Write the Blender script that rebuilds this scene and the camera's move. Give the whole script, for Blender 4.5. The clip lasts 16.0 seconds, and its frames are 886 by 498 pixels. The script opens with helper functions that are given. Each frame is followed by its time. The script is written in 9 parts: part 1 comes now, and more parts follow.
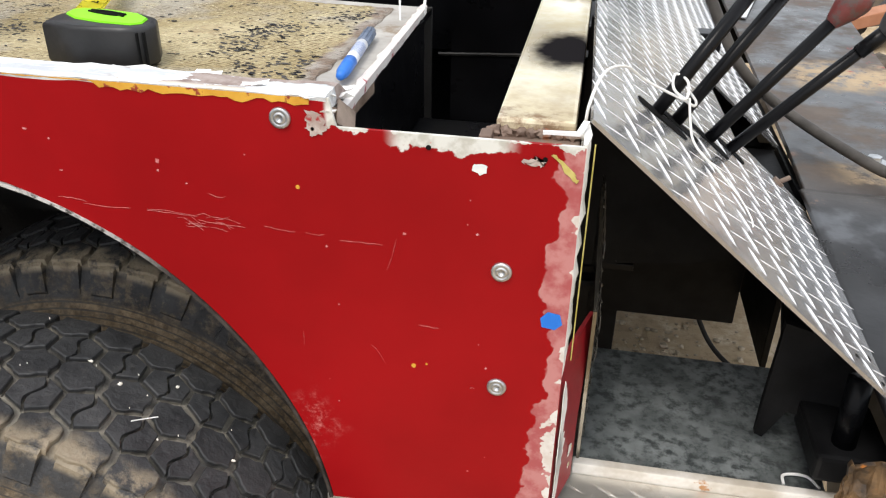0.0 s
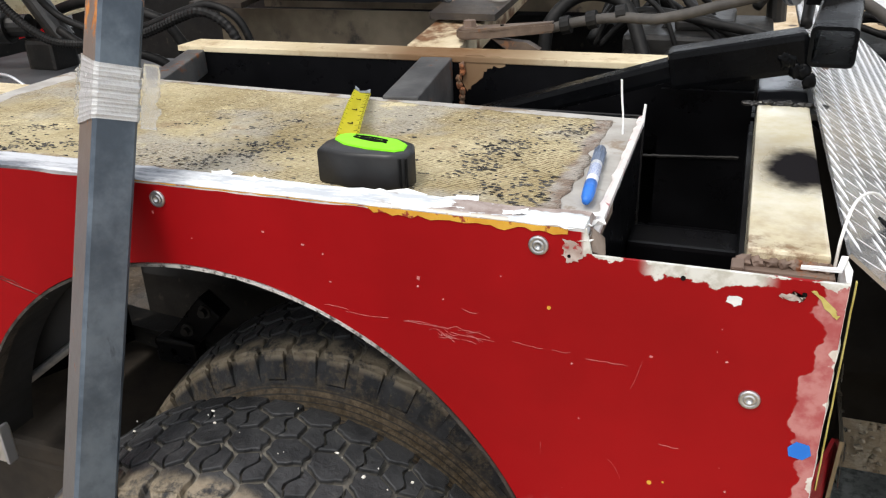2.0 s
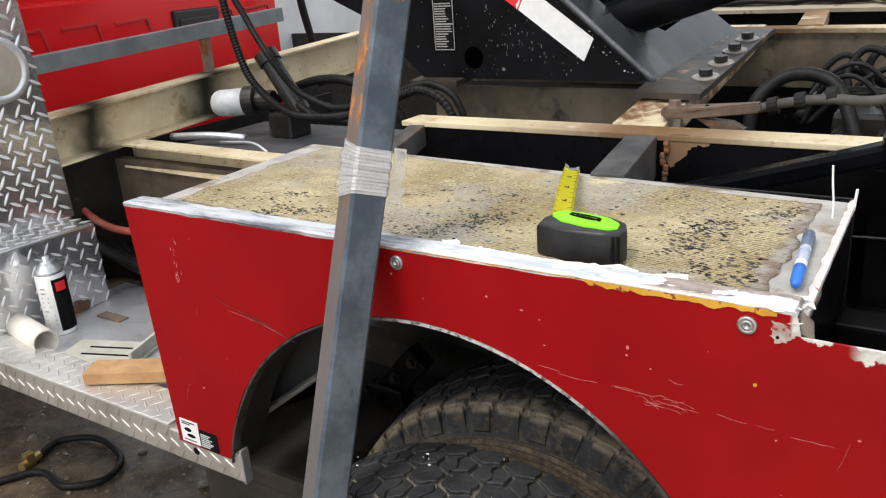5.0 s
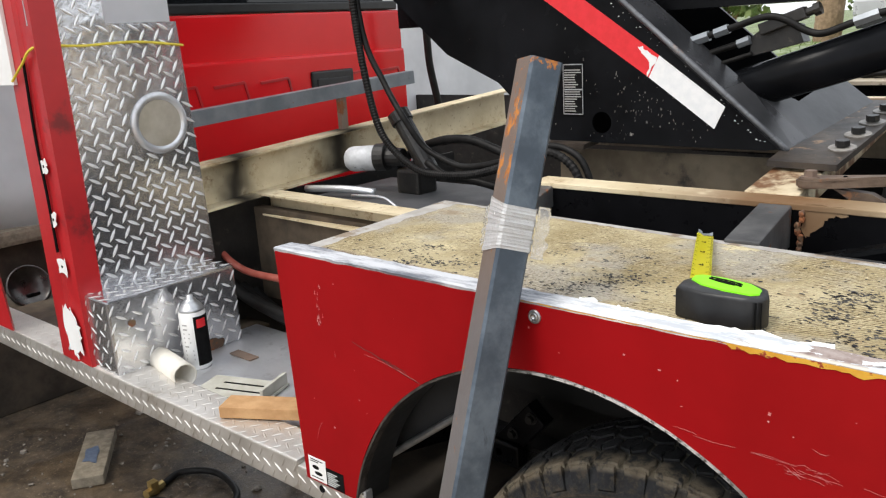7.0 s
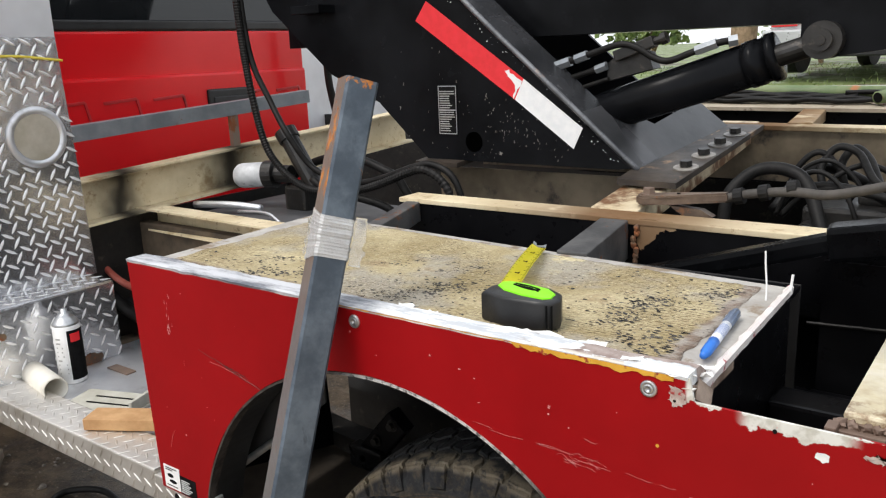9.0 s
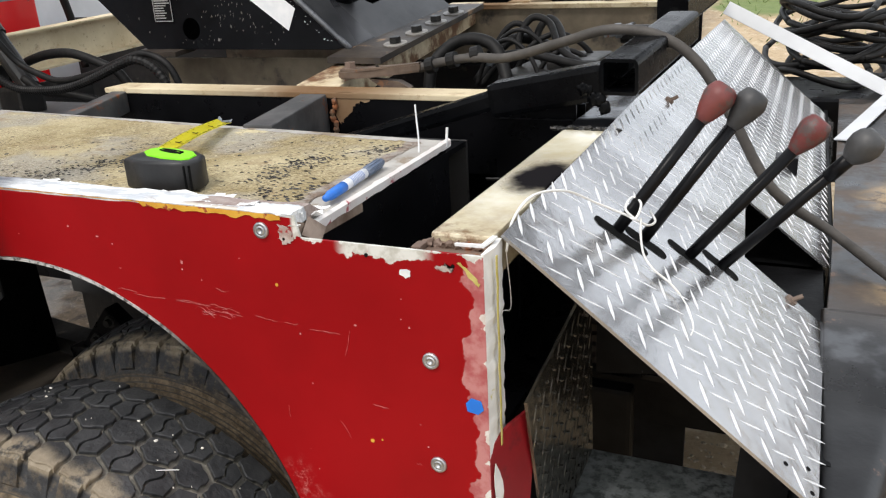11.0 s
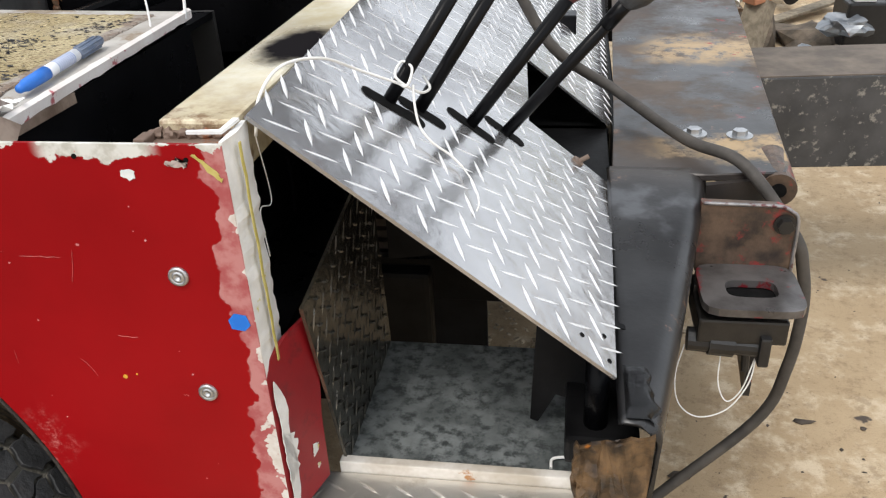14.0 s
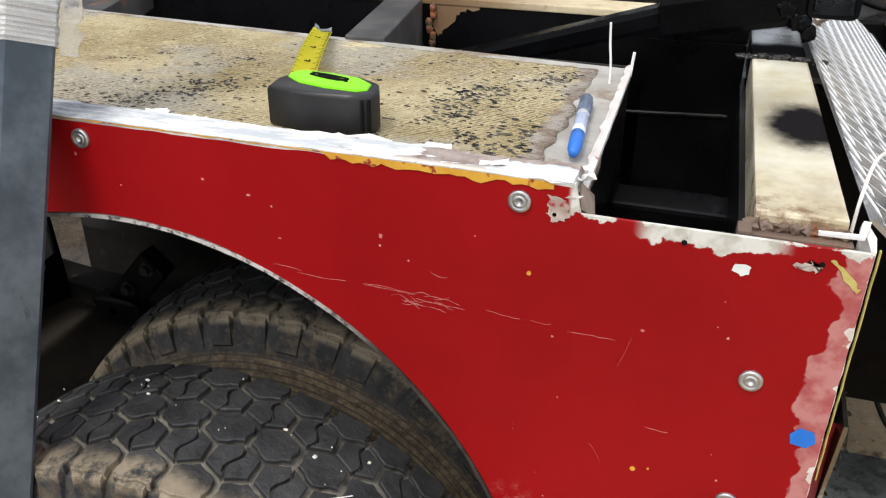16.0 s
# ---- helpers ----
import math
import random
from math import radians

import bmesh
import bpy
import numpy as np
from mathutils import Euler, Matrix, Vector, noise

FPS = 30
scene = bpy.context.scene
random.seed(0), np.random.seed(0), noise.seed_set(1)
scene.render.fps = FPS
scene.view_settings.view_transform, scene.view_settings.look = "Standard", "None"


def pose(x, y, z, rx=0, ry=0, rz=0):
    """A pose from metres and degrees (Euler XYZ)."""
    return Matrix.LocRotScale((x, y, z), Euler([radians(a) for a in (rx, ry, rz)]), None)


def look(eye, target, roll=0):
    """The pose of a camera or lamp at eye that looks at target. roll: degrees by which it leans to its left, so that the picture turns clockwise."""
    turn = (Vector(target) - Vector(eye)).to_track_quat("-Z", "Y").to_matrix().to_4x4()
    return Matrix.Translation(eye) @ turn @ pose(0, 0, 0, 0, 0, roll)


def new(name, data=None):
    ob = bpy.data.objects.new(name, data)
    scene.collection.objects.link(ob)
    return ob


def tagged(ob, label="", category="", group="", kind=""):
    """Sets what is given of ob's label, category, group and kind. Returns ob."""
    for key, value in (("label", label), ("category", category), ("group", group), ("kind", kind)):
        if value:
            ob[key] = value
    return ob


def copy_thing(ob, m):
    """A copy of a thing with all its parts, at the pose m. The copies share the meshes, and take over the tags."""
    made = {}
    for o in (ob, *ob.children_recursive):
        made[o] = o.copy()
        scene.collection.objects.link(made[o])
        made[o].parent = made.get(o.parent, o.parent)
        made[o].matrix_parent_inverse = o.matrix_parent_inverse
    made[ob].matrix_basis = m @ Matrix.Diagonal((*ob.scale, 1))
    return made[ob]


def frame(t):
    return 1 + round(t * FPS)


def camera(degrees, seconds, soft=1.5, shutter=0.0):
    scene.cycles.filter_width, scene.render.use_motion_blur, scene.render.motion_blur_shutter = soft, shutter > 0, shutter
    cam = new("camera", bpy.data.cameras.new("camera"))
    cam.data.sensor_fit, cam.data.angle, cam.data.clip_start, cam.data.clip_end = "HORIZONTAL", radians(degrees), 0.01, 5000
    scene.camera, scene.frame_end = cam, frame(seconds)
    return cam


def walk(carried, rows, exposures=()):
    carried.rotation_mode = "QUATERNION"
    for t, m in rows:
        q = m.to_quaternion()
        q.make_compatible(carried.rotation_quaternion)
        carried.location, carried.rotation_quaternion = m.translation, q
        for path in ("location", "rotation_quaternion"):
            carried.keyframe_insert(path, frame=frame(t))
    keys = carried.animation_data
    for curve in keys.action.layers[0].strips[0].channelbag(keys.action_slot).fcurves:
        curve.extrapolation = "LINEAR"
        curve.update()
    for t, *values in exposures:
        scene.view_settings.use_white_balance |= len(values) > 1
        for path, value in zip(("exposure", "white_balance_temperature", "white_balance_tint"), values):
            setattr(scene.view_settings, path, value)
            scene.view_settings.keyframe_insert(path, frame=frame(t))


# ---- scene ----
cam = camera(57.6, 16.0, soft=1.2)
PATH = [
    (0, (-0.009, -0.672, 1.262), (-0.309, 1.052, 0.293), 1.1),
    (0.2, (-0.005, -0.662, 1.233), (-0.216, 1.058, 0.235), 2.6),
    (0.3, (-0.006, -0.655, 1.234), (-0.192, 1.068, 0.236), 2.8),
    (0.5, (-0.015, -0.63, 1.258), (-0.157, 1.097, 0.259), 2.8),
    (1, (-0.044, -0.636, 1.272), (-0.209, 1.113, 0.316), 2.8),
    (1.2, (-0.068, -0.647, 1.282), (-0.296, 1.113, 0.359), 2.3),
    (1.5, (-0.104, -0.663, 1.297), (-0.528, 1.079, 0.41), 1.5),
    (1.8, (-0.107, -0.693, 1.32), (-0.71, 1.007, 0.457), -0.7),
    (2, (-0.109, -0.713, 1.336), (-0.761, 0.986, 0.506), -2.1),
    (2.5, (-0.09, -0.724, 1.349), (-0.8, 0.976, 0.57), -3.5),
    (3, (-0.1, -0.761, 1.378), (-0.897, 0.921, 0.647), -3.5),
    (3.5, (-0.105, -0.766, 1.379), (-0.987, 0.879, 0.661), -4.4),
    (4, (-0.103, -0.785, 1.381), (-1.043, 0.826, 0.661), -4.7),
    (4.5, (-0.098, -0.793, 1.385), (-1.081, 0.801, 0.681), -4.7),
    (5, (-0.108, -0.81, 1.388), (-1.171, 0.745, 0.716), -4.2),
    (5.2, (-0.118, -0.829, 1.387), (-1.235, 0.698, 0.738), -3.7),
    (7.5, (-0.123, -0.885, 1.401), (-1.409, 0.561, 0.896), -3.4),
    (8, (-0.119, -0.891, 1.392), (-1.393, 0.572, 0.905), -2.9),
    (8.2, (-0.091, -0.882, 1.401), (-1.347, 0.601, 0.93), -2.8),
    (10.3, (0.214, -0.778, 1.357), (-0.818, 0.854, 0.833), -2.3),
    (10.5, (0.231, -0.781, 1.351), (-0.777, 0.857, 0.8), -3.0),
    (11, (0.292, -0.739, 1.305), (-0.487, 0.967, 0.612), -3.1),
    (11.3, (0.303, -0.738, 1.293), (-0.317, 1.01, 0.544), -2.4),
    (11.5, (0.311, -0.737, 1.285), (-0.263, 1.018, 0.517), -2.0),
    (12, (0.293, -0.72, 1.268), (-0.192, 1.034, 0.439), -1.2),
    (12.5, (0.289, -0.718, 1.264), (-0.155, 1.022, 0.383), -0.3),
    (13, (0.302, -0.696, 1.253), (-0.082, 1.038, 0.333), -1.0),
    (13.3, (0.312, -0.647, 1.255), (0.031, 1.067, 0.263), -2.4),
    (13.5, (0.319, -0.614, 1.257), (0.038, 1.114, 0.291), -3.4),
    (14, (0.297, -0.61, 1.25), (-0.009, 1.11, 0.277), -3.1),
    (14.3, (0.239, -0.611, 1.272), (-0.099, 1.114, 0.317), -3.1),
    (14.5, (0.2, -0.611, 1.287), (-0.252, 1.11, 0.374), -3.1),
    (14.7, (0.15, -0.608, 1.289), (-0.361, 1.105, 0.39), -3.0),
    (15, (0.074, -0.603, 1.291), (-0.416, 1.114, 0.391), -2.9),
    (15.5, (-0.026, -0.599, 1.296), (-0.465, 1.118, 0.369), -1.4),
    (15.8, (-0.098, -0.616, 1.29), (-0.572, 1.091, 0.362), -0.3),
    (16, (-0.146, -0.627, 1.286), (-0.697, 1.063, 0.371), 0.5),
]
walk(cam, [(t, look(eye, target, roll)) for t, eye, target, roll in PATH],
     [(0, 0.66), (0.5, 0.88), (1, 0.78), (1.5, 0.62), (2.5, 0.52), (4, 0.49), (5, 0.54), (7.5, 0.56), (8, 0.53), (10.5, 0.48), (11, 0.50), (12, 0.46), (13.5, 0.48), (14.5, 0.50), (16, 0.49)])

# ---- light: an overcast day in an open yard ----
world = bpy.data.worlds.new("sky")
scene.world = world
world.use_nodes = True
wn, wl = world.node_tree.nodes, world.node_tree.links
sky = wn.new("ShaderNodeTexSky")
sky.sky_type, sky.sun_disc = "NISHITA", False
sky.sun_elevation, sky.sun_rotation = radians(52), radians(200)
sky.air_density, sky.dust_density, sky.ozone_density = 1.0, 4.0, 1.0
cloud = wn.new("ShaderNodeMix")
cloud.data_type = "RGBA"
cloud.inputs[0].default_value = 0.75
cloud.inputs[7].default_value = (8.6, 8.9, 9.3, 1)
wl.new(sky.outputs[0], cloud.inputs[6])
wl.new(cloud.outputs[2], wn["Background"].inputs[0])
wn["Background"].inputs[1].default_value = 0.13
sun = new("sun", bpy.data.lights.new("sun", "SUN"))
sun.data.energy, sun.data.angle, sun.data.color = 1.3, radians(20), (1.0, 0.96, 0.9)
sun.matrix_world = look((0, 0, 6), (0 + 1.2 * 0.3, 1.2, 6 - 2.2))
scene.view_settings.exposure = 0.30

# ---- materials ----


def node_mat(name):
    m = bpy.data.materials.new(name)
    m.use_nodes = True
    nt = m.node_tree
    return m, nt, nt.nodes["Principled BSDF"]


class Net:
    """Short names for building a node tree."""

    def __init__(self, nt):
        self.nt = nt
        self.co = nt.nodes.new("ShaderNodeTexCoord").outputs["Object"]
        self.geo = nt.nodes.new("ShaderNodeNewGeometry").outputs["Position"]

    def put(self, socket, v):
        if hasattr(v, "links"):
            self.nt.links.new(v, socket)
        elif isinstance(v, tuple) and len(v) == 3 and socket.type == "RGBA":
            socket.default_value = (*v, 1)
        else:
            socket.default_value = v

    def noise(self, scale, detail=4.0, rough=0.6, at=None, stretch=None, dist=0.0):
        n = self.nt.nodes.new("ShaderNodeTexNoise")
        n.inputs["Scale"].default_value, n.inputs["Detail"].default_value = scale, detail
        n.inputs["Roughness"].default_value, n.inputs["Distortion"].default_value = rough, dist
        src = at or self.geo
        if stretch:
            mp = self.nt.nodes.new("ShaderNodeMapping")
            mp.inputs["Scale"].default_value = stretch
            self.nt.links.new(src, mp.inputs[0])
            src = mp.outputs[0]
        self.nt.links.new(src, n.inputs["Vector"])
        return n.outputs["Fac"]

    def ramp(self, v, lo, hi):
        n = self.nt.nodes.new("ShaderNodeMapRange")
        n.interpolation_type = "SMOOTHSTEP"
        self.put(n.inputs[0], v)
        n.inputs[1].default_value, n.inputs[2].default_value = lo, hi
        return n.outputs[0]

    def math(self, op, a, b=0.0):
        n = self.nt.nodes.new("ShaderNodeMath")
        n.operation = op
        self.put(n.inputs[0], a)
        self.put(n.inputs[1], b)
        return n.outputs[0]

    def mix(self, f, a, b):
        n = self.nt.nodes.new("ShaderNodeMix")
        n.data_type = "RGBA"
        self.put(n.inputs[0], f)
        self.put(n.inputs[6], a)
        self.put(n.inputs[7], b)
        return n.outputs[2]

    def xyz(self, at=None):
        n = self.nt.nodes.new("ShaderNodeSeparateXYZ")
        self.nt.links.new(at or self.geo, n.inputs[0])
        return n.outputs

    def bump(self, v, strength, dist):
        n = self.nt.nodes.new("ShaderNodeBump")
        n.inputs["Strength"].default_value, n.inputs["Distance"].default_value = strength, dist
        self.nt.links.new(v, n.inputs["Height"])
        return n.outputs[0]


def simple(name, a, b, scale, rough, metal=0.0, bump=0.2, bscale=None, c=None, cscale=8.0, cut=(0.55, 0.65), rvar=0.12, spec=0.5):
    """A two-tone surface with fine relief and, where c is given, blotches of a third colour."""
    m, nt, p = node_mat(name)
    n = Net(nt)
    f = n.ramp(n.noise(scale), 0.3, 0.7)
    col = n.mix(f, a, b)
    if c:
        col = n.mix(n.ramp(n.noise(cscale, 6.0, 0.65), *cut), col, c)
    n.put(p.inputs["Base Color"], col)
    n.put(p.inputs["Roughness"], n.math("ADD", n.math("MULTIPLY", n.noise(scale * 2.3), 2 * rvar), rough - rvar))
    p.inputs["Metallic"].default_value = metal
    p.inputs["Specular IOR Level"].default_value = spec
    if bump:
        n.put(p.inputs["Normal"], n.bump(n.noise(bscale or scale * 4, 5.0), bump, 0.002))
    return m


def red_paint():
    """Old red enamel, rubbed to pink and bare filler towards the rear edge."""
    m, nt, p = node_mat("fender_red")
    n = Net(nt)
    x, y, z = n.xyz()
    base = n.mix(n.ramp(n.noise(3.0), 0.3, 0.7), (0.225, 0.0036, 0.0052), (0.285, 0.0048, 0.0070))
    base = n.mix(n.ramp(n.noise(26.0, 8.0, 0.8), 0.66, 0.76), base, (0.27, 0.012, 0.015))
    # scuff above the arch's rear foot
    sx = n.math("ABSOLUTE", n.math("ADD", x, 0.272))
    sz = n.math("ABSOLUTE", n.math("ADD", z, -0.640))
    near = n.ramp(n.math("ADD", n.math("MULTIPLY", sx, 1.6), sz), 0.085, 0.0)
    base = n.mix(n.math("MULTIPLY", near, n.ramp(n.noise(48.0, 6.0, 0.8), 0.48, 0.70)), base, (0.52, 0.19, 0.175))
    wob = n.math("MULTIPLY", n.math("ADD", n.noise(26.0, 3.0, 0.55), -0.5), 0.085)
    xe = n.math("ADD", x, wob)
    pink = n.ramp(n.math("ADD", xe, n.math("MULTIPLY", n.ramp(z, 0.75, 0.58), 0.012)), -0.021, -0.018)
    base = n.mix(pink, base, n.mix(n.ramp(n.noise(30.0), 0.4, 0.6), (0.34, 0.085, 0.085), (0.44, 0.19, 0.18)))
    wob2 = n.math("MULTIPLY", n.math("ADD", n.noise(34.0, 3.0, 0.6), -0.5), 0.085)
    low = n.ramp(z, 0.80, 0.62)
    bare = n.ramp(n.math("ADD", n.math("ADD", x, wob2), n.math("MULTIPLY", low, 0.010)), 0.004, 0.006)
    base = n.mix(bare, base, n.mix(n.ramp(n.noise(45.0), 0.35, 0.65), (0.52, 0.46, 0.41), (0.62, 0.60, 0.56)))
    # bare strip below the notch
    wz = n.math("ADD", z, n.math("MULTIPLY", n.math("ADD", n.noise(40.0, 4.0, 0.6), -0.5), 0.035))
    span = n.math("MULTIPLY", n.ramp(x, -0.185, -0.165), n.ramp(x, -0.055, -0.075))
    strip = n.math("MULTIPLY", n.ramp(wz, 0.985, 0.987), span)
    edge = n.math("MULTIPLY", n.ramp(wz, 0.9985, 0.9995), n.ramp(x, -0.24, -0.235))
    strip = n.math("MAXIMUM", strip, edge)
    base = n.mix(strip, base, n.mix(n.ramp(n.noise(50.0, 4.0), 0.4, 0.6), (0.44, 0.43, 0.38), (0.60, 0.60, 0.56)))
    n.put(p.inputs["Base Color"], base)
    rough = n.math("ADD", n.math("MULTIPLY", n.noise(14.0), 0.16), 0.30)
    rough = n.math("ADD", rough, n.math("MULTIPLY", n.math("MAXIMUM", pink, strip), 0.22))
    n.put(p.inputs["Roughness"], rough)
    n.put(p.inputs["Normal"], n.bump(n.math("ADD", n.noise(9.0, 3.0), n.math("MULTIPLY", n.noise(160.0), 0.15)), 0.12, 0.004))
    p.inputs["Specular IOR Level"].default_value = 0.11
    return m


def filler_paint():
    """White body filler smeared over brown primer along the fender's top edge."""
    m, nt, p = node_mat("white_filler")
    n = Net(nt)
    x, y, z = n.xyz()
    wig = n.math("MULTIPLY", n.math("ADD", n.noise(16.0, 5.0, 0.65), -0.5), 0.06)
    yy = n.math("ADD", y, wig)
    # a broad white smear in the middle, torn dabs towards the rear, a bare grey fold in front
    mid = n.math("MULTIPLY", n.math("MULTIPLY", n.ramp(x, -0.74, -0.66), n.ramp(x, -0.43, -0.47)), n.ramp(yy, 0.064, 0.060))
    dab = n.math("MULTIPLY", n.ramp(x, -0.48, -0.46), n.ramp(n.noise(13.0, 5.0, 0.6, stretch=(0.7, 2.2, 1.0)), 0.515, 0.525))
    corner = n.math("MULTIPLY", n.ramp(x, -0.315, -0.295), n.ramp(yy, 0.036, 0.032))
    f = n.math("MAXIMUM", n.math("MAXIMUM", mid, dab), corner)
    front = n.ramp(n.math("ADD", x, n.math("MULTIPLY", n.noise(9.0, 4.0), 0.2)), -0.52, -0.60)
    fold = n.math("MULTIPLY", front, n.ramp(yy, 0.068, 0.065))
    f = n.math("MAXIMUM", f, fold)
    white = n.mix(n.ramp(n.noise(30.0), 0.4, 0.7), (0.80, 0.81, 0.80), (0.66, 0.69, 0.72))
    white = n.mix(n.math("MULTIPLY", n.ramp(n.noise(34.0, 6.0, 0.75, stretch=(0.35, 1.3, 1)), 0.42, 0.58), 0.75), white, (0.36, 0.38, 0.41))
    grey = n.mix(n.ramp(n.noise(20.0, 5.0, 0.75, stretch=(0.3, 1.5, 1)), 0.36, 0.62), (0.11, 0.12, 0.14), (0.52, 0.53, 0.55))
    white = n.mix(n.math("MULTIPLY", front, n.math("SUBTRACT", 1.0, mid)), white, grey)
    brown = n.mix(n.ramp(n.noise(30.0, 5.0, 0.7), 0.35, 0.65), (0.19, 0.13, 0.11), (0.36, 0.30, 0.27))
    brown = n.mix(n.ramp(y, 0.006, 0.001), brown, n.mix(n.noise(35.0), (0.46, 0.40, 0.30), (0.60, 0.58, 0.55)))
    n.put(p.inputs["Base Color"], n.mix(f, brown, white))
    p.inputs["Roughness"].default_value = 0.6
    n.put(p.inputs["Normal"], n.bump(n.math("ADD", n.math("MULTIPLY", f, 0.6), n.noise(60.0, 5.0)), 0.5, 0.003))
    return m


def carpet_mat():
    """Ribbed tan glue left by torn-off carpet, with clots of black pile."""
    m, nt, p = node_mat("carpet_glue")
    n = Net(nt)
    x, y, z = n.xyz()
    base = n.mix(n.ramp(n.noise(5.0, 5.0, 0.65), 0.36, 0.64), (0.37, 0.295, 0.155), (0.54, 0.46, 0.285))
    base = n.mix(n.math("MULTIPLY", n.ramp(n.noise(3.6, 4.0, 0.6), 0.50, 0.62), 0.85), base, (0.40, 0.37, 0.31))
    base = n.mix(n.math("MULTIPLY", n.ramp(n.noise(7.0, 4.0, 0.65), 0.60, 0.70), 0.75), base, (0.74, 0.64, 0.38))
    base = n.mix(n.math("MULTIPLY", n.ramp(n.noise(10.0, 4.0, 0.65), 0.58, 0.70), 0.6), base, (0.28, 0.19, 0.10))
    wave = nt.nodes.new("ShaderNodeTexWave")
    wave.bands_direction, wave.inputs["Scale"].default_value = "X", 54.0
    wave.inputs["Distortion"].default_value, wave.inputs["Detail"].default_value = 1.6, 3.0
    wave.inputs["Detail Scale"].default_value = 6.0
    turn = nt.nodes.new("ShaderNodeMapping")
    turn.inputs["Rotation"].default_value = (0, 0, radians(38))
    nt.links.new(n.geo, turn.inputs[0])
    nt.links.new(turn.outputs[0], wave.inputs["Vector"])
    weft = n.noise(210.0, 2.0, 0.5, stretch=(1.0, 0.55, 1.0))
    groove = n.math("MULTIPLY", n.ramp(wave.outputs["Fac"], 0.50, 0.08), n.ramp(weft, 0.36, 0.56))
    base = n.mix(n.math("MULTIPLY", groove, n.ramp(n.noise(6.0, 3.0), 0.34, 0.60)), base, (0.13, 0.09, 0.042))
    speck = n.ramp(n.noise(170.0, 4.0, 0.75), 0.56, 0.64)
    base = n.mix(n.math("MULTIPLY", speck, 0.55), base, (0.17, 0.13, 0.07))
    base = n.mix(n.math("MULTIPLY", n.ramp(n.noise(140.0, 3.0, 0.7), 0.60, 0.68), 0.55), base, (0.76, 0.68, 0.46))
    # grey border where the pile was cut back
    rim = n.math("MAXIMUM", n.ramp(n.math("ADD", y, n.math("MULTIPLY", n.noise(24.0, 4.0), 0.03)), 0.105, 0.088), n.ramp(n.math("ADD", x, n.math("MULTIPLY", n.noise(20.0, 4.0), -0.05)), -0.335, -0.322))
    base = n.mix(n.math("MULTIPLY", rim, 0.9), base, n.mix(n.ramp(n.noise(30.0, 5.0), 0.4, 0.6), (0.21, 0.155, 0.125), (0.37, 0.335, 0.30)))
    stray = n.ramp(n.noise(120.0, 2.0), 0.69, 0.73)
    n.put(p.inputs["Base Color"], n.mix(n.math("MULTIPLY", stray, 0.85), base, (0.03, 0.031, 0.035)))
    p.inputs["Roughness"].default_value = 0.85
    p.inputs["Specular IOR Level"].default_value = 0.25
    n.put(p.inputs["Normal"], n.bump(n.math("ADD", wave.outputs["Fac"], n.math("MULTIPLY", n.noise(110.0, 5.0), 1.6)), 0.75, 0.0035))
    return m


def cream_steel(name, burn_pts, bright, core=0.5, most=1.0, soot=(0.014, 0.013, 0.013)):
    """Cream-primed steel with scorched bands where it has been welded."""
    m, nt, p = node_mat(name)
    n = Net(nt)
    x, y, z = n.xyz()
    base = n.mix(n.ramp(n.noise(7.0, 5.0), 0.3, 0.7), (0.58, 0.48, 0.30), (0.74, 0.64, 0.44))
    base = n.mix(n.math("MULTIPLY", n.ramp(n.noise(9.0, 6.0, 0.72), 0.52, 0.70), 1.0), base, (0.40, 0.28, 0.145))
    base = n.mix(n.math("MULTIPLY", n.ramp(n.noise(34.0, 6.0, 0.75), 0.58, 0.68), 0.7), base, (0.22, 0.115, 0.05))
    fac = None
    for axis, at, wide in burn_pts:
        v = {"x": x, "y": y}[axis]
        d = n.math("ABSOLUTE", n.math("ADD", n.math("ADD", v, -at), n.math("MULTIPLY", n.math("ADD", n.noise(9.0, 2.0, 0.5), -0.5), 0.10)))
        g = n.math("MULTIPLY", n.ramp(d, wide, wide * core), n.math("MULTIPLY", n.ramp(n.noise(8.0, 3.0, 0.5), 0.22, 0.42), most))
        fac = g if fac is None else n.math("MAXIMUM", fac, g)
    if fac is not None:
        base = n.mix(fac, base, soot)
    n.put(p.inputs["Base Color"], base)
    clean = n.math("SUBTRACT", 1.0, fac) if fac is not None else 1.0
    n.put(p.inputs["Metallic"], n.math("MULTIPLY", clean, bright))
    n.put(p.inputs["Specular IOR Level"], n.math("MULTIPLY", clean, 0.5))
    shine = n.math("ADD", n.math("MULTIPLY", n.noise(12.0), 0.3), 0.42)
    n.put(p.inputs["Roughness"], n.math("ADD", shine, n.math("MULTIPLY", n.math("SUBTRACT", 1.0, clean), 0.5)))
    n.put(p.inputs["Normal"], n.bump(n.noise(50.0, 5.0), 0.15, 0.002))
    return m


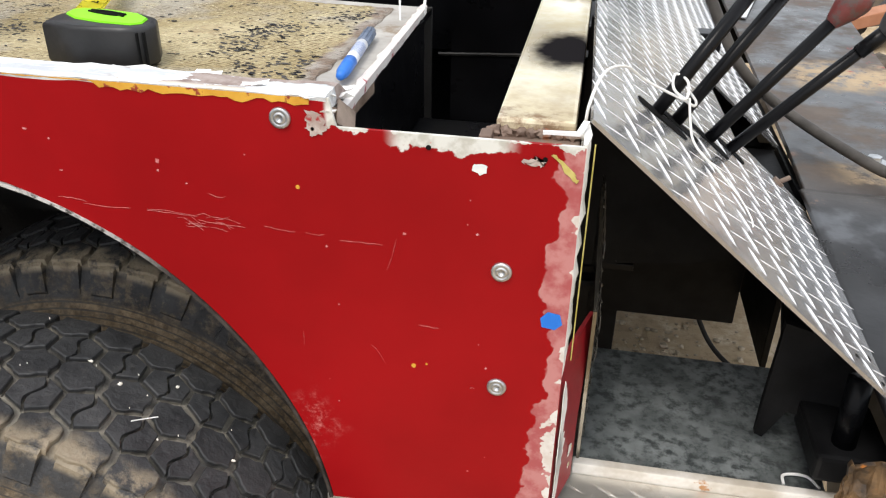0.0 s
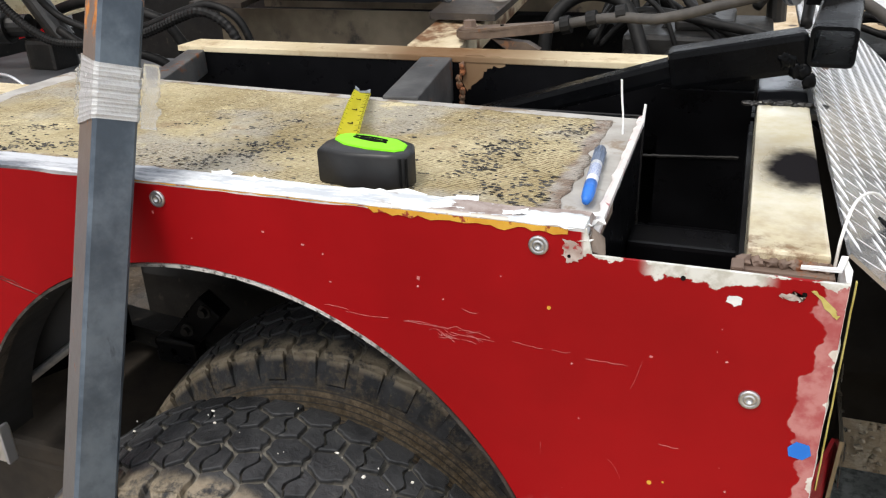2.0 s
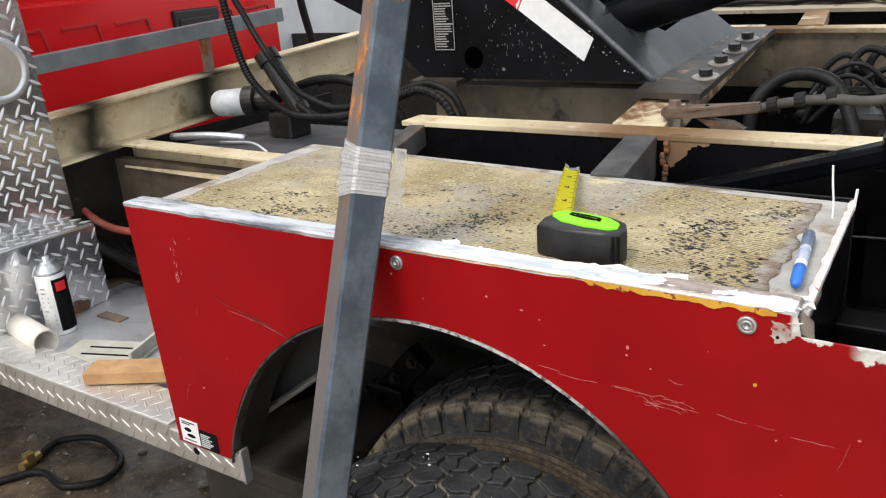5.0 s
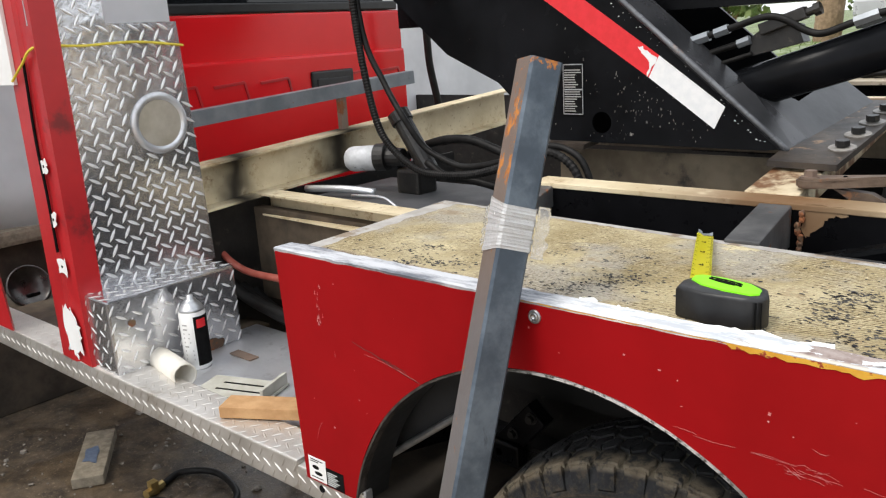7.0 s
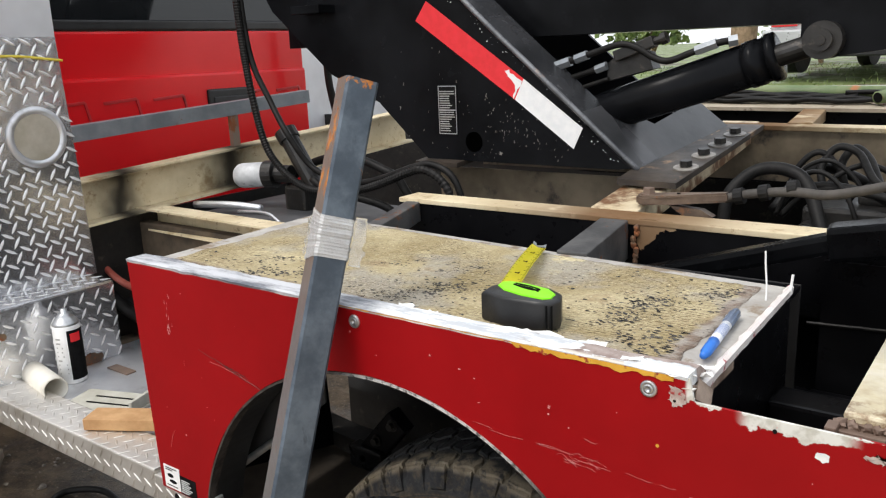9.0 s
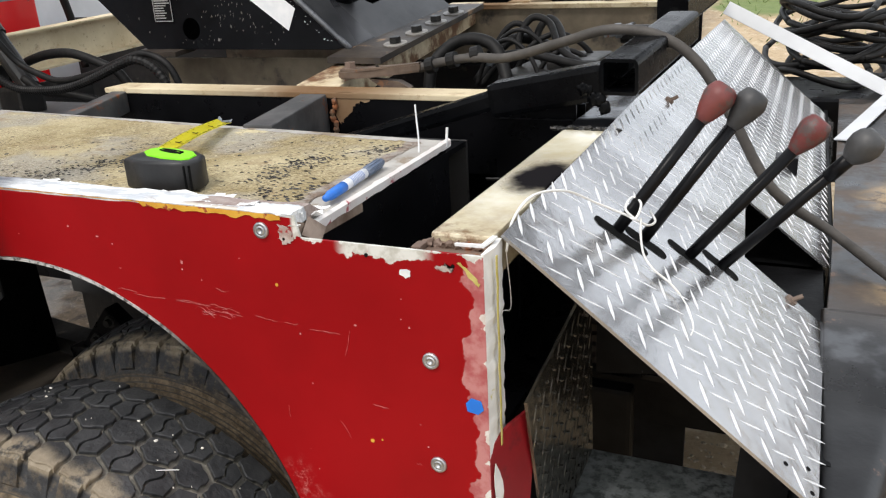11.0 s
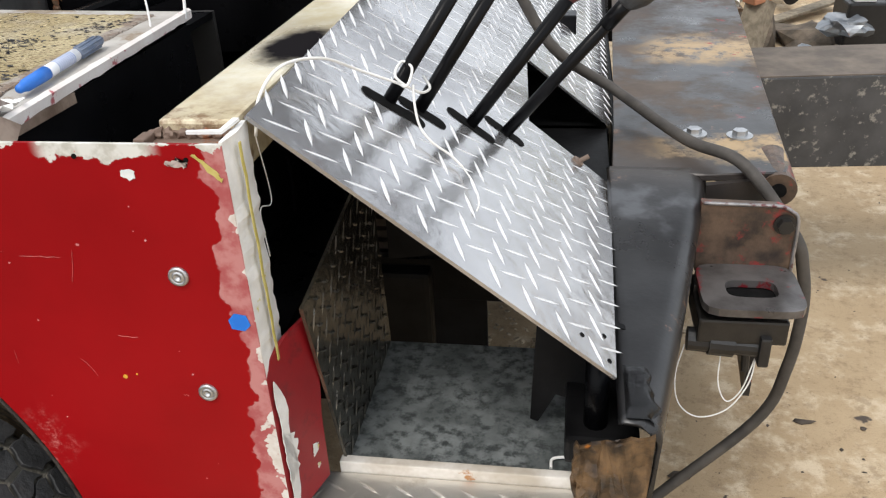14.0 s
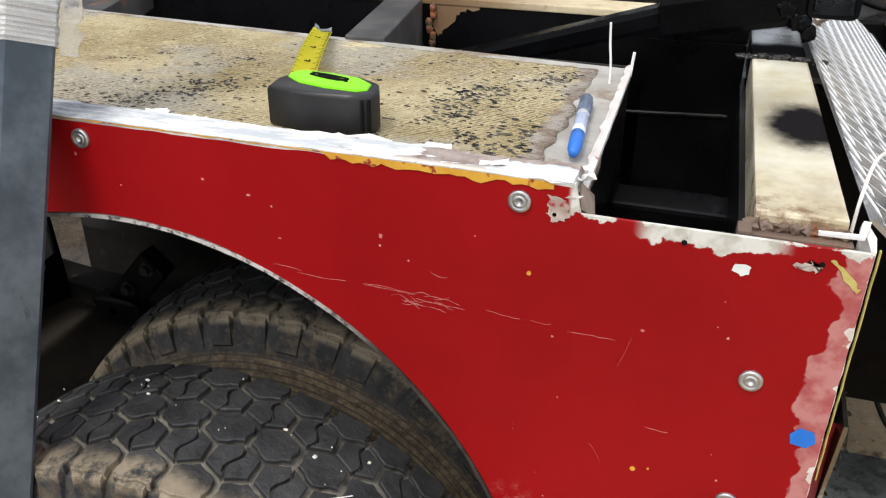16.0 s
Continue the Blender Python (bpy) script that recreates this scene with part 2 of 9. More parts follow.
def rust_steel(name, base_a, base_b, rust_cut, metal=0.6, rough=0.45):
    m, nt, p = node_mat(name)
    n = Net(nt)
    base = n.mix(n.ramp(n.noise(9.0, 4.0), 0.3, 0.7), base_a, base_b)
    rust = n.ramp(n.noise(16.0, 6.0, 0.7), rust_cut, rust_cut + 0.08)
    rc = n.mix(n.noise(45.0), (0.30, 0.10, 0.03), (0.15, 0.06, 0.03))
    n.put(p.inputs["Base Color"], n.mix(rust, base, rc))
    n.put(p.inputs["Metallic"], n.math("MULTIPLY", n.math("SUBTRACT", 1.0, rust), metal))
    n.put(p.inputs["Roughness"], n.math("ADD", n.math("MULTIPLY", rust, 0.35), n.math("ADD", n.math("MULTIPLY", n.noise(20.0), 0.2), rough - 0.1)))
    n.put(p.inputs["Normal"], n.bump(n.math("ADD", n.noise(80.0, 5.0), n.math("MULTIPLY", rust, 0.6)), 0.25, 0.002))
    return m


def bumper_mat():
    """Worn black paint over scorched and sun-bleached steel."""
    m, nt, p = node_mat("bumper_steel")
    n = Net(nt)
    x, y, z = n.xyz()
    base = n.mix(n.ramp(n.noise(6.0, 5.0), 0.3, 0.7), (0.010, 0.010, 0.011), (0.028, 0.028, 0.029))
    grime = n.math("MULTIPLY", n.ramp(n.noise(4.5, 6.0, 0.7), 0.42, 0.60), n.ramp(y, 0.50, 0.75))
    base = n.mix(grime, base, n.mix(n.noise(30.0, 5.0), (0.050, 0.034, 0.024), (0.125, 0.090, 0.065)))
    tan = None
    for at, wide in ((0.69, 0.06), (1.30, 0.15)):
        d = n.math("ABSOLUTE", n.math("ADD", n.math("ADD", y, -at), n.math("MULTIPLY", n.math("ADD", n.noise(7.0, 5.0, 0.65), -0.5), 0.28)))
        g = n.math("MULTIPLY", n.ramp(d, wide, wide * 0.35), n.ramp(n.noise(22.0, 6.0, 0.75), 0.36, 0.52))
        g = n.math("MULTIPLY", g, n.ramp(n.math("ADD", x, n.math("MULTIPLY", n.noise(9.0, 4.0), 0.16)), 0.50, 0.60))
        tan = g if tan is None else n.math("MAXIMUM", tan, g)
    base = n.mix(tan, base, n.mix(n.noise(50.0, 5.0), (0.34, 0.235, 0.125), (0.44, 0.33, 0.20)))
    base = n.mix(n.ramp(n.noise(15.0, 6.0, 0.75), 0.63, 0.71), base, (0.15, 0.085, 0.055))
    base = n.mix(n.math("MULTIPLY", n.ramp(n.noise(24.0, 5.0, 0.7), 0.62, 0.68), n.ramp(x, 0.58, 0.62)), base, (0.28, 0.03, 0.035))
    scuff = n.ramp(n.noise(5.0, 5.0, 0.6), 0.60, 0.70)
    base = n.mix(n.math("MULTIPLY", scuff, 0.3), base, (0.20, 0.21, 0.23))
    n.put(p.inputs["Base Color"], base)
    p.inputs["Metallic"].default_value = 0.2
    n.put(p.inputs["Roughness"], n.math("ADD", n.math("MULTIPLY", n.noise(11.0, 5.0), 0.35), n.math("ADD", n.math("MULTIPLY", n.math("MAXIMUM", tan, grime), 0.32), 0.13)))
    n.put(p.inputs["Normal"], n.bump(n.noise(45.0, 5.0), 0.2, 0.002))
    return m


def ground_mat():
    """Tan concrete with grit, oil spots and damp, dark dirt."""
    m, nt, p = node_mat("yard_ground")
    n = Net(nt)
    x, y, z = n.xyz()
    base = n.mix(n.ramp(n.noise(1.6, 5.0), 0.3, 0.7), (0.36, 0.262, 0.155), (0.44, 0.335, 0.21))
    base = n.mix(n.ramp(n.noise(9.0, 6.0, 0.7), 0.48, 0.66), base, (0.54, 0.44, 0.31))
    base = n.mix(n.math("MULTIPLY", n.ramp(n.noise(22.0, 7.0, 0.8), 0.50, 0.62), 0.55), base, (0.24, 0.17, 0.10))
    base = n.mix(n.ramp(n.noise(70.0, 6.0, 0.85), 0.55, 0.70), base, (0.20, 0.14, 0.08))
    dirt = n.ramp(n.math("ADD", x, n.math("MULTIPLY", n.math("ADD", n.noise(1.1, 4.0), -0.5), 0.9)), -0.35, -1.3)
    soil = n.mix(n.ramp(n.noise(7.0, 7.0, 0.75), 0.35, 0.65), (0.024, 0.016, 0.0095), (0.105, 0.074, 0.044))
    soil = n.mix(n.ramp(n.noise(60.0, 5.0, 0.85), 0.56, 0.68), soil, (0.30, 0.235, 0.165))
    base = n.mix(dirt, base, soil)
    base = n.mix(n.ramp(n.noise(7.5, 4.0, 0.55), 0.70, 0.74), base, (0.07, 0.055, 0.045))
    base = n.mix(n.ramp(n.noise(38.0, 3.0, 0.5), 0.72, 0.75), base, (0.05, 0.04, 0.032))
    far = n.math("MULTIPLY", n.ramp(y, 5.0, 8.0), n.ramp(n.math("ADD", n.noise(0.55, 5.0, 0.6), n.math("MULTIPLY", n.ramp(x, -1.0, -5.0), 0.16)), 0.53, 0.62))
    base = n.mix(far, base, n.mix(n.noise(9.0, 5.0), (0.08, 0.12, 0.03), (0.19, 0.23, 0.08)))
    n.put(p.inputs["Base Color"], base)
    n.put(p.inputs["Roughness"], n.math("SUBTRACT", 0.92, n.math("MULTIPLY", dirt, n.math("MULTIPLY", n.ramp(n.noise(3.0), 0.42, 0.60), 0.5))))
    n.put(p.inputs["Normal"], n.bump(n.math("ADD", n.noise(28.0, 7.0, 0.7), n.noise(170.0, 3.0)), 0.5, 0.006))
    return m


TYRE_R, TYRE_HALF = 0.413, 0.0985


def tyre_mat():
    m, nt, p = node_mat("tyre_rubber")
    n = Net(nt)
    base = n.mix(n.ramp(n.noise(11.0, 5.0, 0.65), 0.3, 0.7), (0.018, 0.0185, 0.0200), (0.046, 0.0465, 0.048))
    base = n.mix(n.math("MULTIPLY", n.ramp(n.noise(60.0, 6.0, 0.8), 0.54, 0.72), 0.45), base, (0.105, 0.10, 0.093))
    cx = n.nt.nodes.new("ShaderNodeSeparateXYZ")
    nt.links.new(n.co, cx.inputs[0])
    r = n.math("SQRT", n.math("ADD", n.math("MULTIPLY", cx.outputs[0], cx.outputs[0]), n.math("MULTIPLY", cx.outputs[2], cx.outputs[2])))
    ay = n.math("ABSOLUTE", cx.outputs[1])
    # pale dust lies in the grooves between the blocks
    crown = n.math("ADD", r, n.math("MULTIPLY", n.math("MULTIPLY", ay, ay), 1.24))
    groove = n.math("MULTIPLY", n.ramp(crown, TYRE_R - 0.0045, TYRE_R - 0.0075), n.math("MULTIPLY", n.ramp(n.noise(9.0, 4.0), 0.25, 0.55), n.ramp(ay, TYRE_HALF - 0.006, TYRE_HALF - 0.012)))
    base = n.mix(n.math("MULTIPLY", groove, 0.85), base, n.mix(n.noise(60.0), (0.15, 0.14, 0.115), (0.30, 0.275, 0.23)))
    # dry clay on the sidewalls, in rings, and in dabs on the shoulder blocks
    side = n.ramp(r, TYRE_R - 0.060, TYRE_R - 0.068)
    ring = n.ramp(n.noise(36.0, 5.0, 0.7), 0.33, 0.58)
    dab = n.math("MULTIPLY", n.ramp(ay, TYRE_HALF - 0.006, TYRE_HALF + 0.004), n.ramp(n.noise(34.0, 5.0, 0.7), 0.46, 0.60))
    clay = n.math("MAXIMUM", n.math("MULTIPLY", side, n.math("ADD", n.math("MULTIPLY", ring, 0.62), 0.30)), n.math("MULTIPLY", dab, 0.42))
    # caked clay over the near shoulder
    cake = n.math("MULTIPLY", n.ramp(n.math("ADD", cx.outputs[1], n.math("MULTIPLY", n.math("ADD", n.noise(20.0, 4.0), -0.5), 0.05)), -0.066, -0.092), n.ramp(n.noise(26.0, 5.0, 0.7), 0.34, 0.50))
    base = n.mix(n.math("MULTIPLY", cake, n.math("MULTIPLY", n.ramp(r, TYRE_R - 0.030, TYRE_R - 0.020), 0.85)), base, n.mix(n.noise(50.0, 5.0), (0.17, 0.135, 0.09), (0.34, 0.285, 0.205)))
    # dark ribs round the sidewall
    rib = n.math("MULTIPLY", n.ramp(n.math("SINE", n.math("MULTIPLY", n.math("ADD", r, n.math("MULTIPLY", n.noise(30.0, 3.0), 0.004)), 620.0)), 0.1, 0.8), 0.75)
    clay = n.math("MULTIPLY", clay, n.math("SUBTRACT", 1.0, n.math("MULTIPLY", rib, side)))
    base = n.mix(clay, base, n.mix(n.ramp(n.noise(70.0, 5.0, 0.7), 0.35, 0.65), (0.085, 0.062, 0.038), (0.20, 0.155, 0.10)))
    n.put(p.inputs["Base Color"], base)
    n.put(p.inputs["Roughness"], n.math("ADD", n.math("MULTIPLY", n.math("MAXIMUM", clay, groove), 0.35), n.math("ADD", n.math("MULTIPLY", n.noise(18.0, 4.0), 0.2), 0.40)))
    p.inputs["Specular IOR Level"].default_value = 0.22
    n.put(p.inputs["Normal"], n.bump(n.math("ADD", n.noise(90.0, 5.0), n.math("MULTIPLY", n.noise(16.0, 4.0), 1.2)), 0.7, 0.004))
    return m


def tread_alu(name, a, b, rough, dark=None, metal=0.9):
    m, nt, p = node_mat(name)
    n = Net(nt)
    base = n.mix(n.ramp(n.noise(5.0, 4.0), 0.3, 0.7), a, b)
    base = n.mix(n.math("MULTIPLY", n.ramp(n.noise(13.0, 6.0, 0.7), 0.55, 0.7), 0.5), base, dark or (0.30, 0.29, 0.28))
    n.put(p.inputs["Base Color"], base)
    p.inputs["Metallic"].default_value = metal
    n.put(p.inputs["Roughness"], n.math("ADD", n.math("MULTIPLY", n.noise(9.0, 5.0), 0.22), rough))
    n.put(p.inputs["Normal"], n.bump(n.math("ADD", n.math("ADD", n.noise(3.0, 2.0), n.math("MULTIPLY", n.noise(14.0, 3.0), 0.5)), n.math("MULTIPLY", n.noise(120.0), 0.06)), 0.6, 0.008))
    return m


M_red = red_paint()
M_filler = filler_paint()
M_carpet = carpet_mat()
M_tyre = tyre_mat()
M_ground = ground_mat()
M_bumper = bumper_mat()
M_cream = cream_steel("cream_steel", (("x", -0.66, 0.40),), 0.10, 0.10, 0.9, (0.13, 0.062, 0.028))


def beam_mat():
    """Bare bright steel, tan at its welded end, with a black scorch and a blued far end."""
    m, nt, p = node_mat("bare_beam")
    n = Net(nt)
    x, y, z = n.xyz()
    wob = n.math("MULTIPLY", n.math("ADD", n.noise(9.0, 3.0, 0.55), -0.5), 0.075)
    yy = n.math("ADD", y, wob)
    base = n.mix(n.ramp(n.noise(14.0, 5.0, 0.7), 0.3, 0.7), (0.72, 0.64, 0.44), (0.86, 0.82, 0.68))
    base = n.mix(n.math("MULTIPLY", n.ramp(yy, 0.26, 0.09), 0.55), base, n.mix(n.ramp(n.noise(24.0, 5.0, 0.7), 0.35, 0.65), (0.34, 0.24, 0.12), (0.62, 0.52, 0.33)))
    rust = n.math("MULTIPLY", n.ramp(yy, 0.110, 0.070), n.math("MULTIPLY", n.ramp(n.noise(38.0, 5.0, 0.7), 0.44, 0.62), 0.7))
    base = n.mix(rust, base, (0.16, 0.065, 0.022))
    dy = n.math("MULTIPLY", n.math("ADD", yy, -0.312), 11.0)
    dx = n.math("MULTIPLY", n.math("ADD", x, 0.030), 21.0)
    round_ = n.math("SQRT", n.math("ADD", n.math("MULTIPLY", dx, dx), n.math("MULTIPLY", dy, dy)))
    burn = n.ramp(n.math("ADD", round_, n.math("MULTIPLY", n.math("ADD", n.noise(34.0, 5.0, 0.65), -0.5), 0.5)), 1.20, 0.62)
    halo = n.math("MULTIPLY", n.math("MULTIPLY", n.ramp(yy, 0.19, 0.29), n.ramp(yy, 0.50, 0.37)), 0.45)
    base = n.mix(halo, base, (0.22, 0.16, 0.09))
    base = n.mix(burn, base, (0.012, 0.011, 0.012))
    blue = n.ramp(yy, 0.66, 0.72)
    base = n.mix(blue, base, n.mix(n.ramp(n.noise(9.0, 4.0), 0.4, 0.6), (0.10, 0.105, 0.115), (0.26, 0.28, 0.31)))
    band = n.math("MULTIPLY", n.ramp(yy, 0.615, 0.640), n.ramp(yy, 0.74, 0.70))
    base = n.mix(band, base, (0.02, 0.02, 0.022))
    burn = n.math("MAXIMUM", burn, band)
    n.put(p.inputs["Base Color"], base)
    n.put(p.inputs["Metallic"], n.math("MULTIPLY", n.math("SUBTRACT", 1.0, burn), 0.25))
    n.put(p.inputs["Roughness"], n.math("ADD", n.math("MULTIPLY", n.noise(16.0, 4.0), 0.22), n.math("ADD", n.math("MULTIPLY", burn, 0.3), 0.10)))
    n.put(p.inputs["Specular IOR Level"], n.math("MULTIPLY", n.math("SUBTRACT", 1.0, burn), 0.5))
    n.put(p.inputs["Normal"], n.bump(n.noise(50.0, 5.0), 0.15, 0.002))
    return m


M_beam = beam_mat()
M_cream_front = cream_steel("cream_channel", (("y", 0.57, 0.12), ("y", 1.02, 0.15)), 0.0, 0.0, 0.95)
M_black = simple("black_paint", (0.0025, 0.0025, 0.003), (0.006, 0.006, 0.007), 9.0, 0.30, 0.0, 0.12, c=(0.03, 0.027, 0.025), cscale=24.0, cut=(0.72, 0.78), spec=0.13)
M_boom = simple("boom_black", (0.003, 0.0032, 0.0037), (0.008, 0.0085, 0.010), 5.0, 0.24, 0.0, 0.22, 14.0, c=(0.06, 0.055, 0.05), cscale=26.0, cut=(0.70, 0.78), spec=0.07)
M_tread = tread_alu("tread_plate_alu", (0.37, 0.368, 0.375), (0.53, 0.528, 0.532), 0.10, (0.26, 0.257, 0.262), 0.8)
# Plate metal made paler: the sky's glint on the bars is in the colour.
M_bar = tread_alu("brightened_bar", (0.76, 0.755, 0.75), (0.88, 0.875, 0.87), 0.22, (0.56, 0.56, 0.57), 0.55)
M_tread_old = tread_alu("worn_tread_plate", (0.66, 0.63, 0.58), (0.82, 0.79, 0.74), 0.34, (0.44, 0.38, 0.30))
M_alu = tread_alu("plain_alu", (0.60, 0.61, 0.63), (0.74, 0.75, 0.77), 0.34)
M_galv = simple("galvanised_floor", (0.14, 0.155, 0.155), (0.30, 0.325, 0.325), 18.0, 0.42, 0.4, 0.15, c=(0.065, 0.074, 0.075), cscale=60.0, cut=(0.42, 0.66))
M_steel = rust_steel("mill_steel", (0.20, 0.22, 0.24), (0.30, 0.32, 0.34), 0.63)
M_rust = rust_steel("rusty_steel", (0.15, 0.10, 0.075), (0.23, 0.17, 0.13), 0.55, 0.3, 0.6)
M_rust_heavy = rust_steel("scorched_rust", (0.10, 0.06, 0.04), (0.22, 0.14, 0.08), 0.50, 0.3, 0.6)
M_zinc = simple("zinc_bolt", (0.36, 0.37, 0.38), (0.52, 0.53, 0.54), 40.0, 0.40, 0.9, 0.1)
M_dull = simple("dull_black", (0.003, 0.003, 0.0033), (0.008, 0.008, 0.0085), 14.0, 0.5, 0.0, 0.3, c=(0.05, 0.05, 0.052), cscale=40.0, cut=(0.70, 0.76), spec=0.10)
M_arm = simple("glossy_black_arm", (0.0015, 0.0016, 0.0020), (0.004, 0.0043, 0.005), 9.0, 0.26, 0.0, 0.2, c=(0.05, 0.047, 0.045), cscale=34.0, cut=(0.74, 0.80), spec=0.07)
M_rubber = simple("hose_rubber", (0.006, 0.0058, 0.0056), (0.015, 0.0143, 0.0137), 25.0, 0.5, 0.0, 0.3, c=(0.03, 0.027, 0.024), cscale=30.0, cut=(0.64, 0.74), spec=0.16)
M_hose_dusty = simple("dusty_hose", (0.034, 0.030, 0.026), (0.068, 0.060, 0.052), 20.0, 0.7, 0.0, 0.25)
M_greasy = simple("greasy_iron", (0.007, 0.0068, 0.0065), (0.020, 0.018, 0.016), 18.0, 0.42, 0.1, 0.5, c=(0.06, 0.05, 0.04), cscale=26.0, cut=(0.60, 0.70))
M_tailred = simple("car_red", (0.62, 0.010, 0.014), (0.70, 0.014, 0.018), 2.0, 0.22, 0.0, 0.0, spec=0.4)
M_redpost = simple("post_red", (0.36, 0.010, 0.014), (0.47, 0.015, 0.019), 4.0, 0.35, 0.0, 0.1, c=(0.16, 0.012, 0.014), cscale=7.0, cut=(0.58, 0.72))
M_white = simple("white_paint", (0.74, 0.74, 0.72), (0.80, 0.80, 0.79), 12.0, 0.5, 0.0, 0.15)
M_whitewire = simple("white_wire", (0.66, 0.65, 0.62), (0.76, 0.75, 0.72), 30.0, 0.5, 0.0, 0.0)
M_strip = simple("chipped_filler_edge", (0.62, 0.61, 0.58), (0.76, 0.75, 0.72), 30.0, 0.6, 0.0, 0.4, c=(0.55, 0.48, 0.12), cscale=20.0, cut=(0.6, 0.66))
M_orange = simple("orange_primer", (0.50, 0.24, 0.018), (0.62, 0.36, 0.04), 30.0, 0.55, 0.0, 0.2, c=(0.24, 0.03, 0.012), cscale=60.0, cut=(0.56, 0.62))
M_scratch = simple("scratch_pink", (0.46, 0.09, 0.09), (0.60, 0.28, 0.26), 60.0, 0.7, 0.0, 0.0)
M_chip = simple("paint_chip_grey", (0.60, 0.63, 0.62), (0.70, 0.72, 0.70), 60.0, 0.6, 0.0, 0.0)
M_blue = simple("blue_plastic", (0.012, 0.13, 0.52), (0.02, 0.16, 0.58), 20.0, 0.4, 0.0, 0.0)
M_bluetape = simple("blue_tape", (0.008, 0.14, 0.55), (0.012, 0.17, 0.62), 40.0, 0.7, 0.0, 0.1)
M_penlabel = simple("pen_label", (0.70, 0.72, 0.76), (0.78, 0.79, 0.82), 60.0, 0.45, 0.0, 0.0)
M_penend = simple("pen_grey_end", (0.08, 0.11, 0.17), (0.13, 0.16, 0.22), 60.0, 0.4, 0.0, 0.0)
M_lime = simple("lime_plastic", (0.22, 0.72, 0.01), (0.27, 0.78, 0.02), 30.0, 0.4, 0.0, 0.0)
M_tapeblade = simple("yellow_blade", (0.72, 0.66, 0.02), (0.78, 0.72, 0.04), 30.0, 0.35, 0.0, 0.0)
M_blackplastic = simple("black_rubber_case", (0.006, 0.006, 0.0065), (0.013, 0.013, 0.0135), 40.0, 0.42, 0.0, 0.15)
M_ink = simple("black_ink", (0.004, 0.004, 0.004), (0.008, 0.008, 0.008), 60.0, 0.8, 0.0, 0.0, spec=0.08)
M_hole = simple("open_hole", (0.0004, 0.0004, 0.0004), (0.0008, 0.0008, 0.0008), 60.0, 0.9, 0.0, 0.0, spec=0.0)
M_clot = simple("carpet_pile", (0.045, 0.044, 0.045), (0.115, 0.108, 0.10), 70.0, 0.95, 0.0, 0.6, c=(0.022, 0.022, 0.025), cscale=40.0, cut=(0.50, 0.60), spec=0.08)
M_marker = simple("faded_marker", (0.40, 0.33, 0.07), (0.52, 0.45, 0.16), 50.0, 0.7, 0.0, 0.0)
M_knobred = simple("faded_red_knob", (0.10, 0.016, 0.014), (0.16, 0.036, 0.030), 25.0, 0.5, 0.0, 0.3, c=(0.07, 0.045, 0.04), cscale=45.0, cut=(0.48, 0.6))
M_knobblack = simple("worn_black_knob", (0.020, 0.020, 0.021), (0.045, 0.044, 0.043), 25.0, 0.5, 0.0, 0.2)
M_reflred = simple("reflective_red", (0.62, 0.015, 0.02), (0.70, 0.02, 0.03), 40.0, 0.35, 0.0, 0.05)
M_reflwhite = simple("reflective_white", (0.72, 0.73, 0.74), (0.80, 0.80, 0.80), 40.0, 0.4, 0.0, 0.05)
M_label = simple("data_plate", (0.30, 0.30, 0.29), (0.42, 0.42, 0.40), 60.0, 0.4, 0.4, 0.0)
M_wood = simple("raw_wood", (0.36, 0.19, 0.075), (0.52, 0.31, 0.145), 18.0, 0.75, 0.0, 0.3)
M_oldwood = simple("weathered_wood", (0.15, 0.125, 0.09), (0.27, 0.23, 0.17), 30.0, 0.85, 0.0, 0.4)
M_can = simple("can_white", (0.72, 0.72, 0.71), (0.80, 0.80, 0.79), 30.0, 0.35, 0.1, 0.0)
M_yellow = simple("yellow_cord", (0.60, 0.48, 0.03), (0.70, 0.58, 0.06), 30.0, 0.6, 0.0, 0.0)
M_glass = simple("dark_window", (0.008, 0.009, 0.010), (0.012, 0.013, 0.014), 10.0, 0.06, 0.0, 0.0)
M_silver = simple("silver_car_paint", (0.42, 0.43, 0.43), (0.48, 0.49, 0.49), 3.0, 0.28, 0.5, 0.0)
M_sheet = simple("dusty_white_sheet", (0.52, 0.53, 0.54), (0.68, 0.69, 0.70), 2.5, 0.55, 0.0, 0.1)
M_greenpipe = simple("green_pipe", (0.10, 0.15, 0.06), (0.18, 0.22, 0.10), 12.0, 0.55, 0.0, 0.2, c=(0.36, 0.14, 0.05), cscale=9.0, cut=(0.56, 0.64))
M_leaf = simple("shrub_leaf", (0.07, 0.12, 0.025), (0.17, 0.22, 0.06), 4.0, 0.7, 0.0, 0.0)
M_bark = simple("bark", (0.18, 0.12, 0.07), (0.30, 0.21, 0.13), 14.0, 0.9, 0.0, 0.5)
M_hub = simple("hub_metal", (0.40, 0.40, 0.41), (0.52, 0.52, 0.53), 10.0, 0.4, 0.6, 0.0)
M_redhose = simple("red_hose", (0.30, 0.06, 0.04), (0.38, 0.10, 0.07), 20.0, 0.5, 0.0, 0.1)
M_wrap = simple("stretch_wrap", (0.80, 0.80, 0.79), (0.92, 0.92, 0.91), 45.0, 0.22, 0.0, 0.9, 120.0)
M_wrap.node_tree.nodes["Principled BSDF"].inputs["Transmission Weight"].default_value = 0.55
M_flap = simple("clear_wrap", (0.85, 0.85, 0.84), (0.93, 0.93, 0.92), 45.0, 0.15, 0.0, 0.9, 160.0)
M_flap.node_tree.nodes["Principled BSDF"].inputs["Transmission Weight"].default_value = 0.88
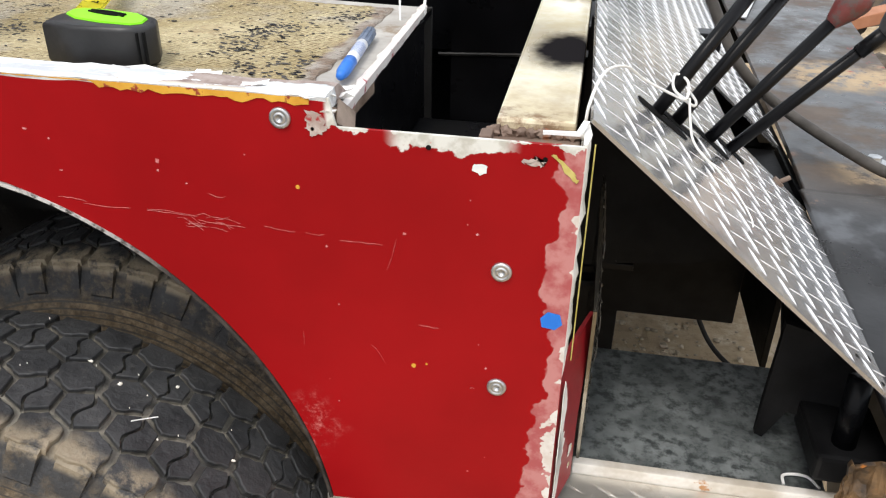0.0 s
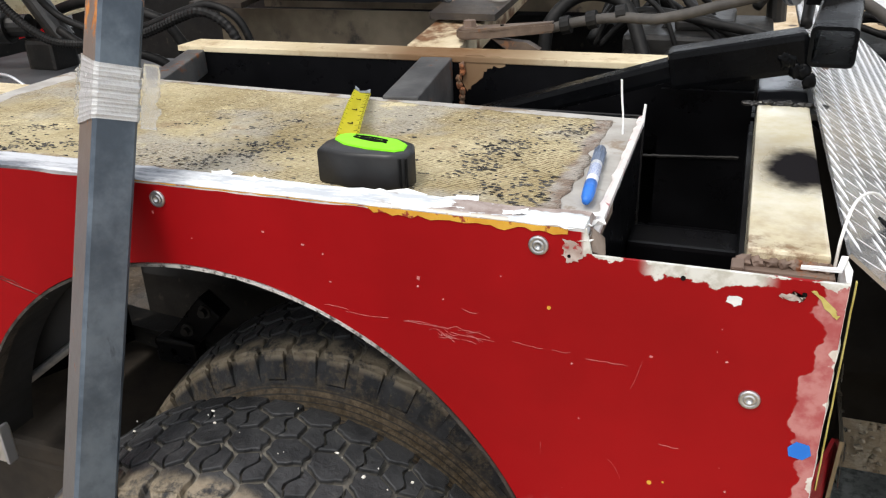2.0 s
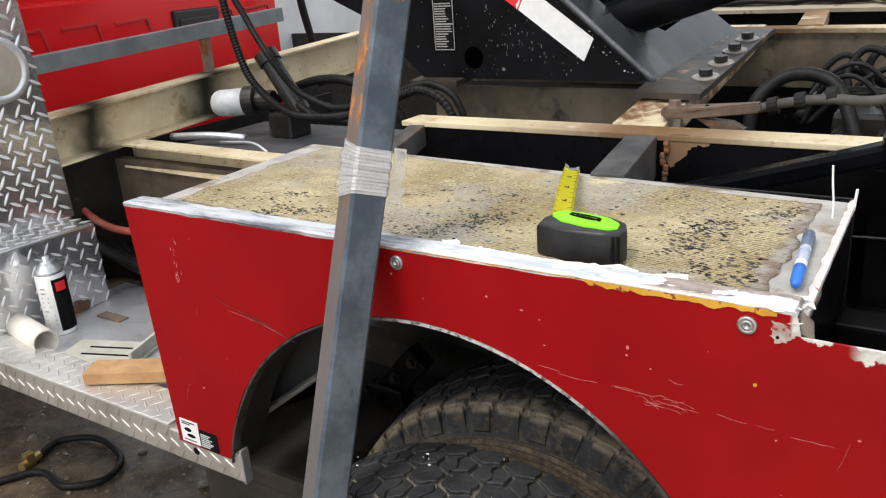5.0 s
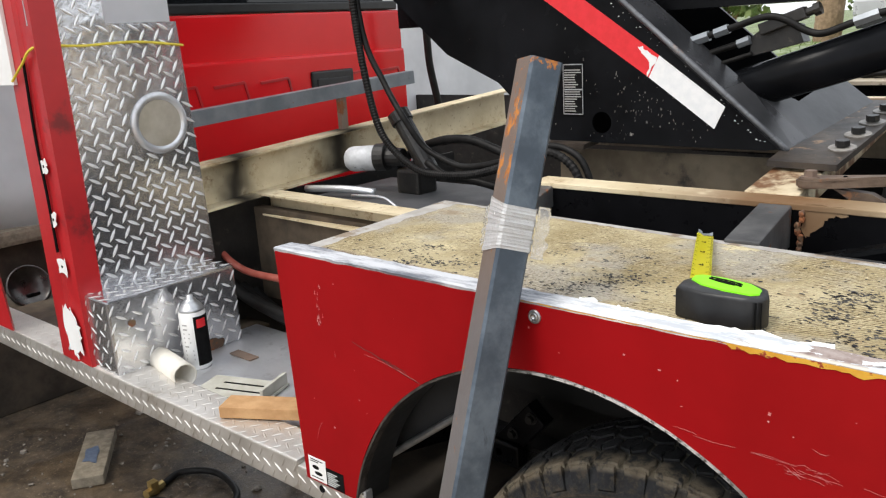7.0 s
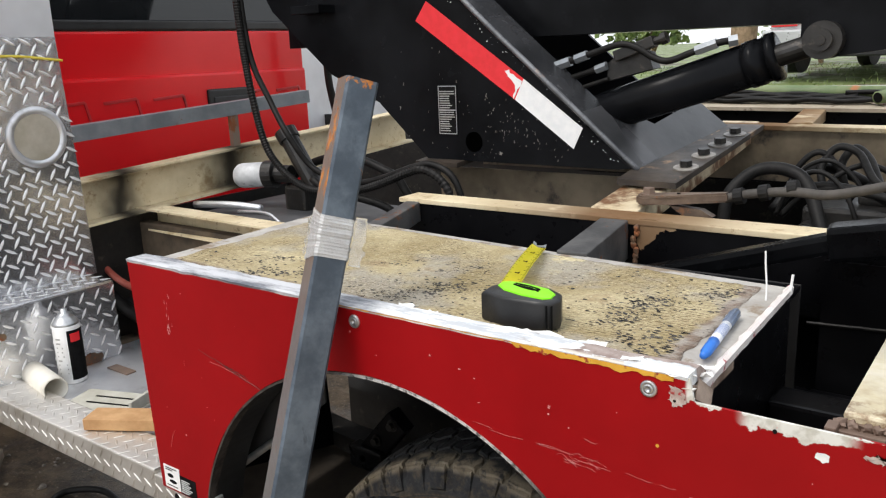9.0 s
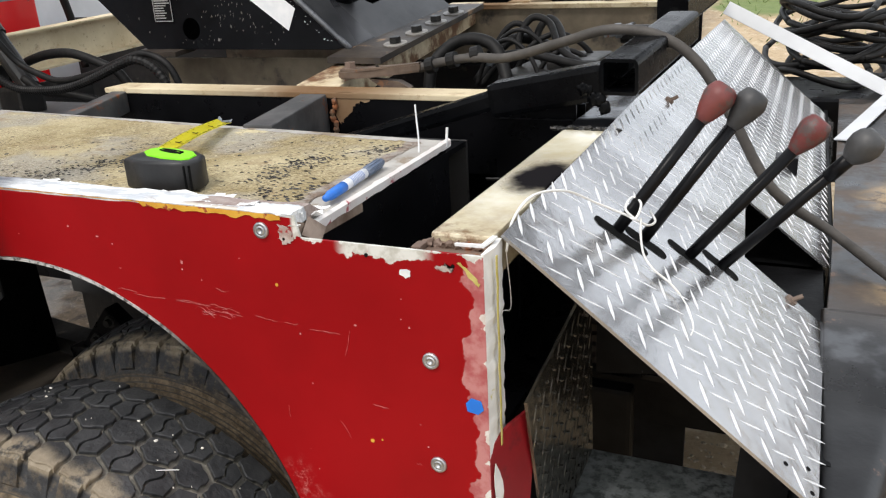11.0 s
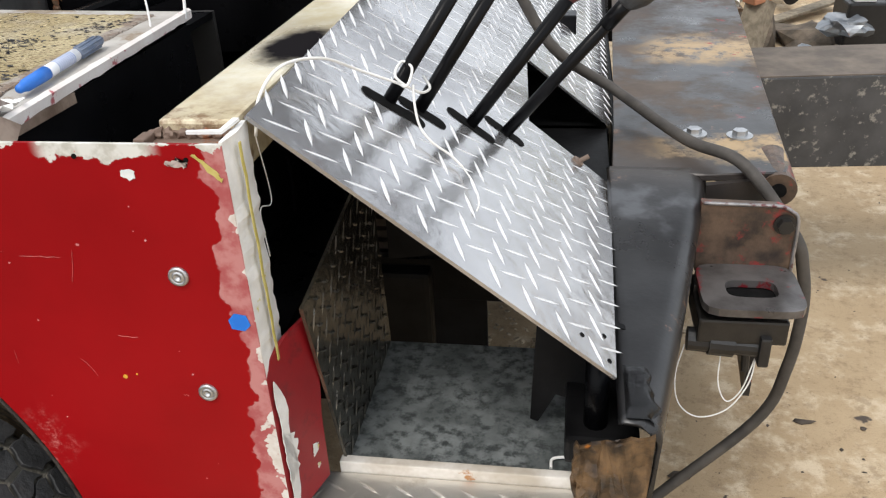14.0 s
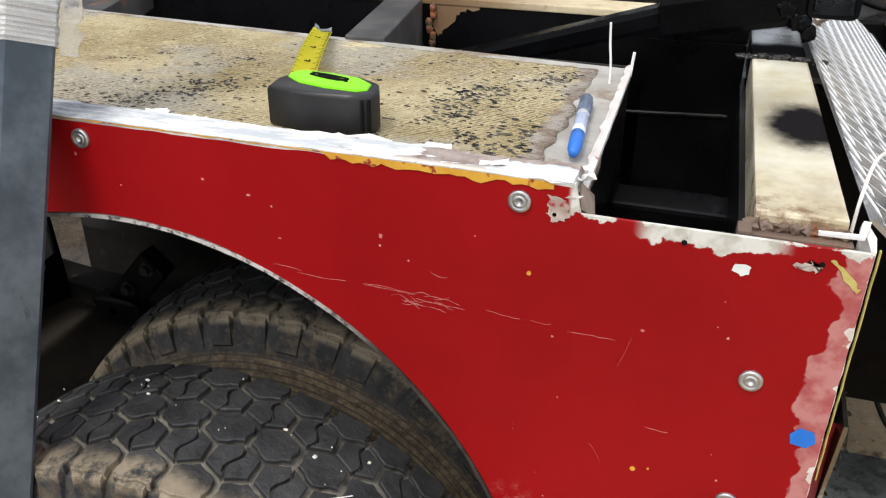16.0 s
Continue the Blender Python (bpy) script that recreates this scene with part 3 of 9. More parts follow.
M_flap.node_tree.nodes["Principled BSDF"].inputs["IOR"].default_value = 1.12
M_pvc = simple("dusty_pvc", (0.62, 0.58, 0.50), (0.72, 0.69, 0.62), 14.0, 0.55, 0.0, 0.1)

# ---- mesh helpers ----


def part(name, bm, material, parent=None, label="", smooth=False):
    """Links a bmesh as one mesh object, under a thing or a part where one is given."""
    me = bpy.data.meshes.new(name)
    bmesh.ops.recalc_face_normals(bm, faces=bm.faces)
    if smooth:
        for f in bm.faces:
            f.smooth = True
    bm.to_mesh(me)
    bm.free()
    mats = material if isinstance(material, (list, tuple)) else [material]
    for mm in mats:
        me.materials.append(mm)
    ob = new(name, me)
    if parent:
        ob.parent = parent
    if label:
        tagged(ob, label)
    return ob


def split(bm):
    """The loose pieces of a bmesh, each as a bmesh of its own."""
    bm.verts.index_update()
    seen, out = set(), []
    for v in bm.verts:
        if v in seen:
            continue
        stack, piece = [v], []
        seen.add(v)
        while stack:
            w = stack.pop()
            piece.append(w)
            for e in w.link_edges:
                o = e.other_vert(w)
                if o not in seen:
                    seen.add(o)
                    stack.append(o)
        one = bmesh.new()
        new_of = {w: one.verts.new(w.co) for w in piece}
        for f in {f for w in piece for f in w.link_faces}:
            one.faces.new([new_of[w] for w in f.verts])
        out.append(one)
    bm.free()
    return out


def thing(name, label, category, group="", kind="", at=(0, 0, 0)):
    ob = new(name)
    ob.location = at
    ob.empty_display_size = 0.05
    return tagged(ob, label, category, group, kind)


def quad(bm, a, b, c, d):
    return bm.faces.new([bm.verts.new(p) for p in (a, b, c, d)])


def box(bm, lo, hi, bevel=0.0, m=None):
    lo, hi = Vector(lo), Vector(hi)
    r = bmesh.ops.create_cube(bm, size=1.0)
    vs = r["verts"]
    for v in vs:
        v.co = Vector([lo[i] + (v.co[i] + 0.5) * (hi[i] - lo[i]) for i in range(3)])
    if bevel:
        es = list({e for v in vs for e in v.link_edges})
        out = bmesh.ops.bevel(bm, geom=es, offset=bevel, segments=2, affect="EDGES", profile=0.6)
        vs = list({v for f in out["faces"] for v in f.verts} | {v for v in vs if v.is_valid})
    if m:
        for v in vs:
            v.co = m @ v.co
    return vs


def frame_of(p, q, up=(0, 0, 1)):
    """Axes of a bar from p to q: x along it, z as near to up as may be."""
    p, q = Vector(p), Vector(q)
    a = (q - p).normalized()
    s = Vector(up).cross(a)
    if s.length < 1e-4:
        s = Vector((0, 1, 0)).cross(a)
    s.normalize()
    u = a.cross(s)
    m = Matrix((a, s, u)).transposed().to_4x4()
    m.translation = p
    return m, (q - p).length


def bar(bm, p, q, w, h, bevel=0.003, up=(0, 0, 1), drop=0.0):
    """A bar of width w and height h whose axis, or top if drop, runs from p to q."""
    m, n = frame_of(p, q, up)
    return box(bm, (0, -w / 2, -h / 2 - drop), (n, w / 2, h / 2 - drop), bevel, m)


def square_tube(bm, p, q, w, h, t):
    """A hollow tube with rounded edges, open at both ends."""
    m, n = frame_of(p, q)
    rings = []
    for k, s in ((0.0, 0.0), (0.0, n), (t, n), (t, 0.0)):
        hw, hh, r = w / 2 - k, h / 2 - k, max(0.003, 0.010 - k)
        ring = []
        for cy, cz, a0 in ((hw - r, hh - r, 0), (-hw + r, hh - r, 90), (-hw + r, -hh + r, 180), (hw - r, -hh + r, 270)):
            ring += [(cy + r * math.cos(radians(a0 + a)), cz + r * math.sin(radians(a0 + a))) for a in (0, 30, 60, 90)]
        rings.append([bm.verts.new(m @ Vector((s, y, z))) for y, z in ring])
    for a, b in zip(rings, rings[1:] + rings[:1]):
        for i in range(16):
            j = (i + 1) % 16
            bm.faces.new((a[i], a[j], b[j], b[i]))


def channel(bm, p, q, w, h, t, up=(0, 0, 1), open_side=1):
    """A C-channel whose top centre line runs from p to q; it opens to one side."""
    m, n = frame_of(p, q, up)
    s = open_side
    c = [(-w / 2, 0), (w / 2, 0), (w / 2, -t), (-w / 2 + t, -t), (-w / 2 + t, -h + t), (w / 2, -h + t), (w / 2, -h), (-w / 2, -h)]
    prism(bm, [m @ Vector((0, s * y, z)) for y, z in c], m.to_3x3() @ Vector((n, 0, 0)))


def cyl(bm, p, q, r, seg=16, r2=None, cap=True):
    m, n = frame_of(p, q)
    rings = []
    for k, rr in ((0, r), (n, r if r2 is None else r2)):
        rings.append([bm.verts.new(m @ Vector((k, rr * math.cos(2 * math.pi * i / seg), rr * math.sin(2 * math.pi * i / seg)))) for i in range(seg)])
    for i in range(seg):
        j = (i + 1) % seg
        bm.faces.new((rings[0][i], rings[0][j], rings[1][j], rings[1][i]))
    if cap:
        bm.faces.new(rings[0][::-1])
        bm.faces.new(rings[1])


def lathe(bm, m, profile, seg=24):
    """Turns a profile of (radius, height) round the z axis of m."""
    rings = []
    for r, z in profile:
        if r < 1e-5:
            rings.append([bm.verts.new(m @ Vector((0, 0, z)))])
        else:
            rings.append([bm.verts.new(m @ Vector((r * math.cos(2 * math.pi * i / seg), r * math.sin(2 * math.pi * i / seg), z))) for i in range(seg)])
    for a, b in zip(rings, rings[1:]):
        for i in range(seg):
            j = (i + 1) % seg
            if len(a) == 1 and len(b) == 1:
                continue
            if len(a) == 1:
                bm.faces.new((a[0], b[i], b[j]))
            elif len(b) == 1:
                bm.faces.new((a[i], a[j], b[0]))
            else:
                bm.faces.new((a[i], a[j], b[j], b[i]))


def smooth_path(pts, n=8):
    """Points along a smooth line through pts."""
    pts = [Vector(p) for p in pts]
    full = [2 * pts[0] - pts[1], *pts, 2 * pts[-1] - pts[-2]]
    out = []
    for k in range(1, len(full) - 2):
        a, b, c, d = full[k - 1:k + 3]
        for i in range(n):
            t = i / n
            out.append(0.5 * (2 * b + (c - a) * t + (2 * a - 5 * b + 4 * c - d) * t * t + (3 * b - a - 3 * c + d) * t ** 3))
    out.append(pts[-1])
    return out


def hose(bm, pts, r, seg=10, n=8, rib=0.0, rib_len=0.008):
    """A round line through pts; rib gives it corrugations."""
    line = smooth_path(pts, n)
    if rib:
        fine = []
        for a, b in zip(line, line[1:]):
            k = max(1, int((b - a).length / (rib_len / 2)))
            fine += [a.lerp(b, i / k) for i in range(k)]
        line = fine + [line[-1]]
    up = Vector((0.13, 0.31, 0.94))
    rings = []
    for i, p in enumerate(line):
        d = (line[min(i + 1, len(line) - 1)] - line[max(i - 1, 0)]).normalized()
        s = up.cross(d)
        if s.length < 1e-4:
            s = Vector((1, 0, 0))
        s.normalize()
        u = d.cross(s)
        up = u
        rr = r + (rib if rib and i % 2 else 0.0)
        rings.append([bm.verts.new(p + rr * (s * math.cos(2 * math.pi * j / seg) + u * math.sin(2 * math.pi * j / seg))) for j in range(seg)])
    for a, b in zip(rings, rings[1:]):
        for j in range(seg):
            k = (j + 1) % seg
            bm.faces.new((a[j], a[k], b[k], b[j]))
    bm.faces.new(rings[0][::-1])
    bm.faces.new(rings[-1])


def prism(bm, pts, shift):
    """A flat outline pushed along shift into a solid."""
    shift = Vector(shift)
    a = [bm.verts.new(p) for p in pts]
    b = [bm.verts.new(Vector(p) + shift) for p in pts]
    bm.faces.new(a)
    bm.faces.new(b[::-1])
    for i in range(len(a)):
        j = (i + 1) % len(a)
        bm.faces.new((a[j], a[i], b[i], b[j]))


def bolt_head(bm, at, axis, r, h, washer=0.0):
    """A hex bolt head on an optional washer."""
    at, axis = Vector(at), Vector(axis).normalized()
    if washer:
        cyl(bm, at, at + axis * 0.003, washer, 20)
    cyl(bm, at + axis * 0.002, at + axis * (0.003 + h), r, 6, r * 0.96)


def blob(bm, centre, axes, rough, seed, sub=2):
    """An uneven lump."""
    r = bmesh.ops.create_icosphere(bm, subdivisions=sub, radius=1.0)
    for v in r["verts"]:
        d = 1 + rough * noise.noise(v.co * 1.7 + Vector((seed, seed * 0.7, 0)))
        v.co = Vector(centre) + Vector([v.co[i] * axes[i] * d for i in range(3)])


def ragged(bm, pts, y, jag, seed, thick=0.0006, n=5):
    """A thin patch with a torn outline on the plane y, from (x, z) corners."""
    rnd = random.Random(seed)
    out = []
    for i, a in enumerate(pts):
        b = pts[(i + 1) % len(pts)]
        for k in range(n):
            t = k / n
            out.append((a[0] + (b[0] - a[0]) * t + rnd.uniform(-jag, jag), y, a[1] + (b[1] - a[1]) * t + rnd.uniform(-jag, jag)))
    prism(bm, out, (0, -thick, 0))


def tread_bars(bm, origin, u, v, wide, high, inside=None, pitch=0.044, size=(0.034, 0.007, 0.0016), tilt=60, weak=1.0):
    """The raised bars of diamond plate on a flat face, turned two ways by turns."""
    o, u, v = Vector(origin), Vector(u).normalized(), Vector(v).normalized()
    nrm = u.cross(v)
    ln, wd, ht = size
    half = pitch / 2
    for i in range(int(wide / half) + 1):
        for j in range(int(high / half) + 1):
            if (i + j) % 2:
                continue
            a, b = (i + 0.25) * half, (j + 0.25) * half
            if a > wide - 0.006 or b > high - 0.006 or (inside and not inside(a, b)):
                continue
            s = 1 if (i % 2 == 0) else -1
            d1 = (u * math.cos(radians(tilt)) + v * math.sin(radians(tilt))) if s > 0 else (u * math.sin(radians(tilt)) - v * math.cos(radians(tilt)))
            d2 = nrm.cross(d1)
            wd, ht = (size[1], size[2]) if s > 0 else (size[1] * (0.5 + 0.5 * weak), size[2] * weak)
            c = o + u * a + v * b
            base = [bm.verts.new(c + d1 * (ln / 2)), bm.verts.new(c + d1 * ln * 0.2 + d2 * (wd / 2)), bm.verts.new(c - d1 * ln * 0.2 + d2 * (wd / 2)),
                    bm.verts.new(c - d1 * (ln / 2)), bm.verts.new(c - d1 * ln * 0.2 - d2 * (wd / 2)), bm.verts.new(c + d1 * ln * 0.2 - d2 * (wd / 2))]
            top = [bm.verts.new(c + d1 * (ln * 0.26) + nrm * ht), bm.verts.new(c - d1 * (ln * 0.26) + nrm * ht)]
            for k in ((0, 1, 6), (1, 2, 7, 6), (2, 3, 7), (3, 4, 7), (4, 5, 6, 7), (5, 0, 6)):
                bm.faces.new([(base + top)[q] for q in k])


# ---- ground ----
M_lip = simple("chipped_red_lip", (0.72, 0.69, 0.66), (0.62, 0.56, 0.53), 20.0, 0.6, 0.0, 0.4, c=(0.36, 0.09, 0.10), cscale=30.0, cut=(0.56, 0.62))
bm = bmesh.new()
xs = [-400, -120, -40, -18, -9, -5, -3, -2, -1, 0, 1, 2, 3, 5, 9, 18, 40, 120, 400]
ys = [-400, -120, -40, -15, -6, -3, -1, 0, 1, 2, 3, 4.5, 6, 8, 10, 13, 18, 40, 120, 400]


def ground_z(y):
    return -0.1 + 0.11 * min(max(0.0, y - 2.8), 9.0)


grid = [[bm.verts.new((x, y, ground_z(y))) for y in ys] for x in xs]
for i in range(len(xs) - 1):
    for j in range(len(ys) - 1):
        bm.faces.new((grid[i][j], grid[i + 1][j], grid[i + 1][j + 1], grid[i][j + 1]))
tagged(part("ground", bm, M_ground), "oil-stained tan concrete and dark dirt yard", "ground", kind="structure")

# ---- fender ----
ARCH_X, ARCH_Z, ARCH_R = -0.71, 0.464, 0.461
fender = thing("fender", "dented red steel truck fender with cut wheel arch and peeling paint", "fender", at=(0, 0, 0.54))
bm = bmesh.new()
a0, a1 = math.asin((0.528 - ARCH_Z) / ARCH_R), math.pi - math.asin((0.556 - ARCH_Z) / ARCH_R)
arc = []
for i in range(61):
    a = a0 + (a1 - a0) * i / 60
    w = 1 + 0.004 * noise.noise(Vector((a * 6, 0.3, 0)))
    arc.append((ARCH_X + ARCH_R * w * math.cos(a), ARCH_Z + ARCH_R * w * math.sin(a)))
def panel_top(x):
    if x <= -0.234:
        return 1.031 + (x + 1.335) / 1.101 * -0.004
    return 1.000 + max(0.0, (-0.228 - x) / 0.006) * 0.027


def panel_foot(x):
    d = ARCH_R ** 2 - (x - ARCH_X) ** 2
    plain = 0.562 if x < ARCH_X else 0.529 + 0.014 * max(0.0, (x + 0.262) / 0.262)
    return max(plain, ARCH_Z + math.sqrt(d) * (1 + 0.004 * noise.noise(Vector((x * 14, 0.3, 0))))) if d > 0 else plain


cols = sorted({-1.323, -1.25, -0.24, -0.2341, -0.228, -0.12, -0.05, -0.012, 0.0} | {round(ARCH_X + ARCH_R * math.cos(a0 + (a1 - a0) * k / 70), 4) for k in range(71)} | {round(-1.162 - 0.0002, 4), -0.2525})
rows = []
for x in cols:
    zt, zf = panel_top(x), panel_foot(x)
    xf = x + max(0.0, (-1.20 - x) / 0.123) * 0.022
    rows.append([bm.verts.new((x, 0.0, zt)), bm.verts.new((xf, 0.0, zf)), bm.verts.new((xf, 0.004, zf)), bm.verts.new((x, 0.004, zt))])
for p, q in zip(rows, rows[1:]):
    for k in range(4):
        bm.faces.new((p[k], p[(k + 1) % 4], q[(k + 1) % 4], q[k]))
bm.faces.new(rows[0]), bm.faces.new(rows[-1])
for o in [part("panel", bm, M_red, fender)]:
    o.location = (0, 0, -0.54)
FZ = Vector((0, 0, -0.54))


def fpart(name, bm, mat, label="", smooth=False):
    o = part(name, bm, mat, fender, label, smooth)
    o.location = FZ
    return o


def cut_edge():
    """Ragged dark cut edge, ground bright over the crown of the arch."""
    m, nt, p = node_mat("ground_edge")
    n = Net(nt)
    x, y, z = n.xyz()
    base = n.mix(n.ramp(n.noise(45.0, 5.0), 0.35, 0.65), (0.014, 0.011, 0.009), (0.055, 0.045, 0.038))
    near = n.math("MULTIPLY", n.ramp(x, -0.80, -0.72), n.ramp(x, -0.40, -0.52))
    bright = n.math("MAXIMUM", n.math("MULTIPLY", near, n.ramp(n.noise(70.0, 4.0, 0.7), 0.36, 0.52)), n.ramp(n.noise(55.0, 4.0, 0.7), 0.72, 0.77))
    base = n.mix(bright, base, (0.50, 0.49, 0.47))
    n.put(p.inputs["Base Color"], base)
    p.inputs["Roughness"].default_value = 0.6
    n.put(p.inputs["Normal"], n.bump(n.noise(120.0, 5.0), 0.8, 0.003))
    return m


# arch lip and liner
bm = bmesh.new()
ring = []
for i in range(49):
    a = a0 + (a1 - a0) * i / 48
    for k, (rr, y) in enumerate(((ARCH_R - 0.001, -0.001), (ARCH_R - 0.005, -0.001), (ARCH_R - 0.005, 0.02), (ARCH_R - 0.001, 0.02))):
        w = 1 + 0.004 * noise.noise(Vector((a * 6, 0.3, 0)))
        ring.append(bm.verts.new((ARCH_X + rr * w * math.cos(a), y, ARCH_Z + rr * w * math.sin(a))))
for i in range(48):
    for k in range(4):
        bm.faces.new((ring[4 * i + k], ring[4 * i + (k + 1) % 4], ring[4 * i + 4 + (k + 1) % 4], ring[4 * i + 4 + k]))
M_cutedge = cut_edge()
fpart("arch_edge", bm, M_cutedge, "rough-cut bare metal arch edge")
bm = bmesh.new()
M_liner = simple("grey_liner", (0.013, 0.0135, 0.014), (0.030, 0.0305, 0.0315), 8.0, 0.5, 0.2, 0.2)
prev = None
for i in range(25):
    a = math.radians(100) + (math.radians(170) - math.radians(100)) * i / 24
    cur = [bm.verts.new((ARCH_X + r * math.cos(a), y, ARCH_Z + r * math.sin(a))) for r, y in ((ARCH_R - 0.004, 0.006), (ARCH_R - 0.004, 0.085), (ARCH_R + 0.003, 0.085), (ARCH_R + 0.003, 0.006))]
    if prev:
        for k in range(4):
            bm.faces.new((prev[k], prev[(k + 1) % 4], cur[(k + 1) % 4], cur[k]))
    prev = cur
fpart("arch_liner", bm, M_liner, "dark grey steel arch liner")

# filler smear along the top edge, and the orange primer beneath it
bm = bmesh.new()
n = 120
rows = []
for i in range(n + 1):
    x = -1.324 + 1.088 * i / n
    hz = 1.0335 - 0.0045 * i / n + 0.0015 * noise.noise(Vector((x * 30, 2, 0)))
    wd = 0.072 - 0.008 * i / n + 0.006 * noise.noise(Vector((x * 14, 7, 0)))
    lip = 0.003 + 0.0015 * noise.noise(Vector((x * 22, 11, 0)))
    rows.append([bm.verts.new(p) for p in ((x, -0.0008, hz - lip), (x, -0.0014, hz - 0.001), (x, 0.004, hz + 0.0008), (x, wd * 0.6, hz + 0.001 * noise.noise(Vector((x * 60, 3, 0)))), (x, wd, 1.0195 - 0.0075 * i / n), (x, 0.004, 1.012))])
for a, b in zip(rows, rows[1:]):
    for k in range(6):
        bm.faces.new((a[k], a[(k + 1) % 6], b[(k + 1) % 6], b[k]))
for r in (rows[0], rows[-1]):
    bm.faces.new(r)
fpart("top_edge", bm, M_filler, "white body filler smeared over brown primer")
bm = bmesh.new()
cols_ = []
for i in range(75):
    x = -0.78 + 0.528 * i / 74
    t = (x + 0.78) / 0.528
    hi = 1.0292 - 0.0025 * t
    deep = (0.0016 if x < -0.46 else 0.0088) * max(0.1, 0.75 + 0.9 * noise.noise(Vector((x * 55, 4, 0))) + 0.4 * noise.noise(Vector((x * 150, 4, 0))))
    cols_.append([bm.verts.new(p) for p in ((x, -0.0004, hi), (x, -0.0011, hi), (x, -0.0011, hi - deep), (x, -0.0004, hi - deep))])
for p, q in zip(cols_, cols_[1:]):
    for k in range(4):
        bm.faces.new((p[k], p[(k + 1) % 4], q[(k + 1) % 4], q[k]))
fpart("primer_line", bm, M_orange, "orange primer showing along the edge")
bm = bmesh.new()
blobs = [(-0.40, 0.03, 1.022, 0.04, 0.008, 0.002, 6)]
for x, y, z, ax, ay, az, sd in blobs:
    blob(bm, (x, y, z), (ax, ay, az), 0.9, sd, 3)
for one in split(bm):
    fpart("filler_clot", one, M_white, "dried clot of white filler", True)

# notch corner: bare flap, rear flange and the red return
bm = bmesh.new()
rows = []
for i in range(40):
    z = 1.002 - 0.255 * i / 39
    j = 0.005 * noise.noise(Vector((z * 60, 1, 0)))
    e = 0.058 - 0.006 * i / 39 + 0.006 * noise.noise(Vector((z * 90, 5, 0)))
    rows.append([bm.verts.new(p) for p in ((0.0005 + j * 0.3, 0.001, z), (0.004 + j, e * 0.5, z), (0.001 + j, e, z), (-0.003, e, z), (-0.003, 0.002, z))])
for a, b in zip(rows, rows[1:]):
    for k in range(5):
        bm.faces.new((a[k], a[(k + 1) % 5], b[(k + 1) % 5], b[k]))
bm.faces.new(rows[0]), bm.faces.new(rows[-1])
fpart("rear_flange", bm, M_strip, "white filler-coated flange with a yellow guide line")
bm = bmesh.new()
edge = []
for i in range(15):
    z, w = 0.995 - 0.017 * i, 0.004 * noise.noise(Vector((i * 0.7, 2, 0)))
    edge.append((0.0072, 0.019 + w, z))
prism(bm, edge + [(x, y + 0.004, z) for x, y, z in edge[::-1]], (0.0012, 0, 0))
fpart("guide_line", bm, M_marker, "yellow paint-marker guide line")
bm = bmesh.new()
ragged(bm, [(-0.030, 0.990), (-0.026, 0.991), (-0.008, 0.976), (-0.004, 0.966), (-0.008, 0.967)], -0.0004, 0.0015, 12)
fpart("marker_dash", bm, M_marker, "yellow paint-marker guide line")
bm = bmesh.new()
prism(bm, [(0.0, 0.0, 0.545), (0.0, 0.0, 0.745), (0.003, 0.010, 0.764), (0.012, 0.038, 0.774), (0.028, 0.084, 0.778), (0.028, 0.086, 0.74), (0.024, 0.072, 0.64), (0.024, 0.070, 0.55)], (-0.004, 0.001, 0))
fpart("rear_return", bm, simple("return_red", (0.20, 0.006, 0.010), (0.27, 0.009, 0.013), 6.0, 0.40, 0.0, 0.15, c=(0.12, 0.010, 0.012), cscale=12.0, cut=(0.56, 0.70)), "dark red lower return of the fender edge")
bm = bmesh.new()


def on_return(s, z):
    return Vector((0.001 + 0.3 * s, s, z))


for s0, s1, z0, z1, sd in ((0.002, 0.022, 0.55, 0.74, 1), (0.002, 0.03, 0.60, 0.67, 2), (0.046, 0.059, 0.60, 0.617, 3), (0.050, 0.057, 0.578, 0.586, 4)):
    rnd = random.Random(sd + 40)
    pl, pr = [], []
    for i in range(13):
        z = z0 + (z1 - z0) * i / 12
        taper = min(1, 3.5 * min(i, 12 - i) / 12 + 0.25)
        pl.append(on_return(s0 + rnd.uniform(0, 0.003), z) + Vector((0.0022, 0, 0)))
        pr.append(on_return(s0 + (s1 - s0) * taper * rnd.uniform(0.6, 1), z) + Vector((0.0022, 0, 0)))
    prism(bm, pl + pr[::-1], (0.0006, -0.0002, 0))
for one in split(bm):
    fpart("flaked_patch", one, M_strip, "flaked patch of white filler")
bm = bmesh.new()
prism(bm, [(-0.040, 0.019, 1.002), (-0.006, 0.018, 1.003), (0.001, 0.044, 1.006), (-0.005, 0.044, 1.006), (-0.010, 0.023, 1.003), (-0.040, 0.0225, 1.002)], (0, 0, 0.003))
fpart("corner_lip", bm, M_white, "white corner lip")

# bolts with dished washers
for x, z in ((-0.739, 1.008), (-0.281, 1.005), (-0.068, 0.866), (-0.066, 0.726)):
    bm = bmesh.new()
    m = Matrix.Translation((x, 0, z)) @ Matrix.Rotation(radians(90), 4, "X")
    lathe(bm, m, [(0, 0.0012), (0.0026, 0.0012), (0.0029, 0.0036), (0.0052, 0.0036), (0.0058, 0.0026), (0.0064, 0.0026), (0.0070, 0.0034), (0.0098, 0.0030), (0.0104, 0.0016), (0.0104, 0.0)], 24)
    fpart("bolt", bm, M_zinc, "dull zinc flange bolt", True)
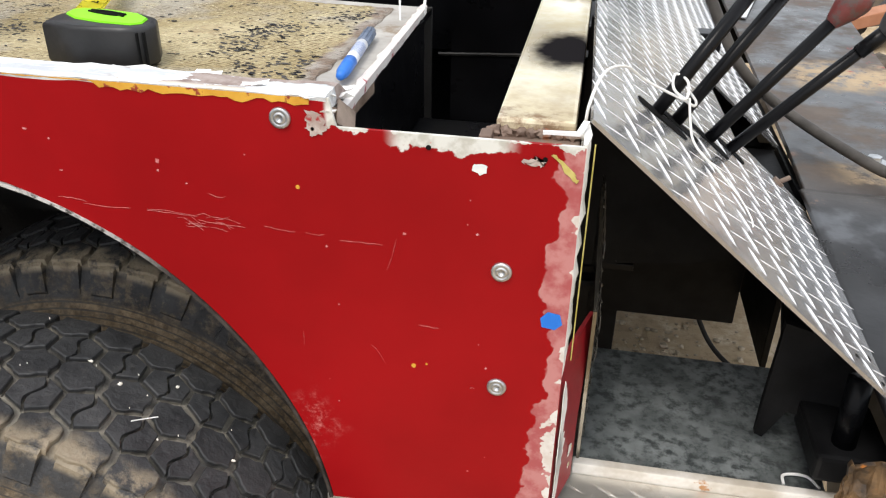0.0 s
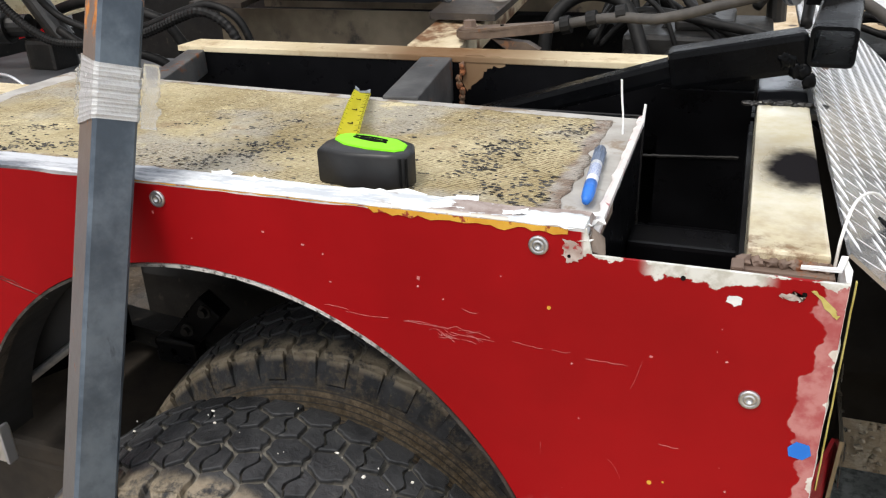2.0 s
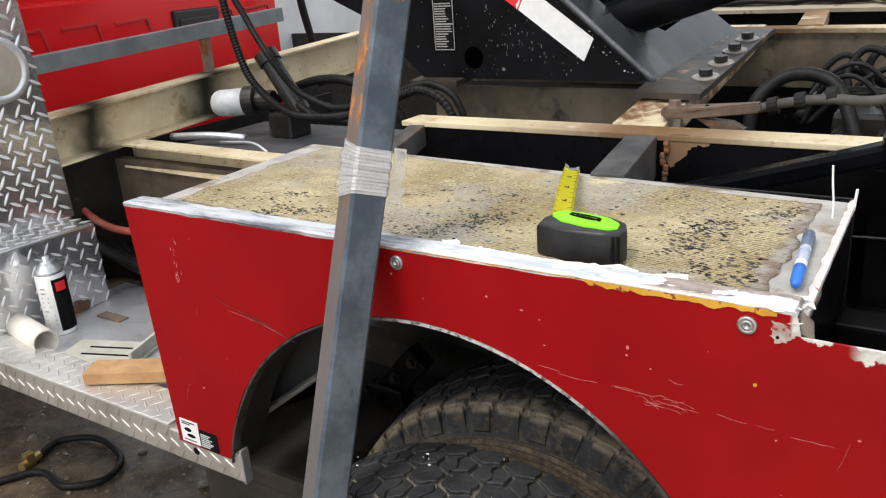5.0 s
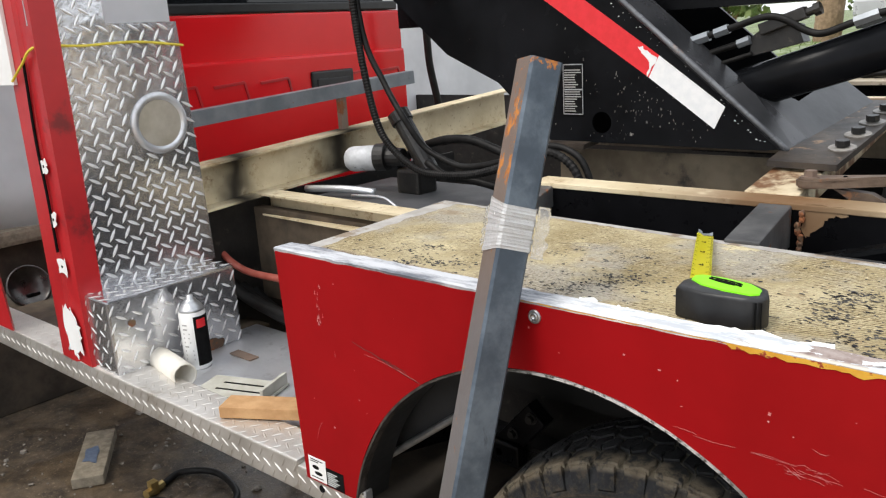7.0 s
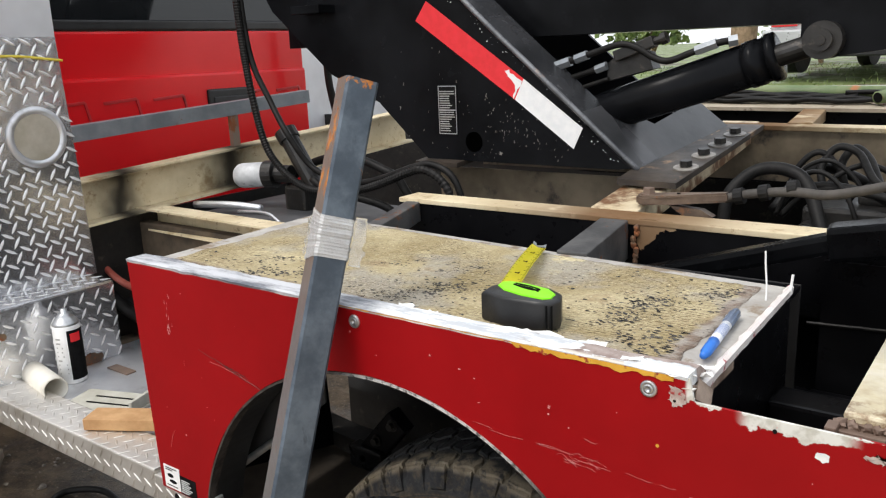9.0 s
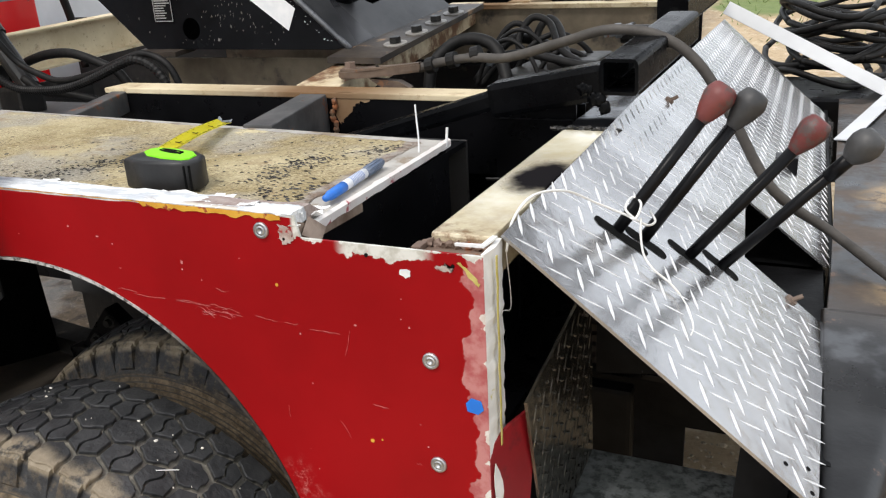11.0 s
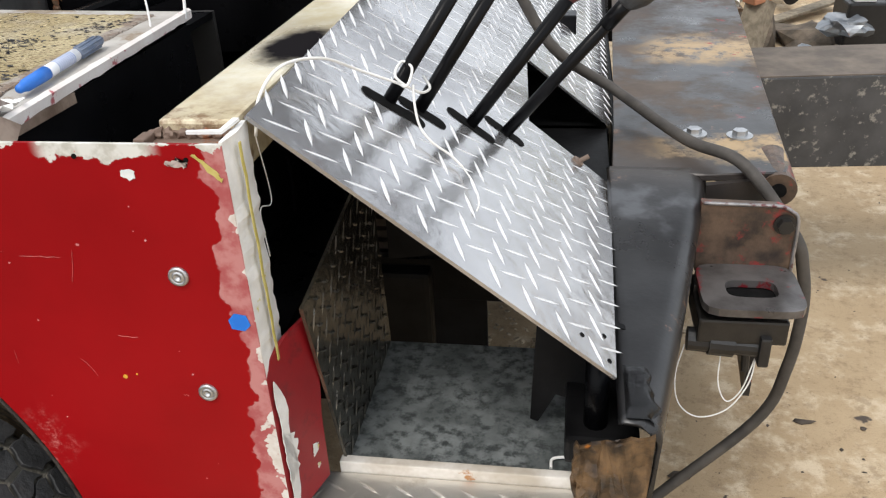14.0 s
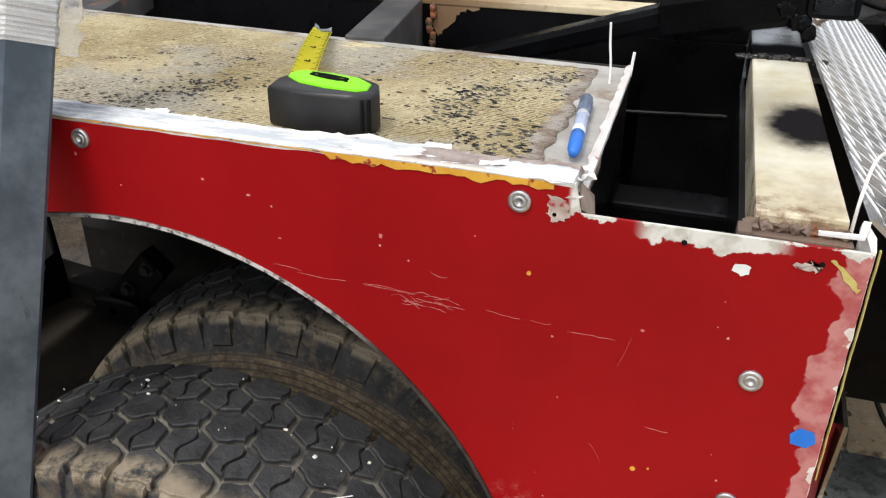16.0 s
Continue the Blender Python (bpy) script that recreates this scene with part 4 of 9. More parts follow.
# filler torn away round two of the holes
bm = bmesh.new()
ragged(bm, [(-0.256, 1.014), (-0.239, 1.012), (-0.238, 0.996), (-0.245, 0.990), (-0.254, 0.991), (-0.257, 0.999)], -0.0006, 0.002, 21)
ragged(bm, [(-0.043, 0.987), (-0.036, 0.984), (-0.038, 0.979), (-0.050, 0.978), (-0.054, 0.982)], -0.0006, 0.0025, 22)
for one in split(bm):
    fpart("flaked_patch", one, simple("bare_flake", (0.30, 0.22, 0.19), (0.50, 0.44, 0.40), 60.0, 0.6, 0.0, 0.4, c=(0.30, 0.03, 0.03), cscale=50.0, cut=(0.58, 0.64)), "flaked patch of beige primer and pink filler")
# curled shards of filler at the notch corner
rnd = random.Random(77)
spots = [(rnd.uniform(-0.70, -0.30), rnd.uniform(0.030, 0.066), 0.0, rnd.uniform(0.016, 0.042)) for k in range(8)]
spots = [(x, y, 1.0318 - 0.0045 * (x + 1.336) / 1.1 - (0.003 if y < 0.045 else 0.008), s) for x, y, z, s in spots]
for x, y, z, s in spots + [(-0.262, 0.004, 1.0265, 0.022), (-0.245, 0.022, 1.0225, 0.018), (-0.285, 0.012, 1.0280, 0.026), (-0.238, 0.046, 1.015, 0.016), (-0.242, 0.075, 1.012, 0.014), (-0.310, 0.020, 1.0285, 0.024), (-0.239, 0.004, 1.012, 0.012)]:
    bm = bmesh.new()
    ring = []
    for k in range(11):
        a = 2 * math.pi * k / 11 + rnd.uniform(-0.2, 0.2)
        d = s * rnd.uniform(0.45, 1.0)
        ring.append(Vector((x + d * math.cos(a), max(y + 0.6 * d * math.sin(a), -0.003), z + rnd.uniform(-0.001, 0.0045))))
    mid = bm.verts.new((x, y, z + 0.002))
    low = bm.verts.new((x, y, z - 0.004))
    rv = [bm.verts.new(p) for p in ring]
    for k in range(11):
        bm.faces.new((mid, rv[k], rv[(k + 1) % 11]))
        bm.faces.new((low, rv[(k + 1) % 11], rv[k]))
    fpart("filler_shard", bm, M_white, "curled shard of white filler")
# small holes
bm = bmesh.new()
for x, z, r in ((-0.141, 0.988, 0.0024), (-0.035, 0.986, 0.0022), (-0.250, 0.997, 0.0019)):
    cyl(bm, (x, -0.0012, z), (x, 0.001, z), r, 12)
for one in split(bm):
    fpart("drill_hole", one, M_ink)
# chips, dots and scratches
bm = bmesh.new()
for x, z, w, h, sd in ((-0.164, 0.897, 0.003, 0.002, 2), (-0.412, 0.950, 0.003, 0.004, 3), (-0.413, 0.940, 0.002, 0.002, 4), (-0.32, 0.965, 0.0015, 0.001, 5),
                       (-0.55, 0.972, 0.004, 0.0015, 6), (-0.60, 0.982, 0.003, 0.002, 7), (-0.70, 0.962, 0.002, 0.001, 8), (-0.52, 0.93, 0.003, 0.001, 9), (-1.20, 0.70, 0.003, 0.003, 10), (-0.75, 0.99, 0.002, 0.003, 11)):
    w, h = w * 0.62, h * 0.62
    ragged(bm, [(x - w, z - h * 0.6), (x - w * 0.7, z + h), (x + w, z + h * 0.7), (x + w * 0.6, z - h)], -0.0003, w * 0.09, sd, 0.0004, 3)
tagged(fpart("paint_chip", bm, M_scratch, "small pale paint chips"), kind="stuff")
bm = bmesh.new()
ragged(bm, [(-0.1005, 0.970), (-0.099, 0.9755), (-0.093, 0.9765), (-0.0865, 0.9745), (-0.0875, 0.968), (-0.093, 0.9655)], -0.0004, 0.0006, 4, 0.0005, 3)
fpart("bare_chip", bm, M_chip, "rounded bare patch in the paint")
bm = bmesh.new()
for x, z, r in ((-0.269, 0.936, 0.0022), (-0.155, 0.740, 0.0026), (-0.141, 0.744, 0.0012)):
    cyl(bm, (x, -0.0008, z), (x, 0.0, z), r, 8)
for one in split(bm):
    fpart("paint_dot", one, M_orange, "orange paint speck")
bm = bmesh.new()
rnd = random.Random(3)
lines = []
for k in range(9):
    x0 = -0.52 + 0.034 * k + rnd.uniform(-0.02, 0.02)
    z0 = 0.899 - (x0 + 0.52) * 0.055 + rnd.uniform(-0.003, 0.003)
    lines.append((x0, z0, x0 + rnd.uniform(0.015, 0.06), z0 - rnd.uniform(-0.001, 0.005), rnd.uniform(-0.003, 0.003)))
for k in range(12):
    x0, z0 = rnd.choice((-0.40, -0.385, -0.36)) + rnd.uniform(-0.01, 0.01), 0.886 + rnd.uniform(-0.006, 0.006)
    a = rnd.uniform(-0.9, 0.5)
    lines.append((x0, z0, x0 + 0.018 * math.cos(a), z0 + 0.012 * math.sin(a), rnd.uniform(-0.004, 0.004)))
for k in range(20):
    x0, z0 = rnd.uniform(-1.25, -0.08), rnd.uniform(0.60, 0.98)
    if (x0 - ARCH_X) ** 2 + (z0 - ARCH_Z) ** 2 < 0.5 ** 2:
        continue
    a = rnd.choice((rnd.uniform(-0.25, 0.15), rnd.uniform(-1.7, -1.0)))
    ln = rnd.uniform(0.005, 0.022)
    lines.append((x0, z0, x0 + ln * math.cos(a), z0 + ln * math.sin(a), rnd.uniform(-0.003, 0.003)))
lines += [(-0.172, 0.890, -0.182, 0.855, -0.003), (-0.20, 0.76, -0.186, 0.738, 0.003), (-1.235, 0.70, -1.255, 0.66, 0.006), (-1.10, 0.87, -0.98, 0.85, 0.002)]
for x0, z0, x1, z1, bow in lines:
    w0 = rnd.uniform(0.00008, 0.00024)
    top, low = [], []
    for i in range(7):
        t = i / 6
        x, z = x0 + (x1 - x0) * t, z0 + (z1 - z0) * t + bow * 4 * t * (1 - t) + rnd.uniform(-0.0006, 0.0006)
        w = w0 * (0.3 + 2.4 * t * (1 - t))
        top.append((x - w * 0.3, -0.0003, z + w))
        low.append((x + w * 0.3, -0.0003, z - w))
    prism(bm, top + low[::-1], (0, -0.0003, 0))
tagged(fpart("scratch", bm, M_scratch, "fine pale scratches in the red paint"), kind="stuff")
bm = bmesh.new()
prism(bm, [(-0.027, -0.0004, 0.818), (-0.02, -0.0004, 0.826), (-0.008, -0.0004, 0.824), (-0.005, -0.0004, 0.813), (-0.012, -0.0004, 0.806), (-0.025, -0.0004, 0.808)], (0, -0.0006, 0))
fpart("tape_dab", bm, M_bluetape, "small dab of blue masking tape")
bm = bmesh.new()
rnd = random.Random(8)
for x0, z0, x1, z1 in ((-1.13, 0.888, -0.955, 0.842), (-1.06, 0.872, -1.00, 0.858)):
    up_, dn_ = [], []
    for i in range(12):
        f = i / 11
        x, z, w = x0 + (x1 - x0) * f, z0 + (z1 - z0) * f + rnd.uniform(-0.0012, 0.0012), 0.0002 + 0.0007 * math.sin(math.pi * f) * rnd.uniform(0.4, 1)
        up_.append((x, -0.0003, z + w))
        dn_.append((x, -0.0003, z - w))
    prism(bm, up_ + dn_[::-1], (0, -0.0003, 0))
tagged(fpart("dark_scratch", bm, M_cutedge, "long dark scratch above the arch"), kind="stuff")
bm = bmesh.new()
for k in range(16):
    x, z = -1.215 + rnd.uniform(-0.006, 0.012), rnd.uniform(0.90, 0.985)
    ragged(bm, [(x, z), (x + 0.0012, z + rnd.uniform(0.004, 0.010)), (x + 0.002, z)], -0.0003, 0.0006, k + 80, 0.0003, 2)
for k in range(38):
    x, z = rnd.uniform(-1.28, -0.05), rnd.uniform(0.60, 1.0)
    if (x - ARCH_X) ** 2 + (z - ARCH_Z) ** 2 < 0.48 ** 2:
        continue
    r = rnd.uniform(0.0004, 0.0012)
    ragged(bm, [(x - r, z), (x, z + r * 1.4), (x + r * 1.3, z), (x, z - r)], -0.0003, r * 0.3, k + 200, 0.0003, 2)
tagged(fpart("paint_nick", bm, M_scratch, "scattered pale nicks"), kind="stuff")
# decal near the front foot
bm = bmesh.new()
box(bm, (-1.290, -0.0008, 0.566), (-1.240, 0.0, 0.615))
fpart("decal", bm, M_white, "small white and black safety decal")
bm = bmesh.new()
box(bm, (-1.240, -0.0008, 0.564), (-1.190, 0.0, 0.603))
fpart("decal", bm, M_ink, "black half of the safety decal")
bm = bmesh.new()
for i in range(7):
    box(bm, (-1.236, -0.0013, 0.568 + 0.0042 * i), (-1.236 + 0.036 * (0.6 + 0.4 * ((i * 37) % 5) / 5), -0.0006, 0.5695 + 0.0042 * i))
tagged(fpart("decal_line", bm, M_chip), kind="stuff")
bm = bmesh.new()
for z, w in ((0.609, 0.036), (0.605, 0.022), (0.571, 0.034)):
    box(bm, (-1.284, -0.0013, z), (-1.284 + w, -0.0006, z + 0.0018))
for x, z, a, b in ((-1.270, 0.594, 0.010, 0.0045), (-1.263, 0.582, 0.012, 0.004)):
    prism(bm, [(x + a * math.cos(k * math.pi / 5), -0.0013, z + b * math.sin(k * math.pi / 5)) for k in range(10)], (0, 0.0007, 0))
fpart("decal_picture", bm, M_ink)

# ---- carpeted wheel box ----
wheel_box = thing("wheel_box", "sheet steel wheel box topped with torn tan carpet backing", "wheel box", at=(-0.8, 0.25, 0.9))


def under(o, parent_at):
    o.location = -Vector(parent_at)
    return o


WB = (-0.8, 0.25, 0.9)
bm = bmesh.new()
prism(bm, [(-1.326, 0.004, 1.005), (-0.236, 0.004, 0.992), (-0.247, 0.478, 0.994), (-1.342, 0.512, 1.010)], (0, 0, 0.012))
M_board = simple("grey_board", (0.30, 0.28, 0.25), (0.42, 0.40, 0.37), 18.0, 0.8, 0.0, 0.3, c=(0.22, 0.17, 0.12), cscale=14.0)
under(part("top_sheet", bm, M_board, wheel_box, "grey sheet top"), WB)
bm = bmesh.new()
nx, ny = 150, 60
vs = []
for i in range(nx + 1):
    col = []
    for j in range(ny + 1):
        s, t = i / nx, j / ny
        x = -1.285 + (1.285 - 0.282) * s + 0.014 * noise.noise(Vector((t * 9, 3, 0))) * (1 if i in (0, nx) else 0)
        y0 = 0.080 - 0.016 * s + 0.006 * noise.noise(Vector((x * 30, 8, 0)))
        y = y0 + (0.452 - y0) * t + (0.035 * (1 - s)) * t
        z = 1.0205 - 0.0130 * s + 0.004 * (1 - s) * t + 0.0016 * noise.noise(Vector((x * 40, y * 40, 0))) + 0.0012 * noise.noise(Vector((x * 130, y * 130, 4)))
        z += 0.004 * max(0, noise.noise(Vector((x * 5.5, y * 5.5, 1))) - 0.1) * max(0, noise.noise(Vector((x * 80, y * 80, 9))))
        col.append(bm.verts.new((x, y, z)))
    vs.append(col)
for i in range(nx):
    for j in range(ny):
        bm.faces.new((vs[i][j], vs[i + 1][j], vs[i + 1][j + 1], vs[i][j + 1]))
rim = [vs[i][0] for i in range(nx + 1)] + [vs[nx][j] for j in range(1, ny + 1)] + [vs[i][ny] for i in range(nx - 1, -1, -1)] + [vs[0][j] for j in range(ny - 1, 0, -1)]
low = [bm.verts.new((v.co.x, v.co.y, v.co.z - 0.006)) for v in rim]
for i in range(len(rim)):
    j = (i + 1) % len(rim)
    bm.faces.new((rim[j], rim[i], low[i], low[j]))
under(part("carpet", bm, M_carpet, wheel_box, "worn tan carpet backing with black clots", True), WB)
bm = bmesh.new()
rnd = random.Random(11)
spots = [(-1.23, 0.34), (-1.26, 0.44), (-1.0, 0.13), (-1.07, 0.09), (-1.1, 0.18), (-0.87, 0.365), (-0.86, 0.30), (-0.75, 0.13), (-0.735, 0.195), (-0.73, 0.32), (-0.70, 0.18),
         (-0.41, 0.266), (-0.40, 0.204), (-0.335, 0.155), (-0.31, 0.395), (-0.39, 0.31), (-0.32, 0.11)]
for k in range(1900):
    if k % 4 == 0:
        x, y = rnd.uniform(-1.27, -0.30), rnd.uniform(0.08, 0.45)
    else:
        sx, sy = spots[rnd.randrange(len(spots))]
        u, v = rnd.gauss(0, 0.034), rnd.gauss(0, 0.016)
        x, y = sx + u * 0.75 - v * 0.66, sy + u * 0.66 + v * 0.75
    if not (-1.275 < x < -0.295 and 0.065 < y < 0.455):
        continue
    r = rnd.uniform(0.0010, 0.0022) if k % 4 else rnd.uniform(0.0022, 0.0042)
    if k % 4 == 0:
        r *= 0.55
    blob(bm, (x, y, 1.0205 - 0.0130 * (x + 1.285) / 1.003 + 0.0008), (r * rnd.uniform(0.9, 2.4), r * rnd.uniform(0.5, 1.1), r * 0.34), 1.5, k * 0.37, 1)
tagged(under(part("carpet_clot", bm, M_clot, wheel_box, "black clots of old carpet pile"), WB), kind="stuff")
bm = bmesh.new()
box(bm, (-1.330, 0.470, 0.93), (-0.247, 0.476, 0.992))
prism(bm, [(-1.319, 0.006, 1.003), (-1.325, 0.470, 1.003), (-1.290, 0.470, 0.45), (-1.290, 0.006, 0.56)], (0.004, 0, 0))
box(bm, (-0.247, 0.012, 0.80), (-0.241, 0.470, 0.990))
for one in split(bm):
    under(part("inner_wall", one, M_black, wheel_box, "black inner wall of the wheel box"), WB)
# bare brown web closing the notch under the lip, with a bent flap
bm = bmesh.new()
prism(bm, [(-0.2335, 0.005, 1.018), (-0.2335, 0.050, 0.999), (-0.2335, 0.16, 0.994), (-0.2335, 0.16, 0.982), (-0.2335, 0.005, 0.985)], (-0.003, 0, 0))
M_barebrown = simple("bare_brown_sheet", (0.13, 0.085, 0.06), (0.30, 0.23, 0.18), 22.0, 0.5, 0.1, 0.3)
under(part("notch_web", bm, M_barebrown, wheel_box, "bare brown sheet edge in the notch"), WB)
bm = bmesh.new()
prism(bm, [(-0.2300, 0.006, 1.001), (-0.2345, 0.030, 1.016), (-0.2250, 0.052, 0.996), (-0.2200, 0.030, 0.984)], (0.0012, 0, 0.0012))
under(part("bent_flap", bm, M_barebrown, wheel_box, "bent brown flap at the notch corner"), WB)
# painted rear lip of the top
bm = bmesh.new()
rows = []
for i in range(30):
    t = i / 29
    p = Vector((-0.234, 0.03, 1.003)).lerp(Vector((-0.243, 0.480, 1.006)), t)
    j = 0.003 * noise.noise(Vector((t * 25, 3, 0)))
    rows.append([bm.verts.new(p + Vector(d)) for d in ((0.003, 0, -0.009 + j), (0.004, 0, 0.002), (-0.001, 0, 0.0050), (-0.005 + j * 2, 0, 0.003), (-0.003, 0, -0.004))])
for a, b in zip(rows, rows[1:]):
    for k in range(5):
        bm.faces.new((a[k], a[(k + 1) % 5], b[(k + 1) % 5], b[k]))
bm.faces.new(rows[0]), bm.faces.new(rows[-1])
under(part("rear_lip", bm, M_lip, wheel_box, "lip with chipped white and red paint"), WB)
bm = bmesh.new()
hose(bm, [(-0.2590, 0.395, 1.003), (-0.2605, 0.400, 1.030), (-0.2640, 0.404, 1.056), (-0.2660, 0.406, 1.080)], 0.0014, 6)
hose(bm, [(-0.240, 0.46, 1.00), (-0.239, 0.463, 1.018), (-0.238, 0.464, 1.032)], 0.0022, 6)
for one in split(bm):
    under(part("sealant_strand", one, M_white, wheel_box, "white strand of torn sealant"), WB)

# ---- wheels ----


WHEEL_X, WHEEL_Z = -0.633, 0.306


def tyre_pair(name, y0, label):
    w = thing(name, label, "tyre", "dual rear wheels", at=(WHEEL_X, y0, WHEEL_Z))
    R, half = TYRE_R, TYRE_HALF

    def crown(y):
        return R - 0.0118 * (abs(y) / half) ** 2

    prof = [(0.225, -0.088), (0.24, -0.105), (0.285, -0.118), (0.318, -0.1195), (0.322, -0.1165), (0.327, -0.1185), (0.331, -0.1155), (0.338, -0.1170), (0.342, -0.1135), (0.350, -0.1145), (0.356, -0.110), (0.366, -0.107), (0.378, -0.100), (crown(0.094) - 0.012, -0.094)]
    prof += [(crown(y) - 0.009, y) for y in (-0.085, -0.06, -0.03)] + [(R - 0.009, 0.0)]
    prof = prof + [(r, -y) for r, y in prof[-2::-1]]
    bm = bmesh.new()
    lathe(bm, Matrix.Rotation(radians(90), 4, "X"), prof, 96)
    part("carcass", bm, M_tyre, w, "", True)
    rnd = random.Random(5)
    count = 46
    pitch, pw = 2 * math.pi / count, 0.0405

    def place(th, y, h):
        r = crown(y) + h
        return Vector((r * math.sin(th), y, r * math.cos(th)))

    def block(bm, pts, lift):
        """One block of tread from its (angle, y) outline."""
        ca, cb = sum(a for a, b in pts) / len(pts), sum(b for a, b in pts) / len(pts)
        lo = [bm.verts.new(place(ca + (a - ca) * 0.97, cb + (b - cb) * 0.97, -0.0095)) for a, b in pts]
        mid = [bm.verts.new(place(ca + (a - ca) * 0.955, cb + (b - cb) * 0.955, lift - 0.0012)) for a, b in pts]
        hi = [bm.verts.new(place(ca + (a - ca) * 0.90, cb + (b - cb) * 0.90, lift)) for a, b in pts]
        bm.faces.new(hi)
        for p, q in ((lo, mid), (mid, hi)):
            for i in range(len(pts)):
                j = (i + 1) % len(pts)
                bm.faces.new((p[i], p[j], q[j], q[i]))

    bm = bmesh.new()
    for row in range(-2, 3):
        yc = row * pw
        for k in range(count):
            th = pitch * (k + 0.5 * (row % 2))
            lift = -0.0012 + rnd.uniform(0, 0.0012)
            c = [(a + rnd.uniform(-0.025, 0.025), b + rnd.uniform(-0.03, 0.03)) for a, b in ((-0.45, -0.30), (0.0, -0.60), (0.45, -0.30), (0.45, 0.30), (0.0, 0.60), (-0.45, 0.30))]
            if abs(row) == 2:
                # the outer rows end square at the shoulder
                s = 1 if row > 0 else -1
                c = [(-0.45, -0.30 * s), (0.0, -0.60 * s), (0.45, -0.30 * s), (0.43, 0.43 * s), (-0.43, 0.43 * s)]
            if row in (-1, 1):
                # an S-shaped cut halves the block
                cut = [(0.10 * math.sin(2 * math.pi * f) * row + 0.02, -0.58 + 1.16 * f) for f in [i / 8 for i in range(9)]]
                left = [c[5], c[0]] + [(a - 0.032, b) for a, b in cut]
                right = [c[2], c[3]] + [(a + 0.032, b) for a, b in cut[::-1]]
                for poly in (left, right):
                    block(bm, [(th + pitch * a, yc + pw * b) for a, b in poly], lift)
            else:
                out = []
                for q, (a, b) in enumerate(c):
                    a2, b2 = c[(q + 1) % len(c)]
                    for g in range(3):
                        f, wig = g / 3, (0.05 if q % 2 else -0.05) * math.sin(2 * math.pi * g / 3)
                        out.append((th + pitch * (a + (a2 - a) * f + wig * (b2 - b)), yc + pw * (b + (b2 - b) * f - wig * (a2 - a))))
                block(bm, out, lift)
    part("tread", bm, M_tyre, w, "worn hexagonal rubber tread blocks with clay in the grooves")
    # shoulder blocks, alternately long and short
    for side in (-1, 1):
        for k in range(count):
            bm = bmesh.new()
            th = pitch * k
            dth = pitch * (0.37 if k % 2 else 0.33)
            foot = R - (0.066 if k % 2 else 0.058)
            tip = crown(half) - 0.001
            stack = []
            for r, y, f in ((tip - 0.004, half - 0.012, 1.0), (tip, half - 0.006, 0.95), (tip - 0.006, half + 0.0035, 0.93), (foot + 0.004, 0.1125, 0.93), (foot, 0.1105, 0.97), (foot - 0.002, 0.104, 1.0)):
                stack.append([bm.verts.new((r * math.sin(th + s * dth * f), side * y, r * math.cos(th + s * dth * f))) for s in (-1, 1)])
            base = [bm.verts.new((r * math.sin(th + s * dth * 1.03), side * y, r * math.cos(th + s * dth * 1.03))) for r, y in ((tip - 0.016, half - 0.014), (foot - 0.004, 0.095)) for s in (-1, 1)]
            for p, q in zip(stack, stack[1:]):
                bm.faces.new((p[0], p[1], q[1], q[0]))
            for s in (0, 1):
                bm.faces.new([row[s] for row in stack] + [base[2 + s], base[s]])
            part("shoulder_block", bm, M_tyre, w)
    bm = bmesh.new()
    lathe(bm, Matrix.Rotation(radians(90), 4, "X"), [(0.226, -0.09), (0.215, -0.075), (0.20, -0.05), (0.12, -0.045), (0.08, -0.06), (0.0, -0.06)], 40)
    lathe(bm, Matrix.Rotation(radians(90), 4, "X"), [(0.226, 0.09), (0.21, 0.05), (0.10, 0.0), (0.0, 0.0)], 40)
    part("rim", bm, M_rust_heavy, w, "rusty steel rim", True)
    return w


outer = tyre_pair("dual_tyre", -0.043, "muddy black off-road truck tyre under the fender")
inner = copy_thing(outer, Matrix.Translation((WHEEL_X, 0.256, WHEEL_Z + 0.014)) @ Matrix.Rotation(radians(3.2), 4, "Y"))
tagged(inner, "dusty black inner truck tyre behind the outer one")
bm = bmesh.new()
rnd = random.Random(55)


def grit(th, y, a, b):
    blob(bm, (TYRE_R * math.sin(th), y + 0.043, (TYRE_R - 0.001) * math.cos(th)), (a, b, 0.0016), 0.6, th * 9, 2)


for k in range(26):
    r = rnd.uniform(0.0004, 0.0009)
    grit(rnd.uniform(-1.1, 1.1), rnd.uniform(-0.13, 0.04), r * rnd.uniform(0.8, 2.0), r)
for th, y, a, b in ((0.267, -0.019, 0.003, 0.0016), (0.374, -0.034, 0.0026, 0.003), (0.504, -0.001, 0.002, 0.002), (0.743, -0.045, 0.003, 0.0016), (-0.205, 0.002, 0.003, 0.0014), (-0.153, -0.024, 0.0026, 0.0016), (-0.524, -0.018, 0.0024, 0.0016)):
    grit(th, y, a, b)
tagged(part("trapped_grit", bm, M_pvc, outer, "pale grit caught in the tread"), kind="stuff")
bm = bmesh.new()
hose(bm, [((TYRE_R - 0.0005) * math.sin(0.461 + 0.05 * f), -0.031 + 0.022 * f, (TYRE_R - 0.0005) * math.cos(0.461 + 0.05 * f)) for f in (0, 0.3, 0.65, 1)], 0.0007, 6, 4)
part("chalk_dash", bm, M_white, outer, "short white chalk dash")
bm = bmesh.new()
cyl(bm, (WHEEL_X, 0.05, WHEEL_Z), (WHEEL_X, 1.9, WHEEL_Z), 0.06, 20)
